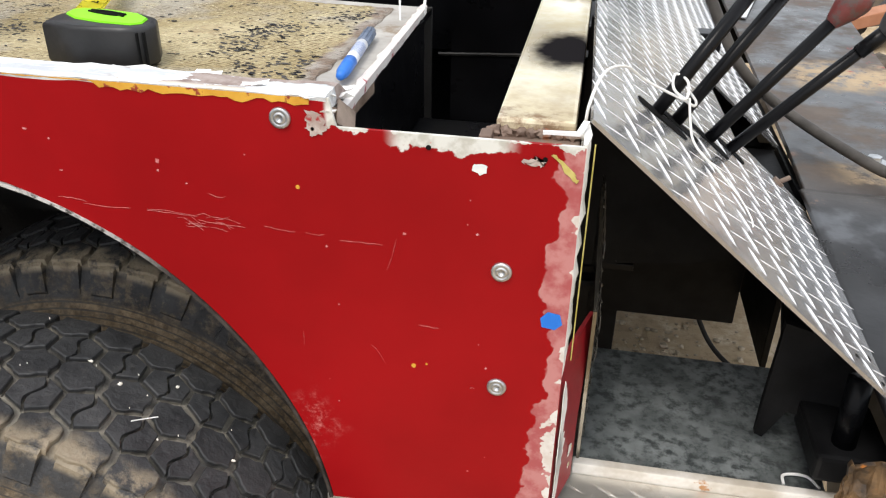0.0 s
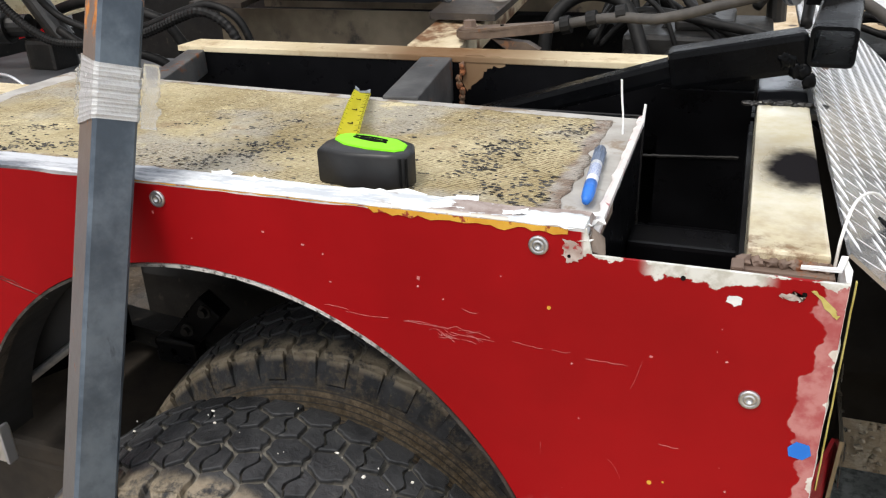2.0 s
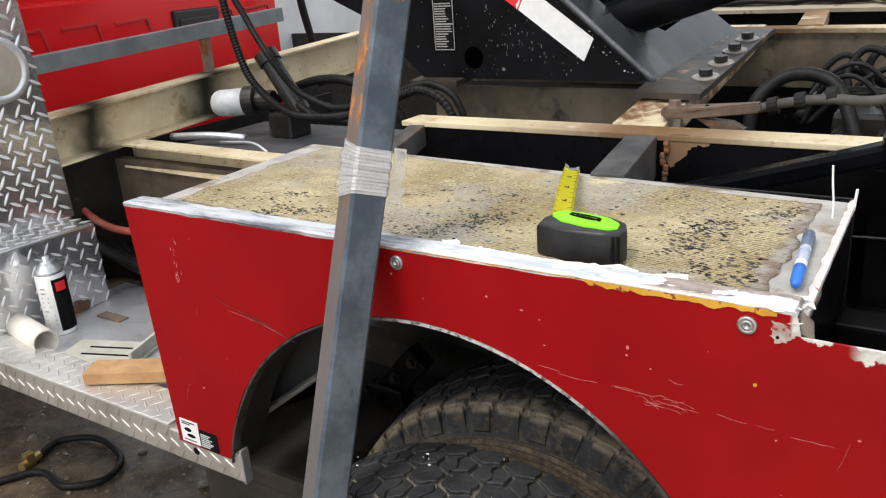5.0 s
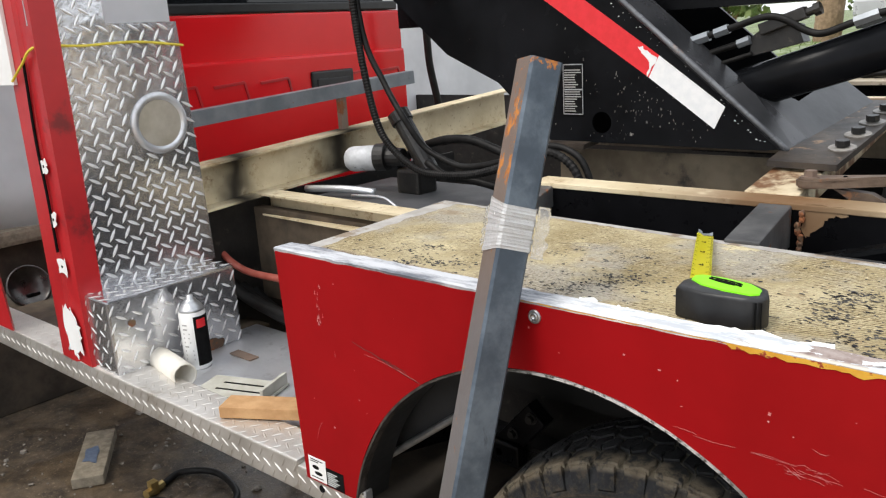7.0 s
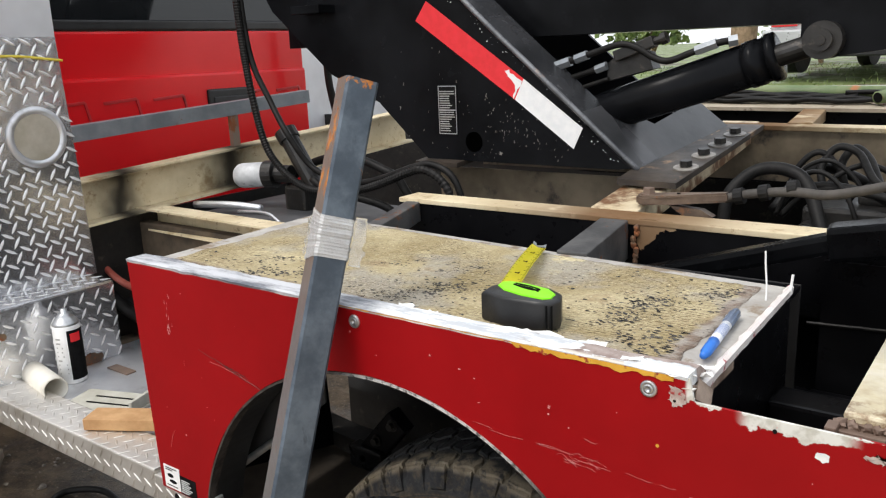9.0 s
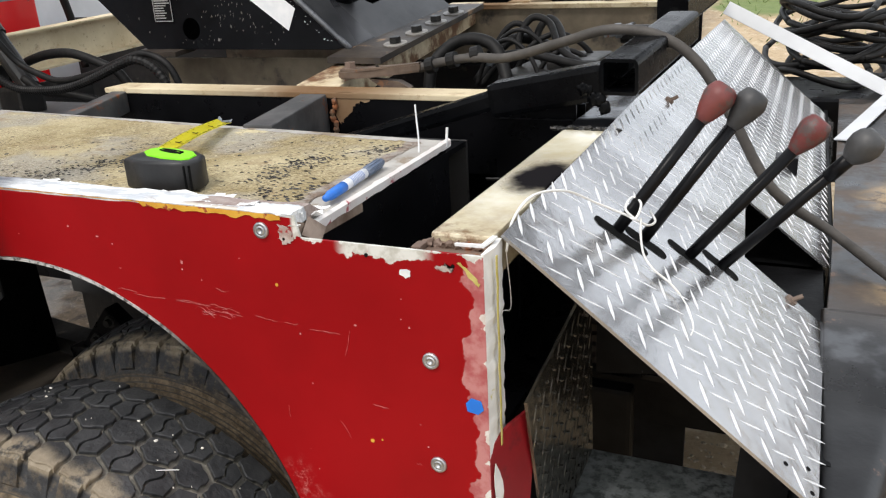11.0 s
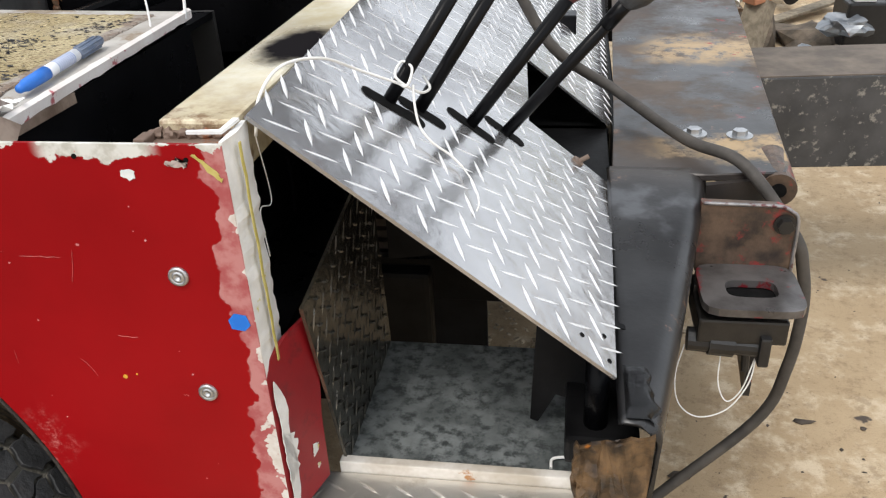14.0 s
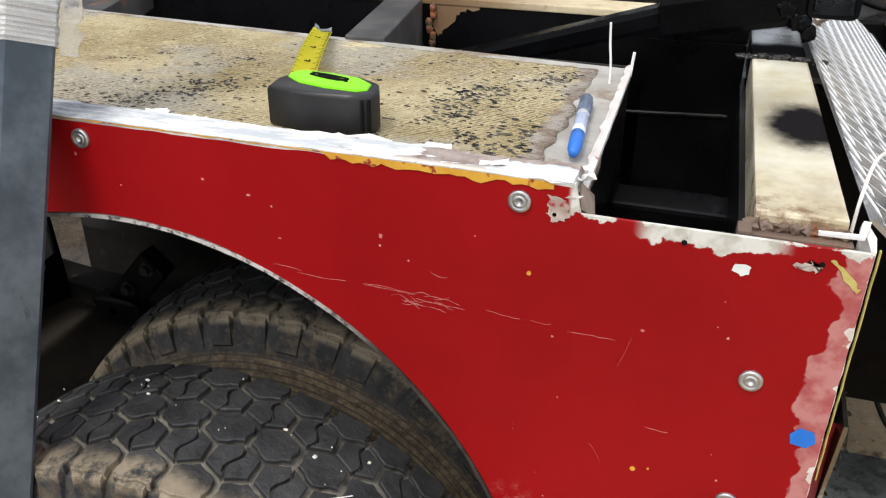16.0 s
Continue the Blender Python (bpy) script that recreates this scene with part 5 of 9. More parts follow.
blob(bm, (WHEEL_X, 1.0, WHEEL_Z), (0.2, 0.2, 0.19), 0.1, 3, 3)
tagged(part("rear_axle", bm, M_greasy), "greasy black rear axle housing between the wheels", "axle")
# leaf spring with clamp, hung from the chassis in front of the axle
SP = (-1.1, 0.5, 0.5)
spring = thing("leaf_spring", "black leaf spring pack with clamp bolts", "spring", at=SP)
for k in range(4):
    bm = bmesh.new()
    ln = 0.42 - 0.05 * k
    pts = []
    for i in range(13):
        s = -1 + 2 * i / 12
        pts.append((-1.12 + ln * s, 0.50, 0.475 - 0.013 * k + 0.05 * s * s))
    for a, b in zip(pts, pts[1:]):
        bar(bm, a, b, 0.065, 0.0105, 0)
    under(part("leaf", bm, M_greasy, spring), SP)
bm = bmesh.new()
bar(bm, (-1.16, 0.455, 0.46), (-1.05, 0.455, 0.585), 0.06, 0.04, 0.004, up=(0, 1, 0))
box(bm, (-1.19, 0.42, 0.445), (-1.09, 0.46, 0.50), 0.006)
under(part("clamp", bm, M_black, spring), SP)
for x, z in ((-1.145, 0.475), (-1.11, 0.525), (-1.06, 0.575)):
    bm = bmesh.new()
    cyl(bm, (x, 0.42, z), (x, 0.45, z), 0.009, 8)
    cyl(bm, (x, 0.43, z), (x, 0.438, z), 0.014, 14)
    under(part("clamp_bolt", bm, M_greasy, spring, "greasy clamp bolt"), SP)
bm = bmesh.new()
cyl(bm, (-1.205, 0.10, 0.577), (-0.945, 0.10, 0.772), 0.0075, 10)
cyl(bm, (-1.215, 0.10, 0.570), (-1.19, 0.10, 0.589), 0.013, 12)
tagged(part("brace_rod", bm, M_zinc), "bare steel brace rod in the wheel well", "rod")
WELL = thing("wheel_well_panel", "dark sheet steel panels lining the wheel well", "panel", at=(-0.8, 0.6, 0.7))
M_well = simple("dusty_dark_sheet", (0.014, 0.0135, 0.013), (0.026, 0.0245, 0.023), 7.0, 0.6, 0.0, 0.2, c=(0.045, 0.04, 0.032), cscale=14.0, cut=(0.62, 0.7))
for lo_, hi_, mat in (((-1.32, 0.57, 0.56), (-0.25, 0.578, 0.985), M_well), ((-1.45, 0.70, 0.02), (-0.25, 0.712, 0.57), M_greasy), ((-1.33, 0.10, 0.975), (-0.25, 0.57, 0.985), M_black)):
    bm = bmesh.new()
    box(bm, lo_, hi_)
    under(part("sheet_panel", bm, mat, WELL), (-0.8, 0.6, 0.7))
bm = bmesh.new()
prism(bm, [(-1.316, 0.115, 1.0), (-0.935, 0.115, 1.0), (-0.935, 0.115, 0.785), (-1.21, 0.115, 0.578), (-1.325, 0.115, 0.572)], (0, 0.004, 0))
under(part("sheet_panel", bm, simple("grey_stay_sheet", (0.018, 0.0185, 0.0195), (0.034, 0.0345, 0.036), 7.0, 0.55, 0.1, 0.2), WELL, "dark grey sheet above the brace rod"), (-0.8, 0.6, 0.7))
BOX = thing("tool_box", "dirt-caked dark box standing ahead of the wheel", "box", at=(-1.3, 0.36, -0.095))
M_dirtybox = simple("dirty_box", (0.022, 0.017, 0.012), (0.05, 0.038, 0.026), 9.0, 0.8, 0.0, 0.4)
bm = bmesh.new()
box(bm, (-1.495, 0.175, -0.095), (-1.135, 0.555, 0.345), 0.012)
under(part("body", bm, M_dirtybox, BOX), (-1.3, 0.36, -0.095))
bm = bmesh.new()
box(bm, (-1.505, 0.165, 0.349), (-1.125, 0.565, 0.400), 0.012)
under(part("lid", bm, M_dirtybox, BOX, "dirt-caked lid"), (-1.3, 0.36, -0.095))

# ---- truck frame ----


def root(name, label, category, at, group=""):
    ob = thing(name, label, category, group, at=at)

    def add(pname, bm, mat, plabel="", smooth=False, parent=None):
        o = part(pname, bm, mat, parent or ob, plabel, smooth)
        if parent is None:
            o.location = -Vector(at)
        return o

    return ob, add


# Beige steel painted darker, for the shade the webs stand in.
M_web = simple("shaded_web", (0.14, 0.108, 0.07), (0.25, 0.20, 0.135), 9.0, 0.7, 0.0, 0.2, c=(0.03, 0.026, 0.022), cscale=6.0, cut=(0.55, 0.68))
FRAME, fr = root("truck_chassis", "stripped truck bed frame of cream and black steel", "chassis", (-0.7, 0.9, 1.0))
bm = bmesh.new()
bar(bm, (-1.25, 0.765, 1.037), (-0.09, 0.765, 1.037), 0.080, 0.012, 0.002, drop=0.006)
fr("rail_cap", bm, M_cream, "cream rail top")
bm = bmesh.new()
box(bm, (-1.25, 0.728, 0.88), (-0.09, 0.734, 1.025))
box(bm, (-1.25, 0.796, 0.88), (-0.09, 0.802, 1.025))
for one in split(bm):
    fr("side_rail", one, M_black, "black rail side")
bm = bmesh.new()
bar(bm, (-0.695, 0.80, 1.040), (-0.71, 1.75, 1.148), 0.112, 0.05, 0.003, drop=0.025)
fr("cross_beam", bm, simple("cross_beam_steel", (0.46, 0.36, 0.22), (0.66, 0.57, 0.40), 14.0, 0.5, 0.0, 0.3, c=(0.15, 0.07, 0.03), cscale=11.0, cut=(0.44, 0.58)), "cream and rusty cross beam")
M_stub = rust_steel("stub_steel", (0.050, 0.050, 0.051), (0.13, 0.128, 0.125), 0.57, 0.3, 0.5)
bm = bmesh.new()
bar(bm, (-0.660, 0.727, 1.034), (-0.634, 0.484, 1.018), 0.062, 0.085, 0.003, drop=0.0425)
fr("beam_stub", bm, M_stub, "blue-grey steel stub welded to the rail")
bm = bmesh.new()
bar(bm, (-1.205, 0.727, 1.030), (-1.145, 0.480, 1.012), 0.040, 0.050, 0.003, drop=0.025)
fr("beam_stub", bm, M_stub, "slim blue-grey steel stub beside the tank")
bm = bmesh.new()
ragged(bm, [(-0.606, 1.036), (-0.524, 1.038), (-0.527, 1.024), (-0.555, 1.014), (-0.572, 1.000), (-0.592, 0.975), (-0.606, 0.975)], 0.7275, 0.004, 5, 0.0008, 5)
fr("cream_flake", bm, M_cream, "torn edge of old cream paint")
bm = bmesh.new()
rnd = random.Random(2)
for k in range(7):
    blob(bm, (-0.611 + rnd.uniform(-0.004, 0.004), 0.722, 1.02 - 0.012 * k), (0.006, 0.006, 0.008), 0.4, k, 2)
tagged(fr("weld", bm, M_rust_heavy, "rusty weld bead"), kind="stuff")
bm = bmesh.new()
bar(bm, (-1.62, 1.70, 1.150), (-0.07, 1.70, 1.141), 0.09, 0.014, 0.002, drop=0.007)
fr("far_rail", bm, M_cream, "cream far rail")
bm = bmesh.new()
box(bm, (-1.62, 1.665, 0.98), (-0.07, 1.671, 1.132))
fr("far_web", bm, M_web, "dusty beige far web")
bm = bmesh.new()
prism(bm, [(-1.45, 2.10, 1.166), (-0.03, 2.085, 1.159), (-0.02, 2.52, 1.207), (-1.45, 2.52, 1.212)], (0, 0, -0.012))
M_deck = simple("chipped_deck", (0.27, 0.225, 0.16), (0.42, 0.365, 0.28), 7.0, 0.75, 0.0, 0.3, c=(0.09, 0.065, 0.045), cscale=14.0, cut=(0.60, 0.68))
fr("far_deck", bm, M_deck, "tan far side deck with peeling edges")
bm = bmesh.new()
prism(bm, [(-1.45, 2.496, 1.2125), (-0.03, 2.500, 1.2085), (-0.02, 2.53, 1.211), (-1.45, 2.53, 1.215)], (0, 0, -0.02))
fr("deck_edge", bm, M_sheet, "white painted outer edge of the far deck")
bm = bmesh.new()
box(bm, (-1.45, 2.112, 0.90), (-0.03, 2.122, 1.150), 0.002)
fr("deck_side", bm, M_black, "black side of the far deck")
bm = bmesh.new()
rnd = random.Random(27)
for k in range(34):
    x, y = rnd.uniform(-0.6, -0.06), rnd.uniform(2.36, 2.49)
    r = rnd.uniform(0.006, 0.022)
    blob(bm, (x, y, 1.164 + 0.107 * (y - 2.10) - 0.01 * (x + 0.6) / 1.67), (r * 1.6, r * 0.7, r * 0.25), 0.7, k, 2)
tagged(fr("bark_litter", bm, M_bark, "brown litter and flakes on the far deck"), kind="stuff")
bm = bmesh.new()
bar(bm, (-0.53, 1.72, 1.150), (-0.575, 2.11, 1.160), 0.07, 0.04, 0.003, drop=0.022)
fr("far_strut", bm, M_cream, "cream stained strut to the far deck")
bm = bmesh.new()
prism(bm, [(-0.150, 1.75, 1.142), (-0.150, 1.75, 1.174), (0.030, 1.95, 1.226), (0.036, 1.95, 1.190)], (0.012, 0.010, 0))
fr("far_plate", bm, simple("pale_blue_plate", (0.42, 0.47, 0.55), (0.58, 0.63, 0.70), 12.0, 0.4, 0.1, 0.1), "pale blue-grey steel plate")
bm = bmesh.new()
bar(bm, (-0.27, 1.74, 1.150), (-0.13, 1.77, 1.168), 0.03, 0.022, 0.003)
bar(bm, (0.025, 1.93, 1.212), (0.075, 1.82, 1.232), 0.03, 0.03, 0.003)
for one in split(bm):
    fr("far_stay", one, M_arm, "black steel stay")
bm = bmesh.new()
channel(bm, (-1.40, 0.60, 0.955), (-2.28, 0.66, 0.945), 0.07, 0.07, 0.006, open_side=1)
fr("front_strut", bm, M_cream, "cream strut to the front channel")
# front channel of cream steel
bm = bmesh.new()
channel(bm, (-2.24, 0.20, 1.052), (-2.24, 2.0, 1.150), 0.07, 0.14, 0.007, open_side=-1)
fr("front_channel", bm, M_cream_front, "cream steel channel with scorch marks")
bm = bmesh.new()
box(bm, (-1.44, 1.16, 0.93), (-0.76, 1.167, 1.05))
fr("mid_web", bm, M_web, "dusty beige middle web")
# side beam with worn top beside the notch
bm = bmesh.new()
bar(bm, (-0.049, 0.058, 1.001), (-0.045, 0.98, 1.003), 0.076, 0.055, 0.004, drop=0.0275)
fr("side_beam", bm, M_beam, "bare and cream steel beam with scorched bands")
bm = bmesh.new()
box(bm, (-0.092, 0.042, 0.948), (-0.006, 0.060, 0.985), 0.003)
box(bm, (-0.10, 0.030, 0.96), (-0.088, 0.052, 0.992), 0.002)
for k in range(7):
    blob(bm, (-0.088 + 0.012 * k, 0.057, 0.988), (0.008, 0.007, 0.006), 0.7, k * 1.3, 2)
fr("beam_end", bm, M_rust, "rusty welded end of the beam")
bm = bmesh.new()
line = []
for i in range(26):
    t = i / 25
    line.append((-0.262 + 0.16 * t, 0.6985, 0.879 + 0.008 * t + 0.0014 * noise.noise(Vector((i * 0.9, 1, 0)))))
hose(bm, line, 0.0032, 6, 2)
fr("weld_seam", bm, M_greasy, "dark weld seam across the inner wall")
# black interior of the notch and the bed below
bm = bmesh.new()
box(bm, (-0.24, 0.05, 0.735), (-0.01, 0.73, 0.745))
box(bm, (-0.24, 0.36, 0.745), (-0.08, 0.43, 0.86), 0.006)
box(bm, (-0.24, 0.70, 0.74), (-0.09, 0.712, 1.0))
box(bm, (-0.092, 0.06, 0.70), (-0.085, 0.72, 0.947))
box(bm, (-1.40, 0.808, 0.70), (0.155, 0.86, 0.86), 0.004)
box(bm, (0.20, 0.862, 0.655), (0.366, 0.872, 0.69), 0.002)
box(bm, (0.18, 0.60, 0.640), (0.368, 0.90, 0.652), 0.002)
box(bm, (-1.9, 0.62, 0.56), (-0.1, 0.68, 0.76), 0.004)
box(bm, (-1.9, 1.30, 0.56), (0.30, 1.36, 0.80), 0.004)
box(bm, (-1.51, 0.70, 0.655), (0.355, 2.5, 0.67), 0.002)
# Added backdrop plate: stands in for the darkness under the bed.
box(bm, (-0.30, 0.90, 0.265), (0.37, 0.91, 0.665), 0.003)
# Added plate, hidden under the console, closing the far end against light.
box(bm, (-0.12, 2.49, 0.36), (0.40, 2.50, 0.655), 0.003)
box(bm, (-0.06, 0.62, 0.30), (0.05, 0.66, 0.50), 0.01)
# Added wall behind the bumper, screening light from the ground below.
box(bm, (0.372, 0.64, 0.34), (0.384, 2.5, 0.69), 0.003)
for one in split(bm):
    low_ = max(v.co.z for v in one.verts) < 0.70
    fr("inner_steel", one, M_dull if low_ else M_black, "dull black inner steel" if low_ else "glossy black inner steel")
bm = bmesh.new()
prism(bm, [(-0.006, 0.56, 0.565), (-0.006, 0.56, 0.99), (0.30, 0.56, 0.735), (0.30, 0.56, 0.615), (0.19, 0.56, 0.590), (0.10, 0.56, 0.580)], (0, 0.008, 0))
box(bm, (0.18, 0.58, 0.678), (0.362, 0.90, 0.690))
box(bm, (0.10, 0.87, 0.60), (0.35, 0.88, 0.69))
for one in split(bm):
    fr("rear_wall", one, M_dull, "black rear wall of the bed")
bm = bmesh.new()
cyl(bm, (-0.20, 0.20, 0.7455), (-0.20, 0.20, 0.747), 0.014, 16)
cyl(bm, (-0.13, 0.19, 0.7455), (-0.13, 0.19, 0.747), 0.014, 16)
for one in split(bm):
    fr("drain_hole", one, M_ink)
M_darkwood = simple("dark_board", (0.035, 0.026, 0.019), (0.075, 0.057, 0.043), 22.0, 0.8, 0.0, 0.3)
rnd = random.Random(6)
for k in range(5):
    bm = bmesh.new()
    dx = rnd.uniform(-0.02, 0.02)
    box(bm, (-0.30 + dx, 0.70 + 0.01 * k, 0.505 + 0.019 * k), (0.10 + dx * 2, 0.88, 0.521 + 0.019 * k), 0.002)
    tagged(part("stored_board", bm, M_darkwood), "thin brown board stacked under the bed", "board", "boards under the bed")
bm = bmesh.new()
box(bm, (-0.30, 0.69, 0.490), (0.12, 0.90, 0.504), 0.002)
tagged(part("under_shelf", bm, M_black), "black shelf plate hung under the bed", "shelf", kind="structure")

# wedge tube, its sleeve and the return tubes behind
SUPPORT, sp = root("stabiliser_beam", "black square steel stabiliser beam with a welded sleeve", "beam", (-0.2, 0.65, 1.0))
bm = bmesh.new()
bar(bm, (-0.60, 0.62, 0.935), (-0.18, 0.65, 1.058), 0.05, 0.034, 0.008)
sp("arm", bm, M_arm)
bm = bmesh.new()
bar(bm, (-0.225, 0.650, 1.045), (-0.020, 0.667, 1.081), 0.07, 0.062, 0.010)
sp("sleeve", bm, M_arm)
bm = bmesh.new()
square_tube(bm, (0.010, 0.622, 1.092), (0.055, 1.02, 1.135), 0.066, 0.062, 0.006)
square_tube(bm, (0.010, 1.18, 1.150), (0.065, 1.62, 1.20), 0.07, 0.066, 0.006)
bar(bm, (0.00, 1.0, 1.115), (0.02, 1.25, 1.135), 0.03, 0.03, 0.003)
for one in split(bm):
    sp("return_tube", one, M_arm, "open-ended black square tube")
bm = bmesh.new()
m, _ = frame_of((0.010, 1.179, 1.150), (0.065, 1.62, 1.20))
box(bm, (-0.001, -0.033, -0.031), (0.005, 0.033, 0.031), 0.002, m)
sp("end_cap", bm, M_arm, "black cap welded over the tube end")
bm = bmesh.new()
cyl(bm, m @ Vector((-0.0012, -0.004, -0.002)), m @ Vector((0.001, -0.004, -0.002)), 0.014, 18)
sp("cap_hole", bm, M_ink)
bm = bmesh.new()
rnd = random.Random(14)
for k in range(5):
    blob(bm, (-0.055 + 0.010 * k, 0.631, 1.070 - 0.008 * k + 0.006 * (k % 2)), (0.010, 0.004, 0.012), 0.45, k * 1.7, 3)
sp("torn_weld", bm, M_arm, "torn glossy weld on the sleeve", True)
bm = bmesh.new()
rnd = random.Random(9)
for k in range(12):
    blob(bm, (-0.10 + 0.010 * k, 0.618, 1.004 + rnd.uniform(-0.003, 0.003)), (0.008, 0.006, 0.004), 0.6, k, 2)
tagged(sp("weld", bm, M_greasy), kind="stuff")

# drawbar on the cross beam, with its hose
M_strap = simple("brown_strap", (0.085, 0.058, 0.042), (0.17, 0.12, 0.085), 16.0, 0.55, 0.2, 0.4, c=(0.22, 0.10, 0.045), cscale=22.0, cut=(0.58, 0.66))
LINK, lk = root("forged_link", "rusty forged link bolted to the cross beam", "link", (-0.63, 0.84, 1.05))
bm = bmesh.new()
out_ = []
for i in range(13):
    a = radians(70 + 220 * i / 12)
    out_.append((-0.630 + 0.027 * math.cos(a), 0.838 + 0.027 * math.sin(a)))
out_ += [(-0.585, 0.829), (-0.52, 0.838), (-0.462, 0.842), (-0.462, 0.866), (-0.52, 0.868), (-0.585, 0.868)]
prism(bm, [(x, y, 1.050 + 0.10 * max(0.0, x + 0.60)) for x, y in out_], (0, 0, 0.020))
bmesh.ops.bevel(bm, geom=[e for e in bm.edges if abs(e.verts[0].co.z - e.verts[1].co.z) < 0.012], offset=0.004, segments=2, affect="EDGES")
lk("arm", bm, M_strap, "brown forged arm")
bm = bmesh.new()
prism(bm, [(-0.585, 0.836, 1.050), (-0.515, 0.840, 1.044), (-0.490, 0.842, 1.030), (-0.515, 0.842, 1.016), (-0.555, 0.838, 1.030)], (0, 0.024, 0))
lk("lower_jaw", bm, M_strap, "lower jaw of the forged arm")
bm = bmesh.new()
bolt_head(bm, (-0.630, 0.838, 1.070), (0, 0, 1), 0.0135, 0.012, 0.018)
lk("eye_bolt", bm, M_rust, "rusty hex bolt through the eye")
bm = bmesh.new()
cyl(bm, (-0.566, 0.846, 1.0735), (-0.566, 0.846, 1.0765), 0.004, 10)
lk("oil_hole", bm, M_ink)
bm = bmesh.new()
hose(bm, [(-0.47, 0.856, 1.070), (-0.42, 0.856, 1.083), (-0.34, 0.85, 1.094), (-0.26, 0.835, 1.096), (-0.14, 0.82, 1.128), (-0.047, 0.80, 1.152), (0.045, 0.80, 1.140), (0.117, 0.80, 1.09), (0.183, 0.80, 0.99),
          (0.262, 0.80, 0.862), (0.375, 0.865, 0.765), (0.482, 0.682, 0.743), (0.560, 0.590, 0.738), (0.636, 0.535, 0.647), (0.659, 0.535, 0.587), (0.670, 0.535, 0.513), (0.664, 0.535, 0.396), (0.629, 0.535, 0.277), (0.46, 0.50, 0.10), (0.36, 0.48, -0.03), (0.26, 0.46, -0.084), (0.1, 0.5, -0.086)], 0.0098, 12, 8)
tagged(part("thick_hose", bm, M_hose_dusty, smooth=True), "long dusty rubber hose draped over the rear bumper", "hose")
bm = bmesh.new()
for x in (-0.45, -0.40, -0.345):
    cyl(bm, (x, 0.857, 1.075 + (x + 0.45) * 0.22), (x + 0.018, 0.856, 1.079 + (x + 0.45) * 0.22), 0.017, 12)
for one in split(bm):
    tagged(part("tape_wrap", one, M_rubber), "black tape wrap round the hose end", "tape", "hose tapes")

# ---- valve block with looping hoses ----
VALVE, va = root("valve_block", "greasy hydraulic valve block with black hoses", "valve", (-0.2, 1.2, 0.95))
bm = bmesh.new()
box(bm, (-0.36, 1.04, 0.90), (-0.06, 1.34, 1.03), 0.01)
box(bm, (-0.26, 1.10, 1.03), (-0.14, 1.28, 1.055), 0.008)
for k in range(4):
    cyl(bm, (-0.34 + 0.085 * k, 0.99, 0.985), (-0.34 + 0.085 * k, 1.05, 0.985), 0.018, 8)
va("block", bm, M_greasy)
bm = bmesh.new()
hose(bm, [(-0.52, 1.0, 0.97), (-0.51, 1.02, 1.055), (-0.45, 1.05, 1.107), (-0.36, 1.03, 1.095), (-0.31, 0.98, 1.01), (-0.29, 0.95, 0.95)], 0.0145, 12)
hose(bm, [(-0.345, 1.18, 1.04), (-0.358, 1.20, 1.095), (-0.33, 1.22, 1.140), (-0.28, 1.20, 1.130), (-0.23, 1.12, 1.08), (-0.15, 1.05, 1.045)], 0.0088, 10)
hose(bm, [(-0.31, 1.22, 1.05), (-0.322, 1.24, 1.10), (-0.30, 1.26, 1.135), (-0.26, 1.22, 1.115), (-0.21, 1.12, 1.06), (-0.12, 1.02, 1.03)], 0.0095, 10)
hose(bm, [(-0.40, 1.08, 1.06), (-0.30, 1.06, 1.075), (-0.18, 1.02, 1.06), (-0.07, 0.98, 1.04), (-0.03, 0.97, 0.99)], 0.010, 10)
hose(bm, [(-0.10, 1.26, 1.06), (-0.06, 1.30, 1.10), (0.0, 1.24, 1.09), (0.0, 1.15, 1.04)], 0.012, 10)
rnd = random.Random(12)
for k in range(6):
    x0, y0 = rnd.uniform(-0.46, -0.12), rnd.uniform(0.96, 1.22)
    a, ln, up = rnd.uniform(-0.5, 0.9), rnd.uniform(0.14, 0.30), rnd.uniform(0.03, 0.09)
    dx, dy = ln * math.cos(a), ln * math.sin(a) * 0.7
    hose(bm, [(x0, y0, 1.0), (x0 + dx * 0.2, y0 + dy * 0.2, 1.03 + up * 0.7), (x0 + dx * 0.5, y0 + dy * 0.5, 1.04 + up), (x0 + dx * 0.8, y0 + dy * 0.8, 1.03 + up * 0.6), (x0 + dx, y0 + dy, 0.99)], rnd.uniform(0.005, 0.0078), 8)
hose(bm, [(-0.44, 1.12, 1.0), (-0.38, 1.2, 1.09), (-0.30, 1.3, 1.06), (-0.2, 1.36, 0.98)], 0.013, 10)
for one in split(bm):
    va("hose", one, M_rubber, "black rubber hose", True)
bm = bmesh.new()
for p, q in (((-0.335, 0.93, 0.985), (-0.335, 0.995, 0.985)), ((-0.25, 0.93, 0.985), (-0.25, 0.995, 0.985)), ((-0.40, 1.08, 1.055), (-0.36, 1.07, 1.065)), ((-0.16, 1.26, 1.10), (-0.10, 1.29, 1.105)), ((-0.04, 1.29, 1.08), (-0.02, 1.24, 1.08))):
    cyl(bm, p, q, 0.014, 6)
    cyl(bm, Vector(p).lerp(Vector(q), 0.4), Vector(p).lerp(Vector(q), 0.6), 0.018, 10)
for one in split(bm):
    va("fitting", one, M_steel, "dull steel hose fitting")
bm = bmesh.new()
cyl(bm, (-0.13, 1.32, 1.09), (-0.06, 1.32, 1.09), 0.022, 14)
cyl(bm, (-0.06, 1.32, 1.10), (-0.055, 1.32, 1.02), 0.022, 14)
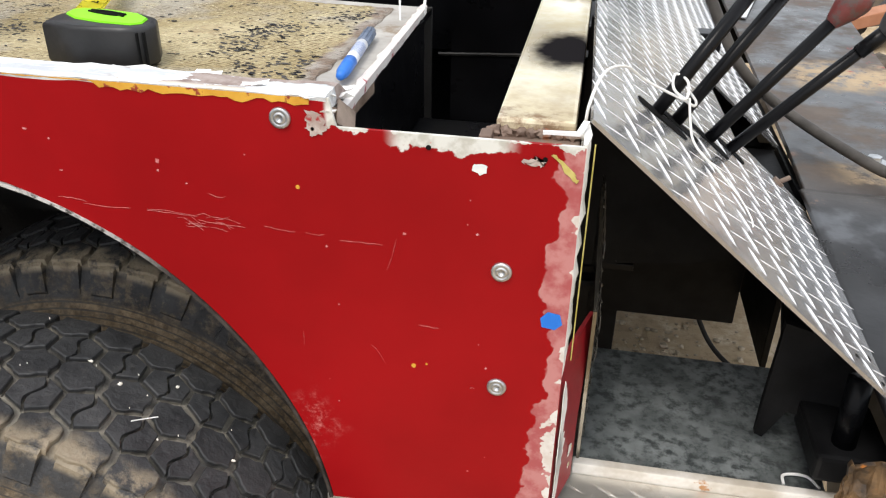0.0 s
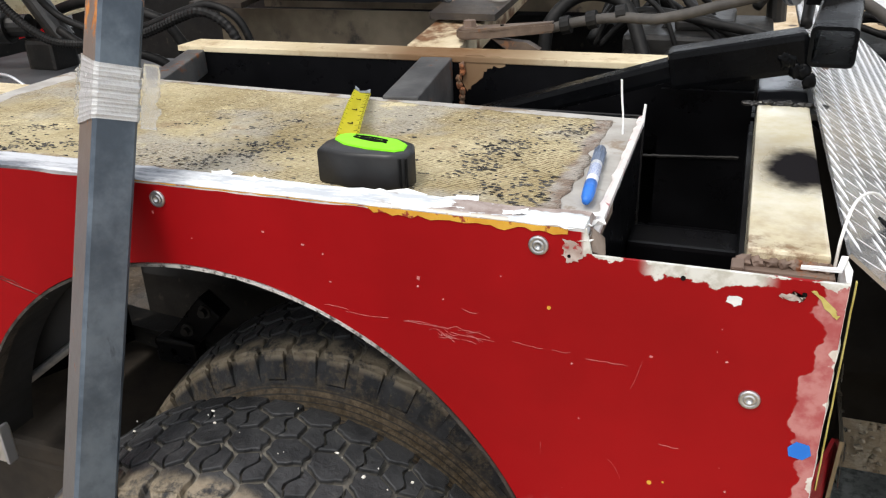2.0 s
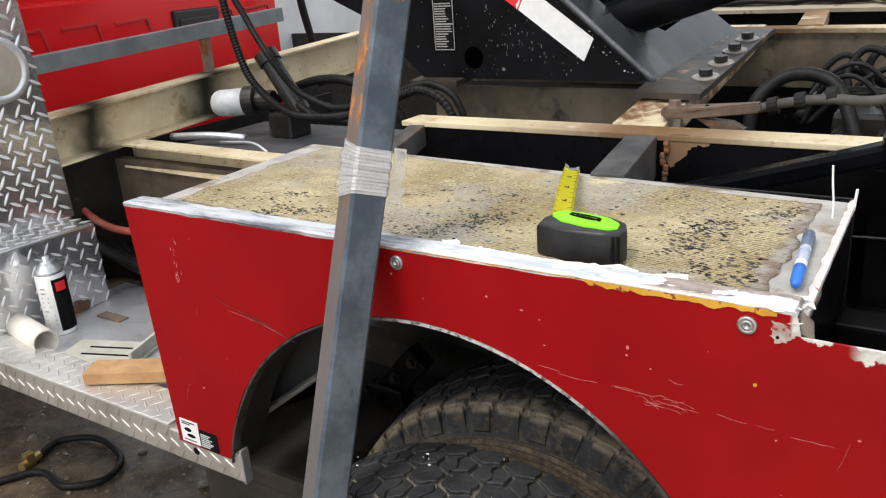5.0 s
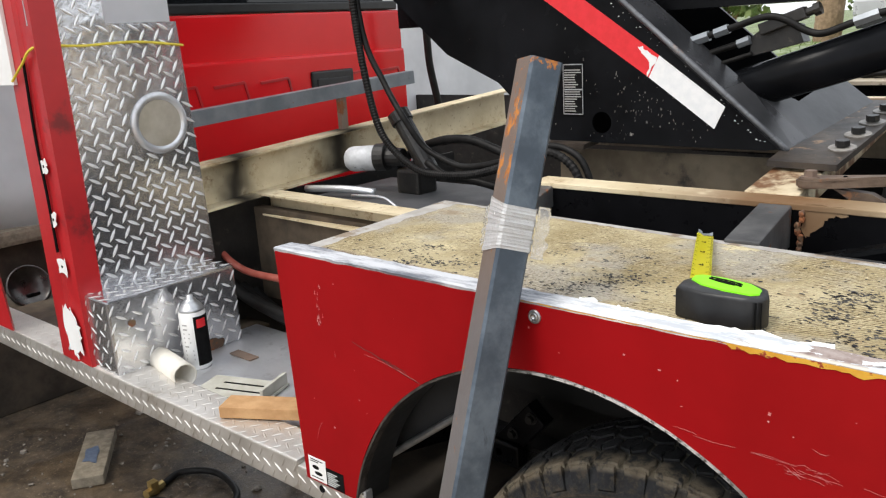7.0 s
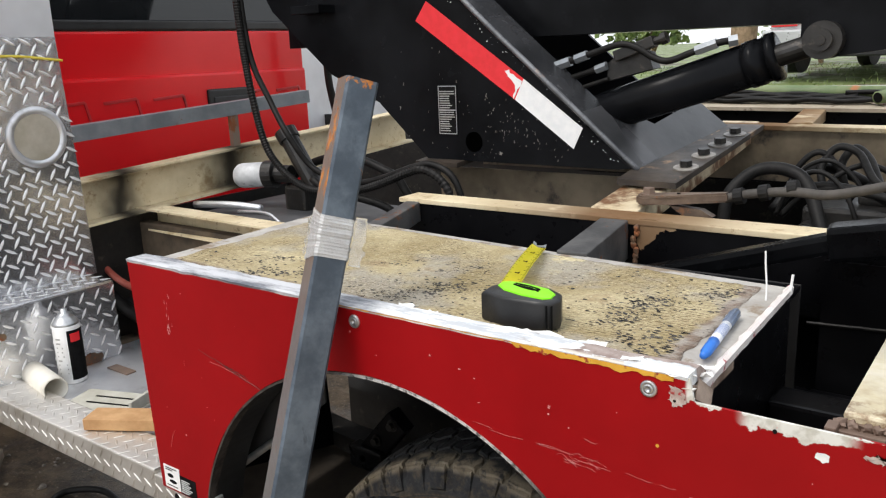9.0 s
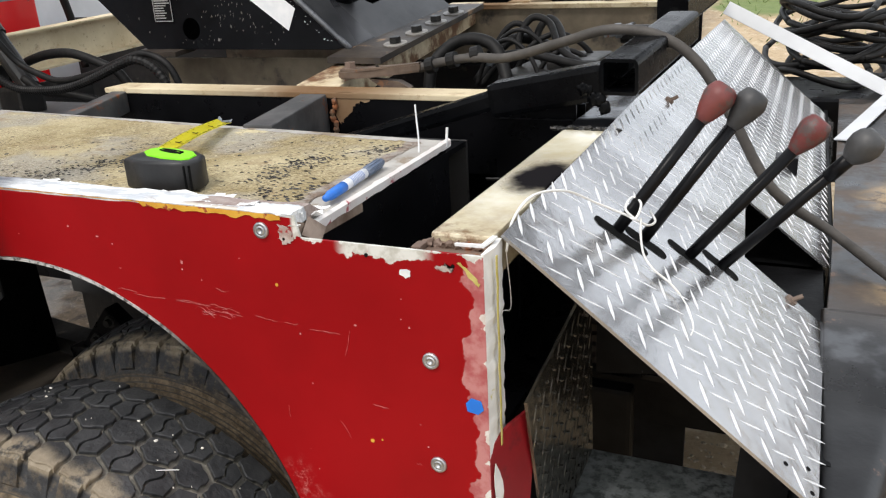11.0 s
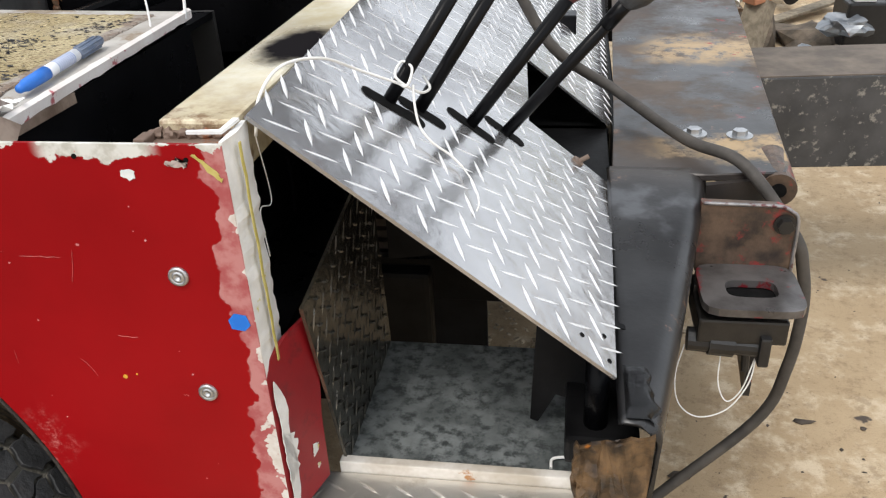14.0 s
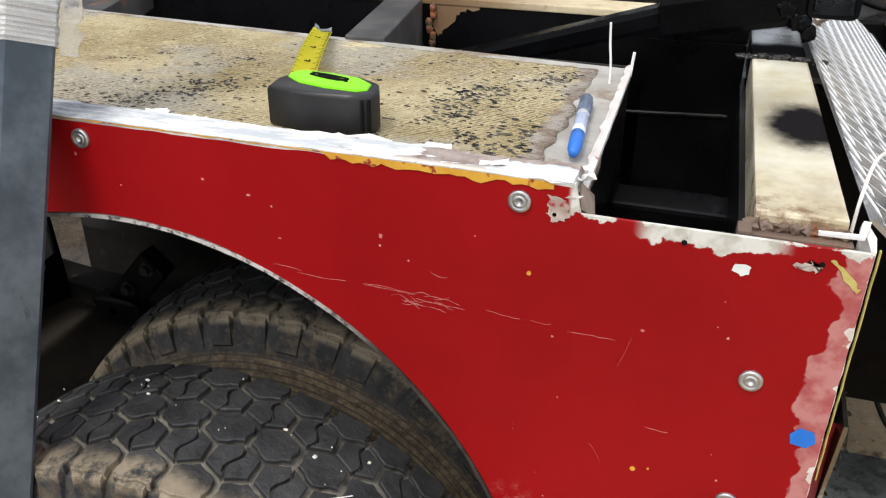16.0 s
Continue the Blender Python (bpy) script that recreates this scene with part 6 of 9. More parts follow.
cyl(bm, (-0.11, 1.32, 1.09), (-0.10, 1.32, 1.09), 0.028, 14)
va("elbow", bm, M_greasy)

# ---- boom ----
BOOM, bo = root("boom_mast", "black steel crane mast bolted to the frame", "crane", (-1.2, 1.2, 1.1))
side = [(-0.752, 1.092), (-0.80, 1.086), (-1.40, 1.088), (-1.58, 1.25), (-1.77, 1.335), (-2.02, 1.54), (-2.15, 1.75), (-2.18, 1.95), (-1.72, 1.95), (-1.20, 1.475)]
bm = bmesh.new()
prism(bm, [(x, 1.05, z) for x, z in side], (0, 0.012, 0))
bo("side_plate", bm, M_boom, "scratched black mast side plate")
bm = bmesh.new()
prism(bm, [(x, 1.46, z + 0.045) for x, z in side], (0, 0.012, 0))
bo("side_plate", bm, M_boom)
bm = bmesh.new()
for (x0, z0), (x1, z1) in (((-0.752, 1.092), (-1.20, 1.475)), ((-1.20, 1.475), (-1.72, 1.95))):
    prism(bm, [(x0, 1.040, z0), (x0 + 0.014, 1.16, z0 + 0.013), (x0 + 0.010, 1.17, z0 + 0.005), (x0 - 0.004, 1.05, z0 - 0.012)], (x1 - x0, 0, z1 - z0))
M_ridge = simple("worn_black_ridge", (0.018, 0.019, 0.021), (0.045, 0.046, 0.050), 6.0, 0.24, 0.1, 0.1, c=(0.22, 0.22, 0.22), cscale=24.0, cut=(0.67, 0.73), spec=0.4)
M_gusset = simple("rubbed_gusset", (0.024, 0.025, 0.027), (0.055, 0.056, 0.060), 7.0, 0.36, 0.1, 0.2, c=(0.20, 0.20, 0.20), cscale=26.0, cut=(0.68, 0.74), spec=0.35)
bo("ridge_plate", bm, M_ridge, "worn dark front flange")
bm = bmesh.new()
prism(bm, [(-0.742, 1.060, 1.088), (-0.905, 1.060, 1.229), (-0.892, 1.19, 1.243), (-0.80, 1.28, 1.180), (-0.788, 1.572, 1.224), (-0.676, 1.580, 1.132)], (-0.008, 0.0, -0.006))
bo("gusset", bm, M_gusset, "dark grey gusset plate")
bm = bmesh.new()
M_baseplate = simple("brown_base", (0.022, 0.018, 0.016), (0.060, 0.046, 0.034), 14.0, 0.5, 0.2, 0.3, c=(0.24, 0.15, 0.08), cscale=18.0, cut=(0.6, 0.68))
prism(bm, [(-0.76, 0.955, 1.066), (-0.61, 0.945, 1.066), (-0.60, 1.60, 1.138), (-0.78, 1.61, 1.138)], (0, 0, 0.014))
prism(bm, [(-1.42, 1.01, 1.072), (-1.27, 1.01, 1.072), (-1.27, 1.10, 1.080), (-1.42, 1.10, 1.080)], (0, 0, 0.013))
for one in split(bm):
    bo("base_plate", one, M_baseplate, "rusty base plate")
M_washer = simple("worn_washer", (0.20, 0.185, 0.165), (0.36, 0.34, 0.31), 30.0, 0.5, 0.2, 0.2)
for k in range(4):
    bm = bmesh.new()
    y = 1.08 + 0.125 * k
    z = 1.0945 + 0.1115 * (y - 1.08)
    cyl(bm, (-0.637, y, z), (-0.637, y - 0.0006, z + 0.004), 0.030, 18)
    bo("washer", bm, M_washer, "pale worn washer")
    bm = bmesh.new()
    bolt_head(bm, (-0.637, y, z + 0.004), (0, -0.11, 1), 0.016, 0.013)
    bo("bolt", bm, M_greasy, "dark hex bolt on a washer")
# Rubbed paint on the crease; its highlight is also put into the pale colour.
bm = bmesh.new()
hose(bm, [(-0.745, 1.046, 1.088), (-0.90, 1.043, 1.222), (-1.05, 1.042, 1.350), (-1.20, 1.042, 1.478), (-1.45, 1.042, 1.706), (-1.70, 1.042, 1.934)], 0.0075, 10, 6)
bo("worn_crease", bm, simple("rubbed_lit_crease", (0.05, 0.052, 0.058), (0.17, 0.175, 0.185), 9.0, 0.28, 0.4, 0.2, c=(0.30, 0.20, 0.15), cscale=12.0, cut=(0.60, 0.70)), "paint rubbed thin along the crease", True)
bm = bmesh.new()
rnd = random.Random(41)
for k in range(46):
    t = rnd.random() ** 1.3
    x, z = -0.80 - 0.62 * t + rnd.uniform(-0.02, 0.012), 1.125 + 0.53 * t + rnd.uniform(-0.03, 0.0)
    r = rnd.uniform(0.0004, 0.0011) if k % 6 else rnd.uniform(0.0011, 0.0022)
    ragged(bm, [(x - r * 1.6, z - r * 0.5), (x - r * 0.6, z + r), (x + r * 1.4, z + r * 0.5), (x + r, z - r)], 1.0488, r * 0.4, k + 300, 0.0006, 3)
tagged(bo("edge_chip", bm, M_chip, "pale chips beside the crease"), kind="stuff")
bm = bmesh.new()
cyl(bm, (-1.236, 1.0492, 1.142), (-1.236, 1.0515, 1.142), 0.0285, 28)
bo("round_hole", bm, M_hole, "round black hole through the side plate")


def slant(a, b, c, d, mat, name, lab):
    bm = bmesh.new()
    prism(bm, [(a[0], 1.0485, a[1]), (b[0], 1.0485, b[1]), (c[0], 1.0485, c[1]), (d[0], 1.0485, d[1])], (0, -0.001, 0))
    bo(name, bm, mat, lab)


slant((-1.385, 1.532), (-1.425, 1.480), (-1.098, 1.260), (-1.070, 1.314), M_reflred, "warning_stripe", "red half of the reflective stripe")
slant((-1.098, 1.260), (-1.070, 1.314), (-0.897, 1.188), (-0.923, 1.134), M_reflwhite, "warning_stripe", "white half of the reflective stripe")
bm = bmesh.new()
ragged(bm, [(-1.075, 1.308), (-1.102, 1.262), (-1.096, 1.300), (-1.118, 1.318), (-1.125, 1.338), (-1.108, 1.332)], 1.0474, 0.004, 61, 0.0008, 4)
bo("stripe_tear", bm, M_reflwhite, "torn white edge over the red half")
bm = bmesh.new()
box(bm, (-1.355, 1.0475, 1.160), (-1.290, 1.0495, 1.300))
bo("data_plate", bm, M_ink, "black metal data plate with worn print")
bm = bmesh.new()
rnd = random.Random(4)
for k in range(18):
    z = 1.170 + 0.0065 * k
    if k == 9:
        continue
    box(bm, (-1.35, 1.0468, z), (-1.35 + rnd.uniform(0.03, 0.055), 1.0478, z + 0.003))
tagged(bo("plate_line", bm, M_label), kind="stuff")
bm = bmesh.new()
for lo_, hi_ in (((-1.354, 1.162), (-1.352, 1.298)), ((-1.293, 1.162), (-1.291, 1.298)), ((-1.354, 1.162), (-1.291, 1.1645)), ((-1.354, 1.2955), (-1.291, 1.298)), ((-1.354, 1.228), (-1.291, 1.2315))):
    box(bm, (lo_[0], 1.0464, lo_[1]), (hi_[0], 1.0478, hi_[1]))
bo("plate_border", bm, M_zinc, "bright border of the data plate")
bm = bmesh.new()
for k in range(170):
    x, z = (rnd.gauss(-1.12, 0.10), rnd.gauss(1.17, 0.045)) if k % 3 else (rnd.uniform(-1.6, -0.85), rnd.uniform(1.10, 1.45))
    if z > 1.475 - 0.855 * (x + 1.20) - 0.03 or z < 1.1 or z < 1.088 + (-1.40 - x) * 0.9:
        continue
    if math.hypot(x + 1.236, z - 1.142) < 0.036:
        continue
    r = rnd.uniform(0.0005, 0.0012) if k % 9 else rnd.uniform(0.0012, 0.0026)
    ragged(bm, [(x - r, z - r * 2.0), (x - r * 0.6, z + r * 2), (x + r * 0.8, z + r * 2.6), (x + r * 0.7, z - r * 1.6)], 1.0495, r * 0.5, k, 0.0005, 2)
tagged(bo("paint_chip", bm, simple("rubbed_chip", (0.05, 0.04, 0.035), (0.24, 0.22, 0.20), 40.0, 0.6, 0.0, 0.0), "small rubbed chips in the black paint"), kind="stuff")
bm = bmesh.new()
cyl(bm, (-1.16, 1.20, 1.138), (-0.478, 1.20, 1.349), 0.053, 32)
cyl(bm, (-0.535, 1.20, 1.331), (-0.505, 1.20, 1.3405), 0.056, 32)
cyl(bm, (-0.484, 1.20, 1.347), (-0.468, 1.20, 1.352), 0.058, 32)
bo("lift_cylinder", bm, M_boom, "black hydraulic lift cylinder", True)
bm = bmesh.new()
cyl(bm, (-0.47, 1.20, 1.351), (-0.37, 1.20, 1.382), 0.026, 20)
cyl(bm, (-0.366, 1.15, 1.384), (-0.366, 1.25, 1.384), 0.042, 24)
cyl(bm, (-0.366, 1.135, 1.384), (-0.366, 1.152, 1.384), 0.024, 20)
cyl(bm, (-0.366, 1.130, 1.384), (-0.366, 1.136, 1.384), 0.011, 16)
bo("ram_eye", bm, M_greasy, "greasy ram rod and eye")
# valve block, fittings and the hose over the cylinder
bm = bmesh.new()
prism(bm, [(-0.885, 1.165, 1.300), (-0.760, 1.165, 1.330), (-0.775, 1.165, 1.370), (-0.83, 1.165, 1.388), (-0.885, 1.165, 1.345)], (0, 0.05, 0))
bar(bm, (-0.86, 1.16, 1.362), (-0.755, 1.16, 1.398), 0.03, 0.028, 0.003)
cyl(bm, (-0.755, 1.16, 1.396), (-0.730, 1.16, 1.404), 0.010, 12)
cyl(bm, (-0.738, 1.16, 1.401), (-0.724, 1.16, 1.406), 0.015, 12)
for one in split(bm):
    bo("valve_block", one, M_greasy, "greasy black valve block")
bm = bmesh.new()
hose(bm, [(-1.10, 1.15, 1.318), (-1.0, 1.15, 1.350), (-0.915, 1.148, 1.374), (-0.845, 1.145, 1.392), (-0.80, 1.145, 1.384), (-0.755, 1.148, 1.358), (-0.715, 1.15, 1.348), (-0.66, 1.155, 1.366), (-0.60, 1.16, 1.386), (-0.56, 1.17, 1.392)], 0.0085, 10)
hose(bm, [(-1.10, 1.16, 1.275), (-0.98, 1.16, 1.312), (-0.90, 1.16, 1.335)], 0.008, 10)
hose(bm, [(-1.08, 1.16, 1.245), (-0.98, 1.16, 1.277), (-0.88, 1.16, 1.306)], 0.006, 8)
for one in split(bm):
    bo("ram_hose", one, M_rubber, "black hose along the cylinder", True)
bm = bmesh.new()
for a, b, r in (((-1.03, 1.15, 1.341), (-0.985, 1.15, 1.354), 0.014), ((-0.97, 1.15, 1.358), (-0.935, 1.15, 1.369), 0.013), ((-0.915, 1.16, 1.330), (-0.885, 1.16, 1.340), 0.012), ((-0.65, 1.157, 1.370), (-0.60, 1.16, 1.386), 0.013), ((-0.575, 1.165, 1.389), (-0.555, 1.172, 1.392), 0.015)):
    cyl(bm, a, b, r, 6)
for one in split(bm):
    bo("hose_fitting", one, M_steel, "grey hex hose fitting")
bm = bmesh.new()
prism(bm, [(-2.1, 1.19, 1.423), (-0.42, 1.19, 1.423), (-0.42, 1.19, 1.66), (-2.1, 1.19, 1.66)], (0, 0.16, 0))
prism(bm, [(-0.42, 1.19, 1.36), (-0.362, 1.19, 1.345), (0.0, 1.19, 1.388), (1.2, 1.19, 1.535), (1.2, 1.19, 1.66), (-0.42, 1.19, 1.66)], (0, 0.16, 0))
bo("boom_arm", bm, M_boom, "long black boom arm")
bm = bmesh.new()
box(bm, (-1.86, 0.98, 1.52), (-1.74, 1.06, 1.545), 0.002)
bo("bracket", bm, M_boom)

# ---- hoses, filter and tank at the front of the bed ----
bm = bmesh.new()
hose(bm, [(-2.02, 0.90, 1.75), (-2.01, 0.90, 1.5), (-1.985, 0.90, 1.30), (-1.94, 0.90, 1.13), (-1.87, 0.90, 1.05), (-1.775, 0.90, 1.0), (-1.675, 0.90, 0.994), (-1.566, 0.90, 1.003), (-1.459, 0.90, 1.032), (-1.37, 0.91, 1.066), (-1.315, 0.91, 1.078), (-1.26, 0.91, 1.058), (-1.225, 0.91, 1.015), (-1.21, 0.92, 0.93)], 0.0105, 10, 8, 0.0018, 0.008)
tagged(part("corrugated_hose", bm, M_rubber), "black corrugated hose hanging from the mast", "hose", "front hoses")
bm = bmesh.new()
hose(bm, [(-2.03, 0.92, 1.75), (-2.0, 0.92, 1.42), (-1.92, 0.92, 1.26), (-1.83, 0.90, 1.16), (-1.78, 0.93, 1.069), (-1.70, 0.93, 1.033), (-1.625, 0.93, 1.017), (-1.51, 0.93, 1.034), (-1.372, 0.935, 1.078), (-1.314, 0.94, 1.090), (-1.25, 0.94, 1.070), (-1.215, 0.94, 1.023), (-1.20, 0.95, 0.93)], 0.0095, 10)
tagged(part("rubber_hose", bm, M_rubber, smooth=True), "thin black hose beside the corrugated one", "hose", "front hoses")
bm = bmesh.new()
hose(bm, [(-2.0, 1.04, 0.98), (-1.939, 1.05, 1.03), (-1.849, 1.05, 1.062), (-1.771, 1.05, 1.076), (-1.683, 1.05, 1.075), (-1.579, 1.05, 1.045), (-1.535, 1.06, 1.02), (-1.49, 1.07, 0.95)], 0.014, 10)
tagged(part("rubber_hose", bm, M_rubber, smooth=True), "thick black hose looping over the beam", "hose", "front hoses")
bm = bmesh.new()
hose(bm, [(-1.78, 0.94, 1.02), (-1.70, 0.93, 0.985), (-1.60, 0.94, 0.975), (-1.50, 0.96, 0.95), (-1.44, 0.98, 0.90)], 0.012, 10)
tagged(part("rubber_hose", bm, M_rubber, smooth=True), "black hose lying over the tank", "hose", "front hoses")
bm = bmesh.new()
hose(bm, [(-2.45, 1.715, 1.55), (-2.45, 1.722, 1.384), (-2.45, 1.731, 1.268), (-2.44, 1.754, 1.124), (-2.44, 1.76, 1.05), (-2.42, 1.76, 0.93)], 0.016, 10)
tagged(part("rubber_hose", bm, M_rubber, smooth=True), "black hose hanging beside the red tailgate", "hose", "front hoses")
FILT, fl = root("oil_filter", "white spin-on filter on a greasy black housing", "filter", (-2.05, 0.95, 1.0))
bm = bmesh.new()
m, _ = frame_of((-2.125, 0.925, 1.012), (-2.015, 0.965, 1.018))
lathe(bm, m @ Matrix.Rotation(radians(90), 4, "Y"), [(0, -0.006), (0.018, -0.004), (0.031, 0.003), (0.039, 0.014), (0.042, 0.028), (0.042, 0.108), (0.038, 0.114), (0, 0.114)], 28)
fl("canister", bm, simple("smudged_white", (0.40, 0.41, 0.42), (0.62, 0.63, 0.64), 18.0, 0.45, 0.0, 0.1, c=(0.16, 0.16, 0.17), cscale=22.0, cut=(0.60, 0.70)), "smudged white painted canister", True)
bm = bmesh.new()
box(bm, (-1.95, 0.97, 0.90), (-1.85, 1.06, 0.985), 0.012)
cyl(bm, (-2.02, 0.963, 1.018), (-1.985, 0.975, 1.02), 0.046, 20)
cyl(bm, (-1.985, 0.975, 1.02), (-1.93, 0.99, 1.02), 0.030, 16)
cyl(bm, (-1.91, 0.97, 1.15), (-1.80, 0.97, 0.99), 0.030, 16)
cyl(bm, (-1.92, 0.97, 1.165), (-1.90, 0.97, 1.136), 0.036, 16)
fl("housing", bm, M_greasy)
bm = bmesh.new()
box(bm, (-2.20, 0.72, 0.62), (-1.52, 1.20, 0.905), 0.02)
tagged(part("fluid_tank", bm, simple("tank_dark", (0.05, 0.052, 0.056), (0.10, 0.10, 0.105), 6.0, 0.55, 0.2, 0.2)), "dark grey dusty tank under the hoses", "tank")
bm = bmesh.new()
hose(bm, [(-2.20, 0.80, 0.93), (-2.05, 0.83, 0.935), (-1.95, 0.87, 0.925)], 0.012, 8)
hose(bm, [(-1.98, 0.80, 0.925), (-1.85, 0.80, 0.93), (-1.78, 0.79, 0.91)], 0.005, 8)
tagged(part("metal_line", bm, M_alu, smooth=True), "bright metal lines across the tank", "pipe")
bm = bmesh.new()
hose(bm, [(-2.34, 0.52, 0.93), (-2.315, 0.50, 0.86), (-2.27, 0.49, 0.785), (-2.16, 0.49, 0.738), (-2.02, 0.50, 0.73), (-1.7, 0.52, 0.735)], 0.011, 10)
tagged(part("red_hose", bm, M_redhose, smooth=True), "faded red rubber hose sagging under the frame", "hose")
for k in range(3):
    bm = bmesh.new()
    hose(bm, [(-2.3, 0.50 + 0.05 * k, 0.70 - 0.03 * k), (-2.15, 0.50 + 0.04 * k, 0.64 - 0.03 * k), (-1.9, 0.50 + 0.03 * k, 0.61 - 0.03 * k), (-1.5, 0.55, 0.60)], 0.02, 10)
    tagged(part("bed_hose", bm, M_rubber, smooth=True), "thick black hose under the bed", "hose", "bed hoses")
M_dirt = simple("caked_dirt", (0.045, 0.033, 0.022), (0.10, 0.075, 0.048), 12.0, 0.8, 0.0, 0.4)
bm = bmesh.new()
box(bm, (-2.28, 0.62, 0.60), (-1.40, 0.66, 0.90), 0.004)
tagged(part("dirty_web", bm, M_dirt), "dirt-caked steel web behind the step", "frame")
bm = bmesh.new()
box(bm, (-2.262, 0.43, 0.45), (-2.25, 1.62, 0.93))
tagged(part("cab_wall", bm, M_greasy), "dark lower back wall behind the tank", "wall", kind="structure")
# Added plate, hidden behind the bed, that shades the ground under the truck.
bm = bmesh.new()
box(bm, (-3.4, 2.44, 0.15), (-0.12, 2.46, 1.08))
tagged(part("far_light_screen", bm, M_greasy), "unseen far side plate added to keep light from under the truck", "skirt", kind="structure")

# ---- lever console ----
LEV, lv = root("lever_console", "sloped diamond plate console with four control levers", "console", (0.2, 0.8, 0.85))
SL = math.atan(0.855)


def on_plate(x, y, lift=0.0):
    return Vector((x + lift * math.sin(SL), y, 1.012 - 0.855 * x + lift * math.cos(SL)))


# below, beside and above the opening for the valve block
plates = [[(0.004, 0.052), (0.352, 0.080), (0.360, 0.580), (0.232, 0.570), (-0.001, 0.570)],
          [(-0.001, 0.570), (0.232, 0.570), (0.212, 0.848), (-0.004, 0.848)],
          [(-0.004, 0.848), (0.212, 0.848), (0.368, 0.866), (0.405, 2.40), (0.0, 2.55)]]
bm = bmesh.new()
for poly in plates:
    prism(bm, [on_plate(x, y) for x, y in poly], on_plate(0, 0, -0.004) - on_plate(0, 0))
lv("plate", bm, M_tread, "bright aluminium diamond plate")
slots = [((0.064, 0.268), (0.114, 0.292)), ((0.096, 0.314), (0.133, 0.330)), ((0.143, 0.389), (0.187, 0.399)), ((0.185, 0.456), (0.222, 0.464))]


def inside(u, v):
    x, y = 0.004 + u * math.cos(SL), v
    if y < 0.066 + 0.08 * x or x > 0.348 + 0.02 * y or x < 0.008:
        return False
    if x > 0.205 and 0.555 < y < 0.878:
        return False
    for (xa, ya), (xb, yb) in slots:
        if xa - 0.012 < x < xb + 0.012 and ya - 0.014 < y < yb + 0.014:
            return False
    return True


bm = bmesh.new()
tread_bars(bm, on_plate(0.004, 0.0), on_plate(1, 0) - on_plate(0, 0), (0, 1, 0), 0.50, 2.45, inside, 0.047, (0.042, 0.0056, 0.0014), -58, 0.28)
tagged(lv("tread_bar", bm, M_bar, "raised tread bars"), kind="stuff")
bm = bmesh.new()
for (xa, ya), (xb, yb) in slots:
    pa, pb = on_plate(xa, ya, 0.0), on_plate(xb, yb, 0.0)
    d = (pb - pa).normalized()
    nrm = (on_plate(0, 0, 1) - on_plate(0, 0)).normalized()
    s = nrm.cross(d)
    ring = []
    for i in range(20):
        a = 2 * math.pi * i / 20
        c = pb if math.cos(a) > 0 else pa
        ring.append(c + d * 0.011 * math.cos(a) + s * 0.011 * math.sin(a) + nrm * 0.0006)
    prism(bm, ring, nrm * 0.0006)
for one in split(bm):
    lv("slot", one, M_ink, "black lever slot")
levers = [((0.085, 0.281), (0.190, 0.345, 1.104), M_knobred, 0), ((0.113, 0.322), (0.2275, 0.360, 1.094), M_knobblack, 0), ((0.165, 0.394), (0.305, 0.420, 1.050), M_knobred, 0), ((0.205, 0.460), (0.3735, 0.430, 1.036), M_knobblack, 1)]
for (bx, by), tip, mat, ball in levers:
    base, tip = on_plate(bx, by, -0.03), Vector(tip)
    d = (tip - base).normalized()
    bm = bmesh.new()
    cyl(bm, base, tip - d * 0.02, 0.0085, 14)
    if ball:
        cyl(bm, tip - d * 0.060, tip - d * 0.02, 0.0100, 14)
    rod = lv("lever", bm, M_black, "black steel lever rod", True)
    bm = bmesh.new()
    m, _ = frame_of(tip - d * 0.03, tip + d * 0.03)
    m = m @ Matrix.Rotation(radians(90), 4, "Y")
    if ball:
        prof = [(0, -0.004), (0.012, 0.0), (0.019, 0.008), (0.027, 0.022), (0.029, 0.034), (0.026, 0.046), (0.018, 0.055), (0.0, 0.058)]
    else:
        prof = [(0, -0.004), (0.011, -0.002), (0.015, 0.006), (0.022, 0.022), (0.0265, 0.038), (0.0265, 0.046), (0.021, 0.058), (0.016, 0.061), (0.0, 0.062)]
    prof = [(r * 0.78, z * 0.86 + 0.004) for r, z in prof]
    lathe(bm, m, prof, 16 if ball else 12)
    o = part("knob", bm, mat, rod, "faded red rubber knob" if mat is M_knobred else "worn black rubber knob", True)
bm = bmesh.new()
for x, y in ((0.035, 1.022), (0.307, 0.562)):
    cyl(bm, on_plate(x, y, 0.0), on_plate(x, y, 0.004), 0.010, 10)
    cyl(bm, on_plate(x, y, 0.0), on_plate(x + 0.006, y + 0.004, 0.018), 0.004, 8)
for one in split(bm):
    lv("clip_bolt", one, M_rust, "small rusty bolt")
bm = bmesh.new()
for x, y in ((0.315, 0.11), (0.340, 0.14), (0.345, 0.10)):
    cyl(bm, on_plate(x, y, 0.0), on_plate(x, y, 0.0009), 0.003, 10)
for one in split(bm):
    lv("rivet_hole", one, M_ink)
# white wire tied round the levers
bm = bmesh.new()
hose(bm, [(-0.004, 0.085, 0.975), (0.0, 0.10, 1.01), (0.012, 0.14, 1.028), (0.035, 0.20, 1.018), (0.06, 0.25, 0.99), (0.095, 0.275, 0.968), (0.110, 0.262, 0.968), (0.112, 0.29, 0.98), (0.098, 0.30, 0.985), (0.096, 0.272, 0.975), (0.120, 0.28, 0.955), (0.128, 0.31, 0.95), (0.118, 0.325, 0.96)], 0.0017, 7)
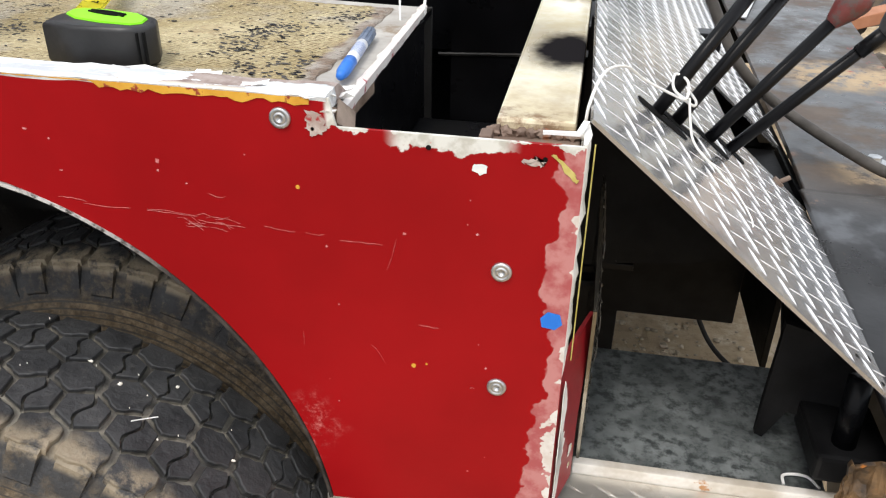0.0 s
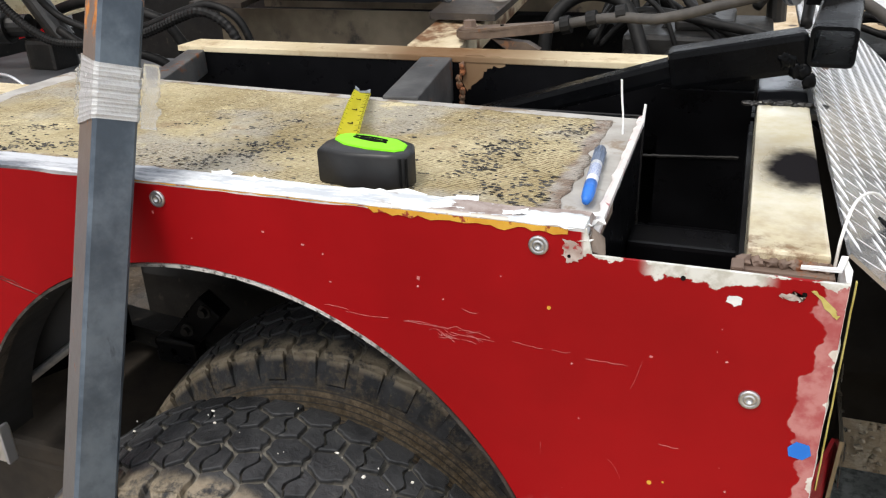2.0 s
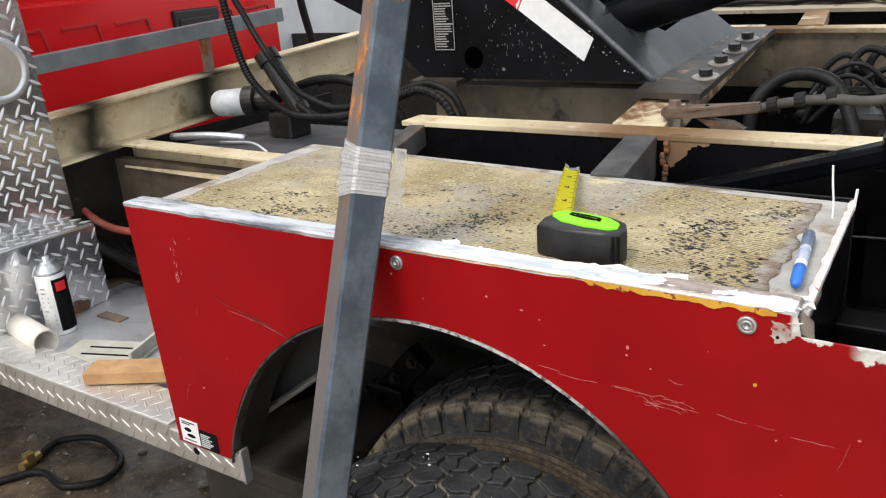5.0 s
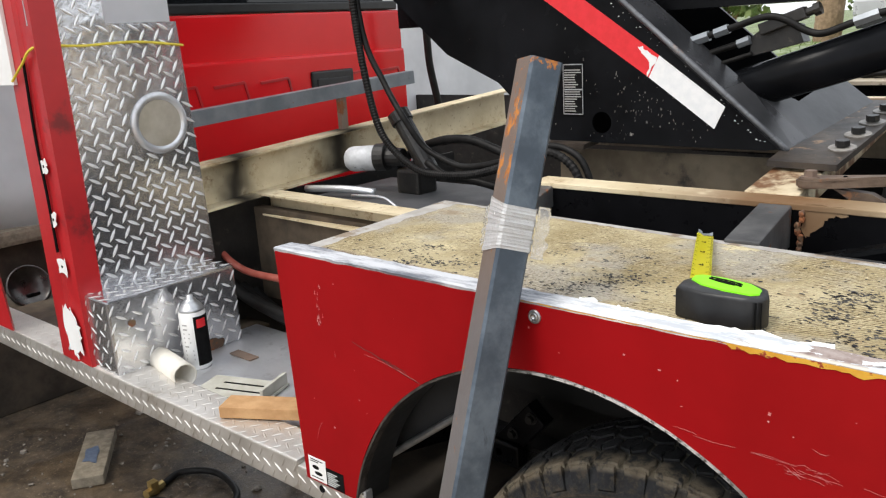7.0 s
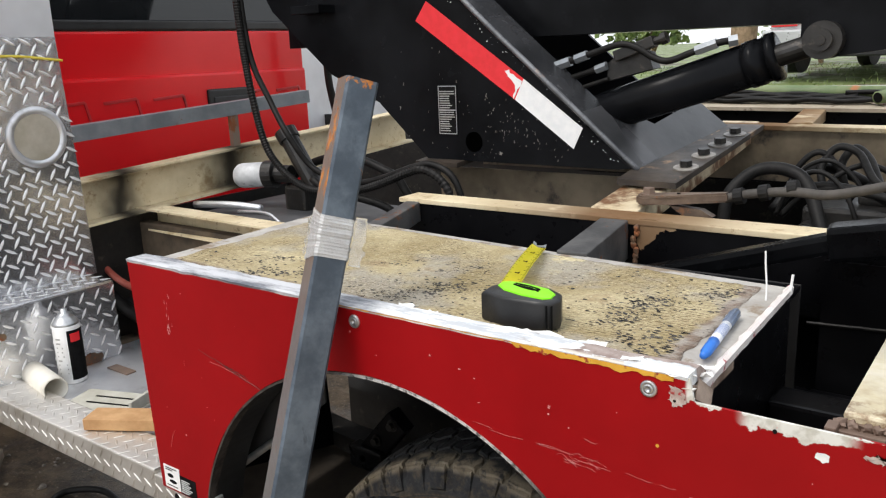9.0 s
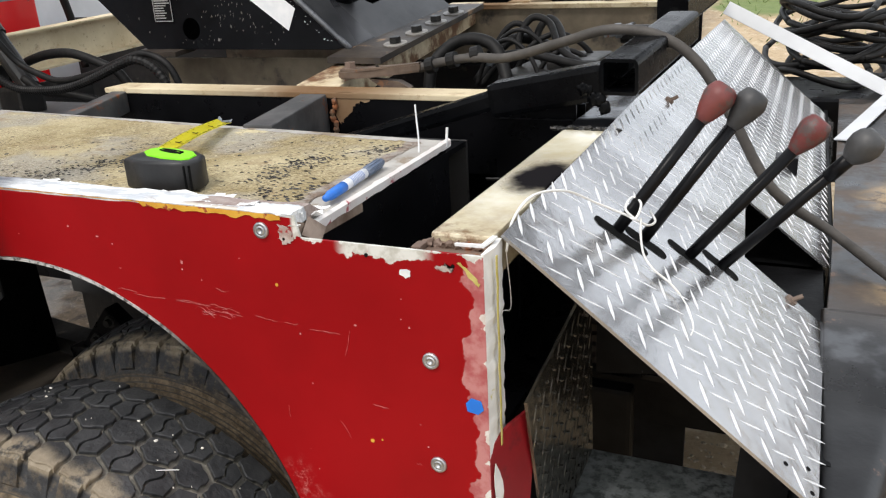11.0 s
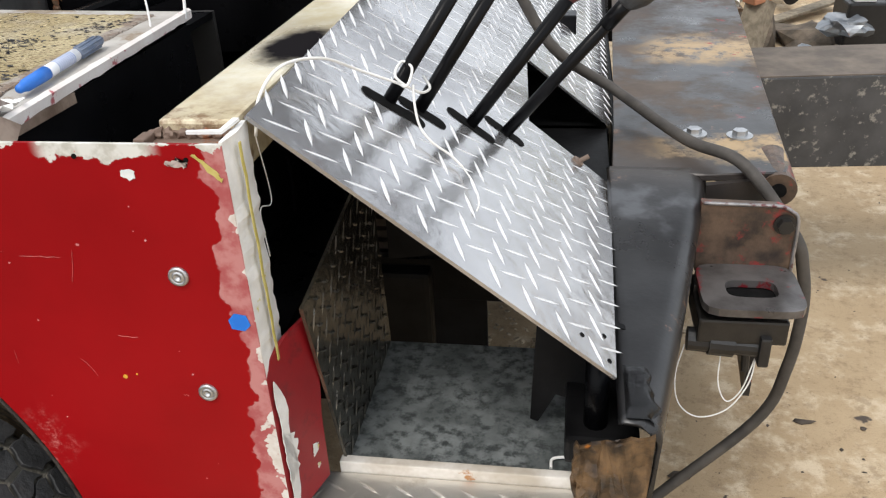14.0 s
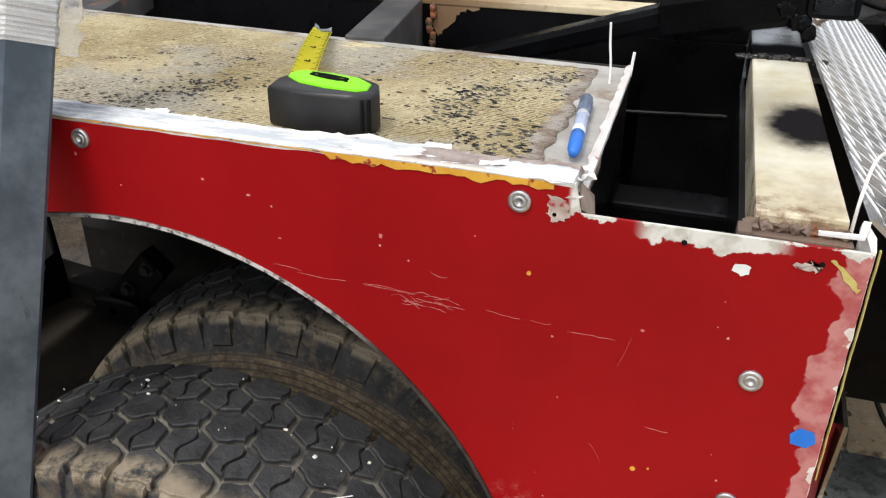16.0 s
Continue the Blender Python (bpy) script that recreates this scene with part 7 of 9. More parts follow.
hose(bm, [(0.115, 0.275, 0.965), (0.118, 0.262, 0.945), (0.124, 0.255, 0.922), (0.138, 0.25, 0.905), (0.158, 0.255, 0.887), (0.172, 0.255, 0.872)], 0.0015, 7)
hose(bm, [(0.172, 0.255, 0.872), (0.186, 0.235, 0.862), (0.196, 0.205, 0.852), (0.196, 0.185, 0.850)], 0.0010, 6)
hose(bm, [(-0.004, 0.07, 0.85), (-0.008, 0.075, 0.90), (-0.005, 0.10, 0.90), (-0.004, 0.085, 0.975)], 0.0007, 6)
tagged(part("white_wire", bm, M_whitewire, smooth=True), "white cable looped round the control levers", "wire")

# ---- step well behind the fender ----
STEP, st = root("step_well", "galvanised step well with dark diamond plate side", "step", (0.15, 0.25, 0.53))
bm = bmesh.new()
box(bm, (0.026, 0.112, 0.518), (0.335, 0.372, 0.530), 0.001)
st("floor_plate", bm, M_galv, "mottled galvanised floor")
# Darker copies of the tread plate: shade under the console is in the colour.
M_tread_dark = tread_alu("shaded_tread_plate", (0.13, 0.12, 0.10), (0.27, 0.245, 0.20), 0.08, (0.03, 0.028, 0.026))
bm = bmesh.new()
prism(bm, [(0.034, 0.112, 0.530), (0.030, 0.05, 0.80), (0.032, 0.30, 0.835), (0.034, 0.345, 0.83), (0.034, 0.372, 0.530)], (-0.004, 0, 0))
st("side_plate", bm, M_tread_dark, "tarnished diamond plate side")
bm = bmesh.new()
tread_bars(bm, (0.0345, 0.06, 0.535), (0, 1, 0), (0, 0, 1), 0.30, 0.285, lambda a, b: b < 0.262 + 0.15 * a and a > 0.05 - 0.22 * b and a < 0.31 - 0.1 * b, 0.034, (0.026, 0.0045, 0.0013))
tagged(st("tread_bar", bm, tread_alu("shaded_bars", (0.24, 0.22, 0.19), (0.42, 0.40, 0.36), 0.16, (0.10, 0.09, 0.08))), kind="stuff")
bm = bmesh.new()
box(bm, (0.026, 0.100, 0.512), (0.345, 0.113, 0.542), 0.002)
M_lipwhite = simple("white_painted_lip", (0.42, 0.37, 0.30), (0.70, 0.67, 0.62), 16.0, 0.55, 0.0, 0.3, c=(0.36, 0.17, 0.06), cscale=24.0, cut=(0.60, 0.67))
st("front_lip", bm, M_lipwhite, "white painted step lip with rust spots")
bm = bmesh.new()
hose(bm, [(0.285, 0.125, 0.532), (0.288, 0.14, 0.534), (0.315, 0.142, 0.534), (0.328, 0.125, 0.532)], 0.002, 6)
st("marker_scribble", bm, M_white)
# black bracket by the bumper end
BR, brk = root("support_bracket", "black welded bracket under the console", "bracket", (0.32, 0.2, 0.55))
bm = bmesh.new()
prism(bm, [(0.264, 0.205, 0.715), (0.258, 0.196, 0.600), (0.256, 0.190, 0.552), (0.266, 0.190, 0.548), (0.288, 0.192, 0.592), (0.365, 0.180, 0.578), (0.368, 0.200, 0.690)], (0, 0.010, 0))
brk("front_plate", bm, M_dull, "upright black plate with a hooked corner")
bm = bmesh.new()
prism(bm, [(0.264, 0.215, 0.700), (0.366, 0.210, 0.690), (0.366, 0.36, 0.690), (0.290, 0.36, 0.700)], (0, 0, -0.010))
brk("top_plate", bm, M_dull)
bm = bmesh.new()
cyl(bm, (0.335, 0.12, 0.60), (0.335, 0.13, 0.70), 0.014, 12)
brk("pin", bm, M_arm, "", True)
bm = bmesh.new()
box(bm, (0.30, 0.09, 0.575), (0.385, 0.20, 0.612), 0.006)
brk("foot", bm, M_dull)

# ---- rear bumper ----
BUMP, bp = root("rear_bumper", "heavy steel rear bumper with worn black paint", "bumper", (0.5, 1.0, 0.7))
bm = bmesh.new()
prism(bm, [(0.362, 0.60, 0.722), (0.502, 0.585, 0.722), (0.628, 0.600, 0.722), (0.640, 0.64, 0.722), (0.80, 2.55, 0.722), (0.42, 2.55, 0.722), (0.372, 0.80, 0.722)], (0, 0, -0.012))
bmesh.ops.bevel(bm, geom=[e for e in bm.edges if e.is_valid], offset=0.002, segments=1, affect="EDGES")
bp("top_plate", bm, M_bumper, "scorched and sun-bleached top plate")
edge = [(0.400, 0.043, 0.683), (0.424, 0.16, 0.6875), (0.458, 0.33, 0.697), (0.482, 0.45, 0.712), (0.505, 0.565, 0.722), (0.512, 0.61, 0.7225)]
bm = bmesh.new()
rows = []
for i in range(41):
    y = 0.043 + 0.567 * i / 40
    k = max(q for q in range(5) if edge[q][1] <= y + 1e-6)
    f = (y - edge[k][1]) / (edge[k + 1][1] - edge[k][1])
    ex, ez = (edge[k][c] + (edge[k + 1][c] - edge[k][c]) * f for c in (0, 2))
    r = 0.030
    line = [(0.360, ez), (0.370, ez)] + [(ex - r + r * math.sin(radians(a)), ez - r + r * math.cos(radians(a))) for a in range(0, 91, 10)] + [(ex - 0.004, ez - 0.10), (ex - 0.020, 0.50), (ex - 0.030, 0.36)]
    line += [(x - 0.006, z - 0.004) for x, z in line[::-1]]
    rows.append([bm.verts.new((x, y, z + 0.0008 * noise.noise(Vector((x * 14, y * 14, 2))))) for x, z in line])
for a, b in zip(rows, rows[1:]):
    for q in range(len(a)):
        w = (q + 1) % len(a)
        bm.faces.new((a[q], a[w], b[w], b[q]))
bm.faces.new(rows[0]), bm.faces.new(rows[-1])
bp("front_sheet", bm, M_bumper, "dark rounded sheet folded down into the skirt", True)
bm = bmesh.new()
prism(bm, [(0.630, 0.60, 0.716), (0.802, 2.55, 0.716), (0.802, 2.55, 0.28), (0.630, 0.60, 0.28)], (-0.012, 0, 0))
prism(bm, [(0.505, 0.566, 0.712), (0.628, 0.602, 0.712), (0.628, 0.602, 0.50), (0.505, 0.566, 0.50)], (0, 0.012, 0))
bp("skirt", bm, M_bumper, "dark bumper skirt")
bm = bmesh.new()
rnd = random.Random(21)
torn = [(0.394, 0.672)]
for i in range(9):
    torn.append((0.387 - 0.0085 * i + rnd.uniform(-0.002, 0.002), 0.668 - 0.001 * i + rnd.uniform(-0.007, 0.005)))
torn += [(0.311, 0.66), (0.308, 0.635), (0.316, 0.60), (0.318, 0.585), (0.312, 0.56), (0.33, 0.545), (0.336, 0.50), (0.340, 0.36), (0.372, 0.36)]
prism(bm, [(x, 0.036, z) for x, z in torn], (0, 0.006, 0))
bmesh.ops.triangulate(bm, faces=bm.faces[:], ngon_method="EAR_CLIP")
for _ in range(3):
    bmesh.ops.subdivide_edges(bm, edges=[e for e in bm.edges if e.calc_length() > 0.010], cuts=1, use_grid_fill=False)
    bmesh.ops.triangulate(bm, faces=[f for f in bm.faces if len(f.verts) > 3])
for v in bm.verts:
    p = v.co
    v.co.y += 0.009 * noise.noise(Vector((p.x * 38, 1.0, p.z * 30))) + 0.004 * noise.noise(Vector((p.x * 110, 3.0, p.z * 100))) - 0.003
    v.co.x += 0.004 * noise.noise(Vector((p.x * 70, 8.0, p.z * 70)))
M_torn = simple("torn_rust", (0.014, 0.009, 0.006), (0.16, 0.095, 0.045), 34.0, 0.42, 0.1, 1.0, 60.0, c=(0.34, 0.12, 0.02), cscale=26.0, cut=(0.62, 0.69))
bp("torn_end", bm, M_torn, "torn rusty end of the bumper")
bm = bmesh.new()
grid_ = []
for i in range(26):
    row = []
    for j in range(16):
        u, v = i / 25, j / 15
        rim = min(u, 1 - u, v, 1 - v) * 6
        w = noise.noise(Vector((u * 9 + v * 3, v * 3, 4))) + 0.6 * noise.noise(Vector((u * 17, v * 11, 9)))
        wide = 0.85 + 0.3 * noise.noise(Vector((u * 5, 1, 7)))
        row.append(bm.verts.new((0.3615 + 0.040 * v * wide, 0.046 + 0.085 * u, 0.6865 + 0.003 * u - 0.010 * max(0.0, v - 0.7) / 0.3 + min(1.0, rim) * (0.0022 + 0.0035 * abs(w)))))
    grid_.append(row)
for a, b in zip(grid_, grid_[1:]):
    for j in range(15):
        bm.faces.new((a[j], a[j + 1], b[j + 1], b[j]))
bmesh.ops.solidify(bm, geom=bm.faces[:], thickness=0.002)
bp("tar_patch", bm, simple("wet_tar", (0.004, 0.004, 0.0045), (0.014, 0.014, 0.015), 60.0, 0.12, 0.0, 1.0, 70.0, spec=0.7), "glossy black tar patch", True)
for x, y in ((0.507, 0.757), (0.582, 0.750)):
    bm = bmesh.new()
    cyl(bm, (x, y, 0.721), (x, y, 0.7245), 0.022, 24)
    w = bp("washer", bm, M_zinc, "bright zinc washer")
    bm = bmesh.new()
    cyl(bm, (x, y, 0.7245), (x, y, 0.7335), 0.013, 6, 0.0125)
    part("hex_bolt", bm, M_zinc, w)
for x, y in ((0.60, 2.30), (0.67, 2.28)):
    bm = bmesh.new()
    bolt_head(bm, (x, y, 0.722), (0, 0, 1), 0.013, 0.012, 0.024)
    bp("washer", bm, M_zinc, "bright zinc washer and bolt")
bm = bmesh.new()
cyl(bm, (0.618, 0.592, 0.694), (0.625, 0.70, 0.700), 0.028, 20)
M_lug = simple("red_flaked_iron", (0.028, 0.022, 0.019), (0.135, 0.090, 0.062), 22.0, 0.42, 0.3, 0.5, c=(0.22, 0.035, 0.032), cscale=24.0, cut=(0.54, 0.64))
bp("pin_lug", bm, M_lug, "red-flaked pin lug")
bm = bmesh.new()
cyl(bm, (0.6178, 0.590, 0.694), (0.6185, 0.5935, 0.694), 0.012, 16)
bp("lug_bore", bm, M_ink)

# tow bracket
TOW, tw = root("tow_bracket", "thick steel tow bracket with an oblong slot", "bracket", (0.56, 0.46, 0.62))
bm = bmesh.new()
ring = [(0.490, 0.715), (0.600, 0.712), (0.618, 0.704), (0.628, 0.69), (0.630, 0.60), (0.490, 0.60)]
prism(bm, [(x, 0.500, z) for x, z in ring], (0, 0.014, 0))
tw("back_plate", bm, M_lug, "red-flaked upright plate")
bm = bmesh.new()
hose(bm, [(0.492, 0.4985, 0.7145), (0.56, 0.4985, 0.7130), (0.600, 0.4985, 0.7115), (0.618, 0.4985, 0.7035), (0.628, 0.4985, 0.690), (0.6295, 0.4985, 0.640), (0.630, 0.4985, 0.604)], 0.0028, 8, 6)
tw("worn_edge", bm, simple("bright_worn_edge", (0.16, 0.155, 0.155), (0.34, 0.33, 0.33), 30.0, 0.35, 0.6, 0.3, c=(0.10, 0.03, 0.03), cscale=20.0, cut=(0.55, 0.62)), "bright worn edge", True)
bm = bmesh.new()
outer_, inner_ = [], []
for i in range(40):
    a = 2 * math.pi * i / 40
    ca, sa = math.cos(a), math.sin(a)
    k = 1 / max(abs(ca) ** 6 + abs(sa) ** 6, 1e-9) ** (1 / 6)
    outer_.append((0.559 + 0.071 * ca * k, 0.436 + 0.064 * sa * k))
    k = 1 / max(abs(ca) ** 4 + abs(sa) ** 4, 1e-9) ** (1 / 4)
    inner_.append((0.561 + 0.036 * ca * k, 0.430 + 0.023 * sa * k))
rings = [[bm.verts.new((x, y, z)) for x, y in ring] for ring, z in ((outer_, 0.600), (outer_, 0.612), (inner_, 0.612), (inner_, 0.600))]
for p, q in zip(rings, rings[1:] + rings[:1]):
    for i in range(40):
        j = (i + 1) % 40
        bm.faces.new((p[i], p[j], q[j], q[i]))
tw("shelf", bm, simple("bright_red_edge", (0.055, 0.050, 0.048), (0.15, 0.142, 0.140), 14.0, 0.32, 0.5, 0.3, c=(0.24, 0.02, 0.028), cscale=19.0, cut=(0.56, 0.64)), "polished shelf with red paint left on it")
bm = bmesh.new()
bolt_head(bm, (0.610, 0.499, 0.683), (0, -1, 0), 0.012, 0.01, 0.016)
tw("stud", bm, M_greasy)
bm = bmesh.new()
box(bm, (0.485, 0.385, 0.545), (0.61, 0.49, 0.585), 0.004)
box(bm, (0.485, 0.456, 0.585), (0.61, 0.49, 0.599), 0.003)
tw("under_block", bm, M_greasy)
# Added black sheet standing in for the shade below the slot.
bm = bmesh.new()
box(bm, (0.522, 0.403, 0.591), (0.600, 0.457, 0.598))
tw("slot_floor", bm, M_ink)
PLUG, pl = root("trailer_plug", "black trailer wiring plug under the tow bracket", "plug", (0.53, 0.40, 0.54))
bm = bmesh.new()
cyl(bm, (0.475, 0.405, 0.538), (0.575, 0.400, 0.535), 0.018, 16)
cyl(bm, (0.505, 0.403, 0.538), (0.540, 0.402, 0.536), 0.022, 16)
box(bm, (0.572, 0.375, 0.512), (0.588, 0.425, 0.562), 0.004)
cyl(bm, (0.560, 0.40, 0.52), (0.562, 0.398, 0.49), 0.006, 8)
pl("plug_body", bm, M_blackplastic)
bm = bmesh.new()
hose(bm, [(0.472, 0.40, 0.53), (0.462, 0.39, 0.48), (0.470, 0.38, 0.435), (0.500, 0.375, 0.415), (0.540, 0.378, 0.430), (0.568, 0.39, 0.47), (0.575, 0.398, 0.515)], 0.0011, 6)
hose(bm, [(0.525, 0.40, 0.52), (0.525, 0.39, 0.47), (0.540, 0.385, 0.44), (0.560, 0.39, 0.46), (0.574, 0.40, 0.51)], 0.0011, 6)
pl("plug_wire", bm, M_whitewire, "loops of pale wire")

# ---- running board ----
SILL, si = root("running_board", "worn diamond plate running board along the truck", "running board", (-2.2, 0.05, 0.55))
bm = bmesh.new()
box(bm, (-3.4, 0.004, 0.515), (-1.336, 0.100, 0.585), 0.004)
box(bm, (-1.336, 0.004, 0.515), (-1.140, 0.026, 0.575), 0.003)
si("board", bm, M_tread_old, "dull diamond plate board")
bm = bmesh.new()
tread_bars(bm, (-3.4, 0.0035, 0.524), (1, 0, 0), (0, 0, 1), 2.255, 0.052, None, 0.038, (0.030, 0.0052, 0.0015))
tread_bars(bm, (-3.4, 0.008, 0.5855), (1, 0, 0), (0, 1, 0), 2.05, 0.088, None, 0.038, (0.030, 0.0052, 0.0009))
tagged(si("tread_bar", bm, M_tread_old), kind="stuff")
bm = bmesh.new()
cyl(bm, (-1.263, 0.003, 0.546), (-1.263, 0.0045, 0.546), 0.008, 16)
si("drill_hole", bm, M_ink)
bm = bmesh.new()
box(bm, (-2.14, 0.100, 0.548), (-1.335, 0.50, 0.562), 0.001)
si("inner_floor", bm, M_alu, "scuffed plain aluminium floor")
bm = bmesh.new()
box(bm, (-1.1405, 0.002, 0.514), (-1.134, 0.020, 0.585), 0.002)
si("end_cap", bm, M_alu, "bare grey end cap")
REARSILL, rs = root("rear_sill", "diamond plate sill under the fender", "sill", (0.0, 0.05, 0.5))
bm = bmesh.new()
box(bm, (-0.265, 0.006, 0.455), (-0.002, 0.10, 0.525), 0.004)
box(bm, (-0.002, 0.004, 0.455), (0.345, 0.099, 0.527), 0.004)
rs("sill_plate", bm, M_tread_old, "worn sill plate")
bm = bmesh.new()
tread_bars(bm, (-0.262, 0.0055, 0.464), (1, 0, 0), (0, 0, 1), 0.60, 0.054, None, 0.038, (0.030, 0.0052, 0.0013))
tread_bars(bm, (0.0, 0.006, 0.5275), (1, 0, 0), (0, 1, 0), 0.345, 0.09, None, 0.042, (0.034, 0.0055, 0.0009))
tagged(rs("tread_bar", bm, M_tread_old), kind="stuff")

# ---- front step and bulkhead ----
# Lighter copy of the tread plate: stronger reflections are put into its colour.
M_tread_wall = tread_alu("brightened_tread_plate", (0.52, 0.52, 0.54), (0.80, 0.80, 0.81), 0.08, (0.32, 0.32, 0.34))
BULK, bk = root("front_bulkhead", "upright diamond plate bulkhead with a round lamp port", "bulkhead", (-2.2, 0.2, 0.8))
bm = bmesh.new()
prism(bm, [(-2.2, y, z) for y, z in ((0.03, 0.785), (0.425, 0.785), (0.402, 1.475), (0.03, 1.475))], (-0.006, 0, 0))
prism(bm, [(-2.2, y, z) for y, z in ((0.0, 1.475), (0.195, 1.475), (0.19, 1.95), (0.0, 1.95))], (-0.006, 0, 0))
bk("plate", bm, M_tread_wall, "bright diamond plate")
bm = bmesh.new()
tread_bars(bm, (-2.199, 0.03, 0.79), (0, 1, 0), (0, 0, 1), 0.39, 1.1, lambda a, b: (a - 0.275) ** 2 + (b - 0.415) ** 2 > 0.092 ** 2 and (b < 0.68 or a < 0.15) and a < 0.385 - 0.03 * b, 0.043, (0.040, 0.0080, 0.0022))
tagged(bk("tread_bar", bm, M_bar), kind="stuff")
bm = bmesh.new()
m = Matrix.Translation((-2.199, 0.308, 1.205)) @ Matrix.Rotation(radians(90), 4, "Y")
lathe(bm, m, [(0.064, 0.001), (0.066, 0.006), (0.076, 0.007), (0.084, 0.004), (0.085, 0.0)], 36)
port = bk("port_ring", bm, M_alu, "polished port ring", True)
bm = bmesh.new()
lathe(bm, m, [(0.0, 0.003), (0.064, 0.002)], 36)
bk("port_cover", bm, simple("hazy_cover", (0.42, 0.38, 0.30), (0.56, 0.52, 0.44), 14.0, 0.4, 0.5, 0.1), "dull beige port cover")
bm = bmesh.new()
box(bm, (-2.50, 0.10, 1.38), (-2.49, 0.56, 2.0))
bk("rear_sheet", bm, M_sheet, "grey sheet behind the cut-out")
STEPBOX, sb = root("step_box", "diamond plate step box on the running board", "step", (-2.13, 0.2, 0.56))
bm = bmesh.new()
box(bm, (-2.2, 0.012, 0.562), (-2.07, 0.398, 0.788), 0.006)
sb("box_shell", bm, M_tread_wall, "bright diamond plate shell")
bm = bmesh.new()
tread_bars(bm, (-2.0695, 0.015, 0.57), (0, 1, 0), (0, 0, 1), 0.38, 0.215, None, 0.046, (0.036, 0.0068, 0.0016))
tread_bars(bm, (-2.195, 0.0115, 0.572), (1, 0, 0), (0, 0, 1), 0.118, 0.20, None, 0.046, (0.030, 0.0062, 0.0014))
tread_bars(bm, (-2.195, 0.015, 0.7885), (1, 0, 0), (0, 1, 0), 0.12, 0.38, None, 0.046, (0.036, 0.0068, 0.0014))
tagged(sb("tread_bar", bm, M_bar), kind="stuff")
bm = bmesh.new()
blob(bm, (-2.067, 0.30, 0.575), (0.002, 0.035, 0.02), 0.6, 2, 2)
cyl(bm, (-2.068, 0.07, 0.715), (-2.066, 0.07, 0.715), 0.010, 10)
for one in split(bm):
    sb("soot_mark", one, M_rust_heavy, "brown scorch mark")

PILLAR, pi_ = root("red_pillar", "red steel corner pillar with white filler spots", "pillar", (-2.27, 0.04, 0.58))
bm = bmesh.new()
prism(bm, [(-2.36, 0.0, 0.585), (-2.275, -0.004, 0.585), (-2.265, 0.004, 0.585), (-2.192, 0.0, 0.585), (-2.185, 0.06, 0.585), (-2.36, 0.08, 0.585)], (0.02, 0, 1.5))
pi_("post", bm, M_redpost)
for x, z, r, sd in ((-2.246, 1.13, 0.017, 1), (-2.247, 0.99, 0.017, 2), (-2.247, 0.862, 0.022, 3)):
    bm = bmesh.new()
    ragged(bm, [(x - r, z - r), (x - r, z + r), (x + r, z + r), (x + r, z - r)], -0.0045, 0.006, sd, 0.001, 4)
    s = pi_("filler_spot", bm, M_white, "white filler spot")
    bm = bmesh.new()
    cyl(bm, (x, -0.0065, z), (x, -0.005, z), 0.004, 10)
    part("screw_hole", bm, M_ink, s)
bm = bmesh.new()
ragged(bm, [(-2.30, 0.62), (-2.29, 0.74), (-2.25, 0.75), (-2.21, 0.70), (-2.22, 0.63), (-2.26, 0.60)], -0.0045, 0.012, 7, 0.001, 6)
pi_("filler_patch", bm, M_white, "large white filler patch")
bm = bmesh.new()
hose(bm, [(-2.262, -0.004, 0.9), (-2.258, -0.005, 1.05), (-2.264, -0.005, 1.2), (-2.25, -0.005, 1.4)], 0.004, 6)
pi_("seam", bm, M_ink, "dark scraped seam")
bm = bmesh.new()
box(bm, (-2.43, -0.012, 1.335), (-2.315, -0.002, 2.1), 0.001)
tagged(part("white_board", bm, M_white), "white board clamped to the red pillar", "board")
bm = bmesh.new()
hose(bm, [(-2.31, -0.016, 1.345), (-2.25, -0.01, 1.385), (-2.19, 0.005, 1.425), (-2.185, 0.12, 1.422), (-2.19, 0.27, 1.425), (-2.193, 0.41, 1.41)], 0.0035, 6)
tagged(part("yellow_string", bm, M_yellow), "yellow string stretched across the bulkhead", "string")
PILLAR2, p2 = root("red_pillar", "red cab pillar foot with a white filler patch", "pillar", (-2.80, 0.04, 0.585))
bm = bmesh.new()
prism(bm, [(-2.98, 0.0, 0.586), (-2.70, 0.0, 0.586), (-2.72, 0.012, 0.586), (-2.98, 0.07, 0.586)], (-0.16, 0, 0.9))
p2("post", bm, M_redpost)
bm = bmesh.new()
ragged(bm, [(-2.85, 0.63), (-2.86, 0.70), (-2.80, 0.71), (-2.79, 0.64)], -0.0005, 0.005, 9, 0.001, 5)
p2("filler_patch", bm, M_white, "white filler patch")
LAMP, lp = root("headlamp", "round dusty chrome lamp shell behind the running board", "lamp", (-3.1, 0.22, 0.55))
bm = bmesh.new()
lathe(bm, Matrix.Translation((-3.12, 0.22, 0.60)) @ Matrix.Rotation(radians(70), 4, "Y"), [(0, -0.05), (0.04, -0.045), (0.066, -0.025), (0.075, 0.0), (0.078, 0.02), (0.072, 0.026), (0.07, 0.02), (0, 0.012)], 28)
lp("lamp_shell", bm, simple("dusty_chrome", (0.05, 0.048, 0.046), (0.12, 0.115, 0.11), 12.0, 0.3, 0.8, 0.1), "", True)
bm = bmesh.new()
box(bm, (-3.15, 0.20, 0.548), (-3.09, 0.25, 0.58), 0.004)
lp("mount", bm, M_black)
bm = bmesh.new()
box(bm, (-3.30, 0.10, 0.42), (-2.14, 0.55, 0.548), 0.006)
tagged(part("floor_frame", bm, M_dirt), "dirt-caked floor frame behind the running board", "frame")

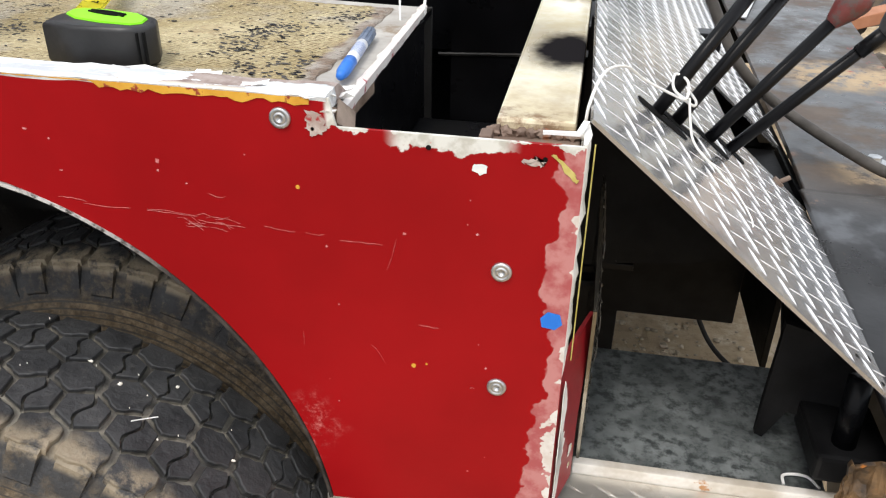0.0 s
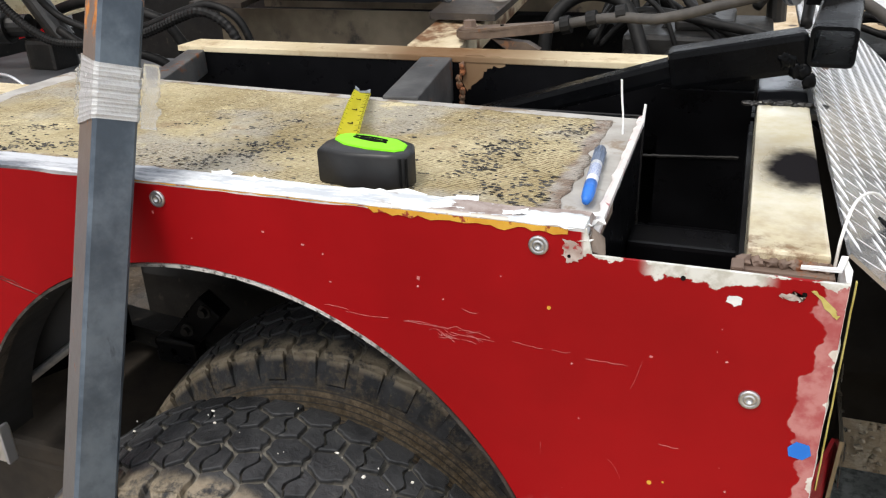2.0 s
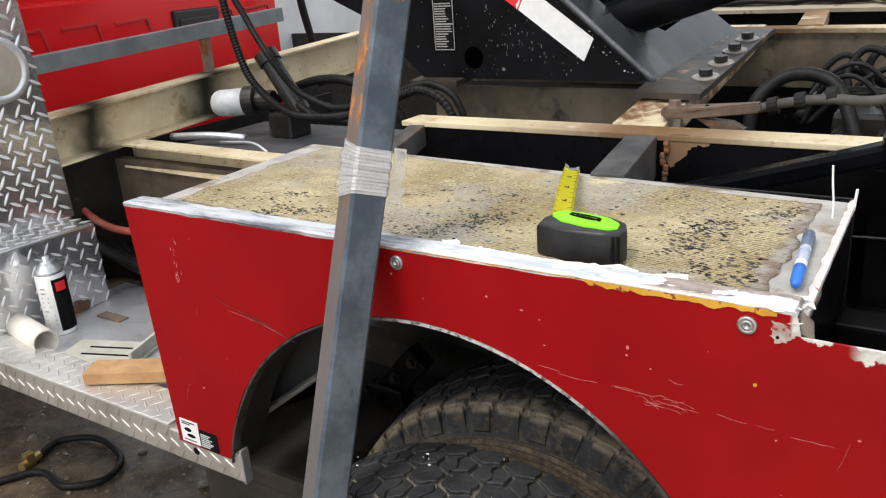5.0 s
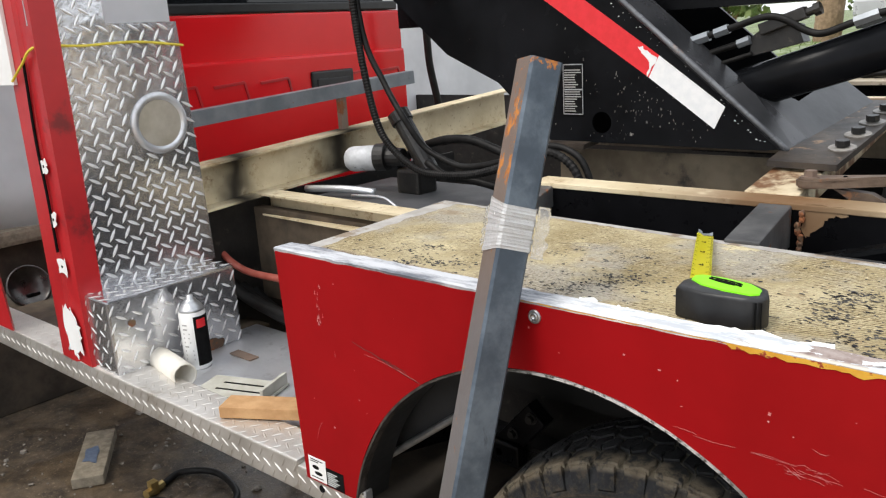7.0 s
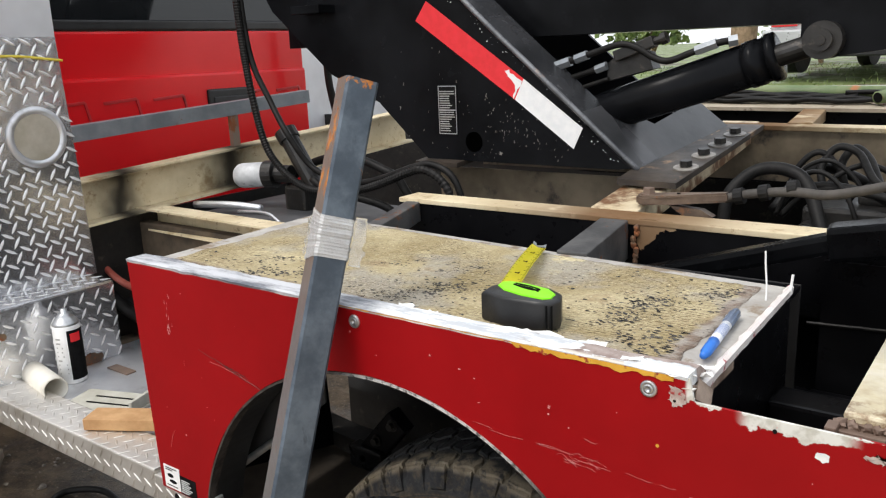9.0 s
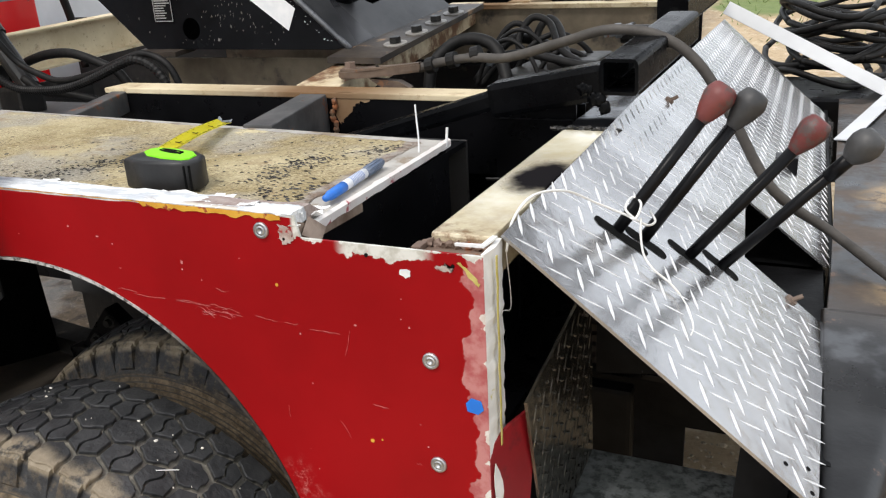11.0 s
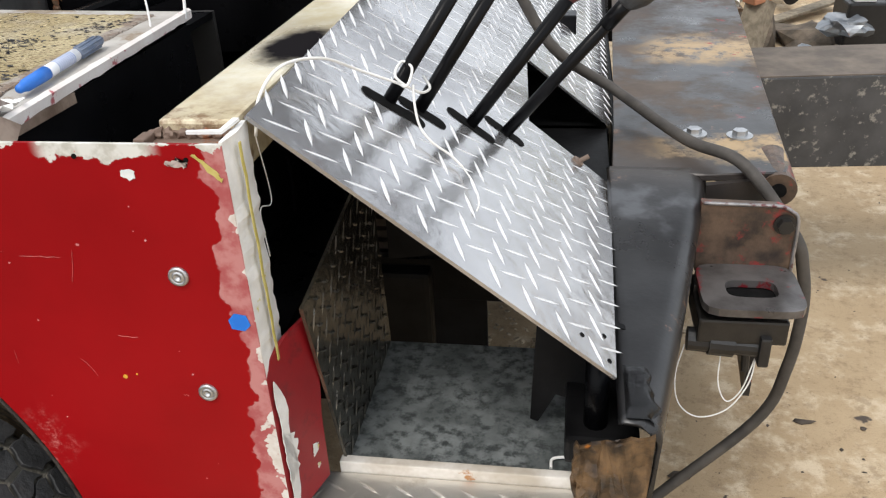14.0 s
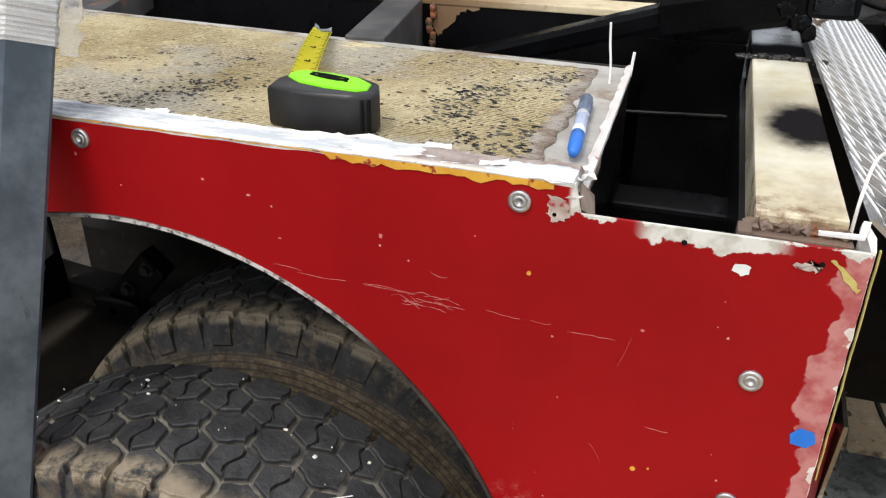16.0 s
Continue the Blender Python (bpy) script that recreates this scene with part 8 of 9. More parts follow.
# ---- red tailgate, angle iron ----
TG, tg = root("red_tailgate", "glossy red pressed tailgate with a black latch handle", "tailgate", (-2.62, 0.9, 1.1))
bm = bmesh.new()
box(bm, (-2.66, 0.30, 0.80), (-2.60, 1.74, 1.35), 0.012)
box(bm, (-2.67, 0.30, 1.340), (-2.612, 1.74, 1.508), 0.010)
tg("gate_skin", bm, M_tailred)
# Ribs in darker red: shading lines of the pressings are in the colour.
bm = bmesh.new()
for k in range(7):
    y = 0.36 + 0.20 * k
    if k == 4:
        continue
    for a, b in (((-2.598, y, 1.262), (-2.598, y + 0.13, 1.270)), ((-2.598, y + 0.13, 1.270), (-2.598, y + 0.145, 1.20))):
        bar(bm, a, b, 0.006, 0.010, 0.002)
for one in split(bm):
    tg("pressing", one, M_redpost, "pressed rib")
bm = bmesh.new()
box(bm, (-2.602, 1.20, 1.20), (-2.590, 1.42, 1.285), 0.008)
h = tg("handle", bm, M_blackplastic, "black latch handle")
bm = bmesh.new()
box(bm, (-2.591, 1.225, 1.208), (-2.586, 1.40, 1.255), 0.004)
part("lever", bm, M_liner, h)
bm = bmesh.new()
box(bm, (-2.69, 0.30, 1.51), (-2.61, 1.72, 1.545), 0.006)
tg("rubber_seal", bm, M_blackplastic)
bm = bmesh.new()
box(bm, (-2.70, 0.30, 1.546), (-2.67, 1.70, 2.0), 0.004)
tg("rear_window", bm, M_glass, "dark glossy window")
bm = bmesh.new()
p, q = Vector((-2.24, 0.30, 1.190)), Vector((-2.24, 1.40, 1.246))
bar(bm, p, q, 0.004, 0.045, 0.0005)
bar(bm, p + Vector((-0.02, 0, 0.022)), q + Vector((-0.02, 0, 0.022)), 0.04, 0.004, 0.0005)
cyl(bm, (-2.237, 1.375, 1.247), (-2.240, 1.375, 1.247), 0.006, 10)
ANG = part("angle_iron", bm, M_steel)
tagged(ANG, "bare steel angle iron across the front of the bed", "angle iron")
bm = bmesh.new()
box(bm, (-2.262, 1.02, 1.09), (-2.242, 1.05, 1.22), 0.001)
box(bm, (-2.262, 0.36, 1.05), (-2.242, 0.39, 1.18), 0.001)
for one in split(bm):
    tagged(part("angle_bracket", one, M_rust), "rusty bracket carrying the angle iron", "bracket", "angle brackets")
bm = bmesh.new()
box(bm, (-3.25, 1.95, 0.4), (-3.20, 3.6, 2.6), 0.004)
box(bm, (-3.20, 2.02, 0.4), (-3.19, 2.06, 2.6), 0.002)
tagged(part("container_wall", bm, M_sheet), "pale grey panel van side behind the truck", "van")
bm = bmesh.new()
vs = []
for i in range(24):
    y = -0.9 + 2.2 * i / 23
    vs.append([bm.verts.new((-3.7 + 0.05 * math.sin(i * 1.3) + 0.03 * math.sin(j * 1.9 + i), y, 0.71 + 0.19 * j)) for j in range(10)])
for a, b in zip(vs, vs[1:]):
    for j in range(9):
        bm.faces.new((a[j], b[j], b[j + 1], a[j + 1]))
bmesh.ops.solidify(bm, geom=bm.faces[:], thickness=0.01)
tagged(part("grey_tarp", bm, M_sheet, smooth=True), "creased grey tarp hanging behind the cab", "tarp")
bm = bmesh.new()
box(bm, (-3.9, -0.9, 0.64), (-3.66, 1.3, 0.71), 0.02)
PALW = thing("pallet_wall", "low timber-topped dirt wall under the grey tarp", "wall", at=(-3.8, 0.2, -0.1))
under(part("top_timber", bm, M_oldwood, PALW), (-3.8, 0.2, -0.1))
bm = bmesh.new()
box(bm, (-3.9, -0.9, -0.1), (-3.72, 1.3, 0.64), 0.01)
under(part("wall_foot", bm, simple("dark_earth", (0.022, 0.016, 0.011), (0.06, 0.045, 0.03), 9.0, 0.9, 0.0, 0.5), PALW, "dark earthy foot of the wall"), (-3.8, 0.2, -0.1))

# ---- leaning steel post ----
POST, po = root("steel_post", "grey mill-steel channel post leaning on the fender", "post", (-0.75, -0.35, -0.1))
top = Vector((-0.768, 0.072, 1.354))
foot = Vector((-0.812, -0.418, -0.098))
m, n = frame_of(foot, top, (0, 1, 0))
TURN = Matrix.Rotation(radians(-30), 4, "X")
m = m @ TURN
W2 = 0.0248
bm = bmesh.new()
outer_ring = [(-W2 + 0.004, -W2), (W2 - 0.004, -W2), (W2, -W2 + 0.004), (W2, W2 - 0.004), (W2 - 0.004, W2), (-W2 + 0.004, W2), (-W2, W2 - 0.004), (-W2, -W2 + 0.004)]
inner_ring = [(y * 0.86, z * 0.86) for y, z in outer_ring]
loops = [[bm.verts.new(m @ Vector((s, y, z))) for y, z in ring] for ring, s in ((outer_ring, 0), (outer_ring, n), (inner_ring, n), (inner_ring, 0))]
for a, b in zip(loops, loops[1:] + loops[:1]):
    for i in range(8):
        j = (i + 1) % 8
        bm.faces.new((a[i], a[j], b[j], b[i]))


def post_mat():
    """Blue-grey mill scale, tinted browner on one face, with rust patches thicker towards the top."""
    mt, nt, p = node_mat("post_steel")
    q = Net(nt)
    x, y, z = q.xyz()
    base = q.mix(q.ramp(q.noise(11.0, 5.0, 0.65), 0.35, 0.65), (0.044, 0.060, 0.080), (0.105, 0.132, 0.162))
    base = q.mix(q.ramp(q.noise(30.0, 5.0, 0.7, stretch=(1, 1, 0.25)), 0.60, 0.72), base, (0.045, 0.056, 0.072))
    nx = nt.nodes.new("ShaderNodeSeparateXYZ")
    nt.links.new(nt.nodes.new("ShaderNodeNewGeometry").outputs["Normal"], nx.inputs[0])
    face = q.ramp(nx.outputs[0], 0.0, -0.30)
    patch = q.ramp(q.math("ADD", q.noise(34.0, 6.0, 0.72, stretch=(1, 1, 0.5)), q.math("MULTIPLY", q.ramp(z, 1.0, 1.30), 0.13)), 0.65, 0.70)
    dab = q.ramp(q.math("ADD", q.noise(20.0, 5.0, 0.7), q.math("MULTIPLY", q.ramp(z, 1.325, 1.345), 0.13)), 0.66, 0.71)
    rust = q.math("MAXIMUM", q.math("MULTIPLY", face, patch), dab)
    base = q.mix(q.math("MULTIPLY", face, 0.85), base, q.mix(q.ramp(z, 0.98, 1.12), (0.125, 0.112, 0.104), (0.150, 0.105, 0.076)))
    base = q.mix(rust, base, q.mix(q.ramp(q.noise(70.0, 4.0), 0.35, 0.65), (0.46, 0.17, 0.03), (0.25, 0.09, 0.03)))
    q.put(p.inputs["Base Color"], base)
    q.put(p.inputs["Metallic"], q.math("MULTIPLY", q.math("SUBTRACT", 1.0, q.math("MAXIMUM", rust, face)), 0.4))
    q.put(p.inputs["Roughness"], q.math("ADD", q.math("MULTIPLY", rust, 0.35), q.math("ADD", q.math("MULTIPLY", q.noise(20.0), 0.2), 0.34)))
    q.put(p.inputs["Normal"], q.bump(q.math("ADD", q.noise(80.0, 5.0), q.math("MULTIPLY", rust, 0.6)), 0.25, 0.002))
    return mt


M_post = post_mat()
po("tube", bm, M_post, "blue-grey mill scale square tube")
# film wound round the post, with loose flaps to both sides
bm = bmesh.new()
rnd = random.Random(18)
rows_ = []
for k in range(40):
    t = k / 39
    s = n - 0.268 + 0.070 * t
    row = []
    for i, (y, z) in enumerate(outer_ring):
        g = 1.05 + (0.016 if k % 3 == 0 else 0.0) + 0.07 * noise.noise(Vector((k * 0.22 + i * 0.8, i * 0.9, 3)))
        lean = 0.010 * y / W2 * (0.5 - t)
        row.append(bm.verts.new(m @ Vector((s + lean, y * g, z * g))))
    rows_.append(row)
for p, q in zip(rows_, rows_[1:]):
    for i in range(8):
        j = (i + 1) % 8
        bm.faces.new((p[i], p[j], q[j], q[i]))
tagged(po("stretch_wrap", bm, M_wrap, "cloudy plastic wrap wound round the post"), kind="stuff")
axis_ = (top - foot).normalized()
corner_ = (m.to_3x3() @ Vector((0, W2, W2))) * 1.03
for sgn, deep, lo_, hi_ in ((-1, 0.005, -0.262, -0.205), (1, 0.021, -0.270, -0.198)):
    bm = bmesh.new()
    grid_ = []
    for k in range(30):
        s = n + lo_ + (hi_ - lo_) * k / 29
        row = []
        for i in range(6):
            u = i / 5
            out_ = deep * u * (0.92 + 0.2 * noise.noise(Vector((k * 0.2, 4 * sgn, 1))))
            row.append(bm.verts.new(foot + axis_ * (s - 0.005 * u) + sgn * (corner_ + Vector((0.70, 0.70, 0)) * out_) + Vector((0, 0.0015 * (k % 2) + 0.004 * noise.noise(Vector((k * 0.3, u * 2, 5))), 0))))
        grid_.append(row)
    for p, q in zip(grid_, grid_[1:]):
        for i in range(5):
            bm.faces.new((p[i], p[i + 1], q[i + 1], q[i]))
    bmesh.ops.solidify(bm, geom=bm.faces[:], thickness=0.0005)
    po("wrap_flap", bm, M_flap, "loose clear flap of the plastic wrap", True)

# ---- tape measure, marker ----
TAPE, tp = root("tape_measure", "lime and black tape measure with pulled-out yellow blade", "tape measure", (-0.505, 0.10, 1.03))
bm = bmesh.new()
body = [(-0.572, 0.090), (-0.530, 0.083), (-0.480, 0.083), (-0.462, 0.092), (-0.456, 0.112), (-0.466, 0.136), (-0.492, 0.152), (-0.535, 0.158), (-0.568, 0.150), (-0.577, 0.120)]
prism(bm, [(x, y, 1.0115) for x, y in body], (0, 0, 0.044))
bmesh.ops.bevel(bm, geom=[e for e in bm.edges if abs(e.verts[0].co.z - e.verts[1].co.z) < 1e-4], offset=0.0055, segments=4, affect="EDGES", profile=0.5)
tp("case", bm, M_blackplastic, "black rubber case", True)
bm = bmesh.new()
seam = [(-0.4648, 0.0885), (-0.4590, 0.0925), (-0.4545, 0.1005)]
for (xa, ya), (xb, yb) in zip(seam, seam[1:]):
    bar(bm, (xa, ya, 1.015), (xa, ya, 1.050), 0.0016, 0.0035, 0.0005)
tp("grip_rib", bm, M_ink, "raised rib at the rounded end")
bm = bmesh.new()
face = [(-0.566, 0.125), (-0.545, 0.108), (-0.510, 0.098), (-0.475, 0.096), (-0.466, 0.104), (-0.470, 0.124), (-0.490, 0.141), (-0.530, 0.150), (-0.560, 0.150), (-0.568, 0.142)]
prism(bm, [(x, y, 1.0545) for x, y in face], (0, 0, 0.0028))
bmesh.ops.bevel(bm, geom=[e for e in bm.edges if abs(e.verts[0].co.z - e.verts[1].co.z) < 1e-4], offset=0.0011, segments=2, affect="EDGES")
tp("face", bm, M_lime, "lime green face")
bm = bmesh.new()
hose(bm, [(-0.545, 0.1415, 1.0575), (-0.52, 0.1375, 1.0575), (-0.499, 0.130, 1.0575), (-0.507, 0.124, 1.0575), (-0.528, 0.129, 1.0575), (-0.545, 0.136, 1.0575)], 0.0016, 6)
hose(bm, [(-0.535, 0.134, 1.0578), (-0.512, 0.129, 1.0578), (-0.496, 0.121, 1.0578)], 0.0013, 6)
tp("emblem", bm, M_ink, "dark emblem on the face")
# the blade leaves the case at the back, arches and falls to the carpet's far edge
bm = bmesh.new()
rows = []
nb = 28
b0, b1 = Vector((-0.560, 0.140, 1.044)), Vector((-0.690, 0.462, 1.026))
dirn = (b1 - b0).normalized()
crs = Vector((0, 0, 1)).cross(dirn).normalized()


def blade_at(t, s):
    """A point of the cupped blade, s from -1 to 1 across it."""
    c = b0.lerp(b1, t) + Vector((0, 0, 0.005 * math.sin(math.pi * t)))
    roll_ = -radians(8 + 8 * t)
    half_ = 0.0140
    return c - crs * s * half_ * math.cos(roll_) + Vector((0, 0, s * half_ * math.sin(roll_) + 0.0028 * s * s))


for i in range(nb + 1):
    rows.append([bm.verts.new(blade_at(i / nb, s)) for s in (-1, -0.6, -0.2, 0.2, 0.6, 1)])
for a, b in zip(rows, rows[1:]):
    for k in range(5):
        bm.faces.new((a[k], a[k + 1], b[k + 1], b[k]))
bmesh.ops.solidify(bm, geom=bm.faces[:], thickness=0.0005)
tp("blade", bm, M_tapeblade, "yellow steel blade", True)
bm = bmesh.new()
for i in range(44):
    t = 0.10 + 0.02 * i
    long_ = 1.25 if i % 4 == 0 else 0.5
    for s0, s1 in ((0.97 - long_ * 0.45, 0.97),) if i % 2 else ((0.97 - long_ * 0.45, 0.97), (-0.97, -0.97 + long_ * 0.25)):
        up_ = Vector((0, 0, 0.0011))
        pp = [blade_at(t, s0) + up_, blade_at(t, s1) + up_, blade_at(t, s1) + dirn * 0.0007 + up_, blade_at(t, s0) + dirn * 0.0007 + up_]
        prism(bm, pp, (0, 0, 0.0003))
tagged(tp("blade_mark", bm, M_ink, "black inch marks"), kind="stuff")
bm = bmesh.new()
for t in (0.28, 0.52, 0.76):
    pp = [blade_at(t + d, s) + Vector((0, 0, 0.0012)) for d, s in ((0, -0.35), (0, 0.15), (0.03, 0.15), (0.03, 0.0), (0.012, 0.0), (0.012, -0.35))]
    prism(bm, pp, (0, 0, 0.0003))
tagged(tp("blade_figure", bm, M_ink, "black figures too small to read"), kind="stuff")
bm = bmesh.new()
c = blade_at(1.0, 0)
for s in (-1, 1):
    e = blade_at(1.0, s * 0.9)
    prism(bm, [e, blade_at(1.0, s * 0.35), blade_at(1.0, s * 0.45) + dirn * 0.007 + Vector((0, 0, 0.003)), e + dirn * 0.011 + Vector((0, 0, 0.004))], (0, 0, 0.001))
box(bm, (-0.006, -0.008, 0), (0.006, 0.008, 0.0014), 0.0004, Matrix.Translation(c + Vector((0, 0, 0.001))) @ Matrix.Rotation(math.atan2(dirn.y, dirn.x), 4, "Z"))
tp("hook", bm, M_steel, "dull steel forked end hook")
PEN, pn = root("marker_pen", "white and blue marker pen lying on the carpet", "marker", (-0.25, 0.15, 1.03))
pa, pb = Vector((-0.254, 0.102, 1.0155)), Vector((-0.271, 0.290, 1.0155))
d = (pb - pa).normalized()
m, _ = frame_of(pa, pb)
m = m @ Matrix.Rotation(radians(90), 4, "Y")
L = (pb - pa).length
bm = bmesh.new()
lathe(bm, m, [(0, 0), (0.00447, 0.001), (0.00537, 0.01), (0.00674, 0.014), (0.00722, 0.035), (0.00743, 0.056), (0.0, 0.056)], 20)
pn("cap", bm, M_blue, "bright blue cap", True)
bm = bmesh.new()
lathe(bm, m, [(0, 0.056), (0.00688, 0.056), (0.00709, 0.060), (0.00709, 0.125), (0, 0.125)], 20)
pn("barrel", bm, M_penlabel, "white labelled barrel", True)
bm = bmesh.new()
for k in range(10):
    s = 0.074 + 0.004 * k
    lathe(bm, m, [(0.00719, s), (0.00726, s + 0.0006), (0.00726, s + 0.0016), (0.00719, s + 0.0022)], 20)
pn("label_line", bm, simple("label_blue", (0.20, 0.28, 0.50), (0.30, 0.36, 0.55), 40.0, 0.5, 0.0, 0.0), "fine blue label lines")
bm = bmesh.new()
lathe(bm, m, [(0, 0.125), (0.00709, 0.125), (0.00695, L - 0.006), (0.00585, L), (0, L)], 20)
for k in range(9):
    a = 2 * math.pi * k / 9
    u = (m.to_3x3() @ Vector((math.cos(a), math.sin(a), 0))) * 0.0070
    cyl(bm, pa + u + d * 0.13, pa + u + d * (L - 0.008), 0.0012, 6)
pn("ribbed_end", bm, M_penend, "ribbed dark grey end", True)

# ---- things on the front floor ----
CAN, cn = root("spray_can", "white and black aerosol can without its cap", "spray can", (-2.0, 0.205, 0.562))
m = Matrix.Translation((-2.0, 0.205, 0.5625))
bm = bmesh.new()
lathe(bm, m, [(0, 0), (0.033, 0.0), (0.0355, 0.004), (0.0355, 0.158), (0.033, 0.162), (0, 0.162)], 28)
cn("can_body", bm, M_can, "white printed can", True)
bm = bmesh.new()
seg = []
for i in range(11):
    a = radians(-30 + 11 * i)
    seg.append([bm.verts.new(m @ Vector((0.0361 * math.cos(a), 0.0361 * math.sin(a), z))) for z in (0.012, 0.15)])
for a, b in zip(seg, seg[1:]):
    bm.faces.new((a[0], b[0], b[1], a[1]))
cn("black_print", bm, M_ink, "black printed panel")
bm = bmesh.new()
rnd = random.Random(23)
for k in range(9):
    a0_, a1_ = radians(-82), radians(-82 + rnd.uniform(18, 42))
    z_ = 0.03 + 0.012 * k
    bm.faces.new([bm.verts.new(m @ Vector((0.0361 * math.cos(q), 0.0361 * math.sin(q), zz))) for q, zz in ((a0_, z_), (a1_, z_), (a1_, z_ + 0.004), (a0_, z_ + 0.004))])
tagged(cn("print_line", bm, M_label, "grey lines of small print"), kind="stuff")
bm = bmesh.new()
for i in range(4):
    a = radians(-18 + 11 * i)
    b_ = radians(-18 + 11 * (i + 1))
    bm.faces.new([bm.verts.new(m @ Vector((0.0366 * math.cos(k), 0.0366 * math.sin(k), z))) for k, z in ((a, 0.118), (b_, 0.118), (b_, 0.142), (a, 0.142))])
cn("red_print", bm, M_reflred, "small red print")
bm = bmesh.new()
lathe(bm, m, [(0.033, 0.160), (0.0352, 0.164), (0.032, 0.168), (0.024, 0.180), (0.016, 0.187), (0.016, 0.191), (0.009, 0.191), (0.009, 0.203), (0.0, 0.204)], 24)
cn("dome", bm, M_zinc, "bare metal dome and nozzle", True)
bm = bmesh.new()
m, n = frame_of((-2.085, 0.135, 0.594), (-1.90, 0.105, 0.594))
m = m @ Matrix.Rotation(radians(90), 4, "Y")
lathe(bm, m, [(0.0275, 0.0), (0.031, 0.0), (0.031, 0.185), (0.0275, 0.185), (0.0275, 0.0)], 24)
tagged(part("pipe_offcut", bm, M_pvc, smooth=True), "short dusty cream pipe offcut on the floor", "pipe")
BL, bl = root("wood_block", "raw wooden block lying on the running board", "wood block", (-1.6, 0.12, 0.6))
bm = bmesh.new()
m, n = frame_of((-1.645, 0.050, 0.601), (-1.43, 0.168, 0.603))
box(bm, (0, -0.032, -0.0135), (n, 0.032, 0.0135), 0.002, m)
bl("timber", bm, M_wood)
TRAY, ty = root("slotted_plate", "small pale slotted metal plate lying on the floor", "plate", (-1.77, 0.17, 0.563))
m = Matrix.Translation((-1.765, 0.172, 0.563)) @ Matrix.Rotation(radians(20), 4, "Z")
bm = bmesh.new()
box(bm, (-0.11, -0.055, 0), (0.11, 0.055, 0.007), 0.002, m)
box(bm, (0.095, -0.055, 0.007), (0.105, 0.055, 0.035), 0.002, m)
ty("plate_sheet", bm, simple("pale_dusty_plate", (0.40, 0.385, 0.32), (0.54, 0.53, 0.47), 14.0, 0.6, 0.1, 0.2), "pale dusty sheet")
for k in range(2):
    bm = bmesh.new()
    box(bm, (-0.06, -0.022 + 0.036 * k, 0.0071), (0.085, -0.015 + 0.036 * k, 0.0078), 0, m)
    ty("slot", bm, M_ink)
bm = bmesh.new()
box(bm, (-1.995, 0.30, 0.5625), (-1.90, 0.33, 0.567), 0.001, Matrix.Identity(4))
tagged(part("scrap_strip", bm, M_rust), "thin rusty scrap strip on the floor", "strip")
# offcut and hose on the dirt
WO, wo = root("timber_offcut", "weathered timber offcut lying on the dirt", "timber", (-3.0, 0.3, -0.1))
bm = bmesh.new()
m = Matrix.Translation((-2.99, 0.29, -0.098)) @ Matrix.Rotation(radians(146), 4, "Z")
box(bm, (-0.19, -0.055, 0), (0.19, 0.055, 0.04), 0.004, m)
wo("timber", bm, M_oldwood)
bm = bmesh.new()
ragged(bm, [(-0.09, -0.02), (-0.06, 0.03), (0.03, 0.035), (0.05, -0.01)], 0, 0.006, 3, 0.001, 3)
for v in bm.verts:
    v.co = m @ Vector((v.co.x, v.co.z, 0.041 - v.co.y))
wo("blue_smear", bm, M_penend, "dark blue paint smear")
bm = bmesh.new()
hose(bm, [(-2.60, 0.34, -0.085), (-2.62, 0.43, -0.084), (-2.50, 0.50, -0.080), (-2.32, 0.46, -0.080), (-2.27, 0.36, -0.082), (-2.36, 0.28, -0.085), (-2.50, 0.29, -0.086), (-2.58, 0.20, -0.087), (-2.8, -0.2, -0.087)], 0.012, 10)
tagged(part("ground_hose", bm, M_rubber, smooth=True), "black air hose curling on the dirt", "hose")
bm = bmesh.new()
cyl(bm, (-2.605, 0.345, -0.084), (-2.585, 0.27, -0.084), 0.016, 8)
box(bm, (-2.61, 0.29, -0.098), (-2.58, 0.32, -0.05), 0.004)
tagged(part("hose_coupler", bm, simple("brass", (0.36, 0.25, 0.09), (0.46, 0.34, 0.14), 20.0, 0.4, 0.8, 0.1)), "brass coupler on the air hose", "coupler")

# ---- behind the bumper: beam, junk, square ----
bm = bmesh.new()
m, n = frame_of((0.60, 1.36, 0.628), (2.6, 1.50, 0.640))
box(bm, (0, 0, -0.235), (n, 0.02, 0), 0.004, m)
box(bm, (0, 0.02, -0.02), (n, 0.26, 0.0), 0.004, m)
box(bm, (0, 0.24, -0.235), (n, 0.26, -0.02), 0.004, m)
BEAMR, brr = root("loading_beam", "long steel beam with peeling black and white paint", "beam", (1.5, 1.5, 0.5))
M_peel = simple("peeling_black", (0.03, 0.031, 0.033), (0.06, 0.06, 0.062), 8.0, 0.5, 0.1, 0.3, c=(0.22, 0.21, 0.185), cscale=34.0, cut=(0.56, 0.66))
brr("beam", bm, M_peel)
bm = bmesh.new()
box(bm, (0, 0.004, 0.0), (n, 0.256, 0.003), 0, m)
brr("rust_top", bm, simple("brown_top", (0.08, 0.064, 0.050), (0.16, 0.128, 0.10), 10.0, 0.75, 0.0, 0.3), "brown rusted top face")
bm = bmesh.new()
box(bm, (2.2, 1.42, -0.1), (2.4, 1.72, 0.40), 0.006)
brr("trestle", bm, M_rust_heavy)
SQ, sq = root("framing_square", "white framing square leaning on the console end", "square", (0.58, 2.5, 0.73))
bm = bmesh.new()
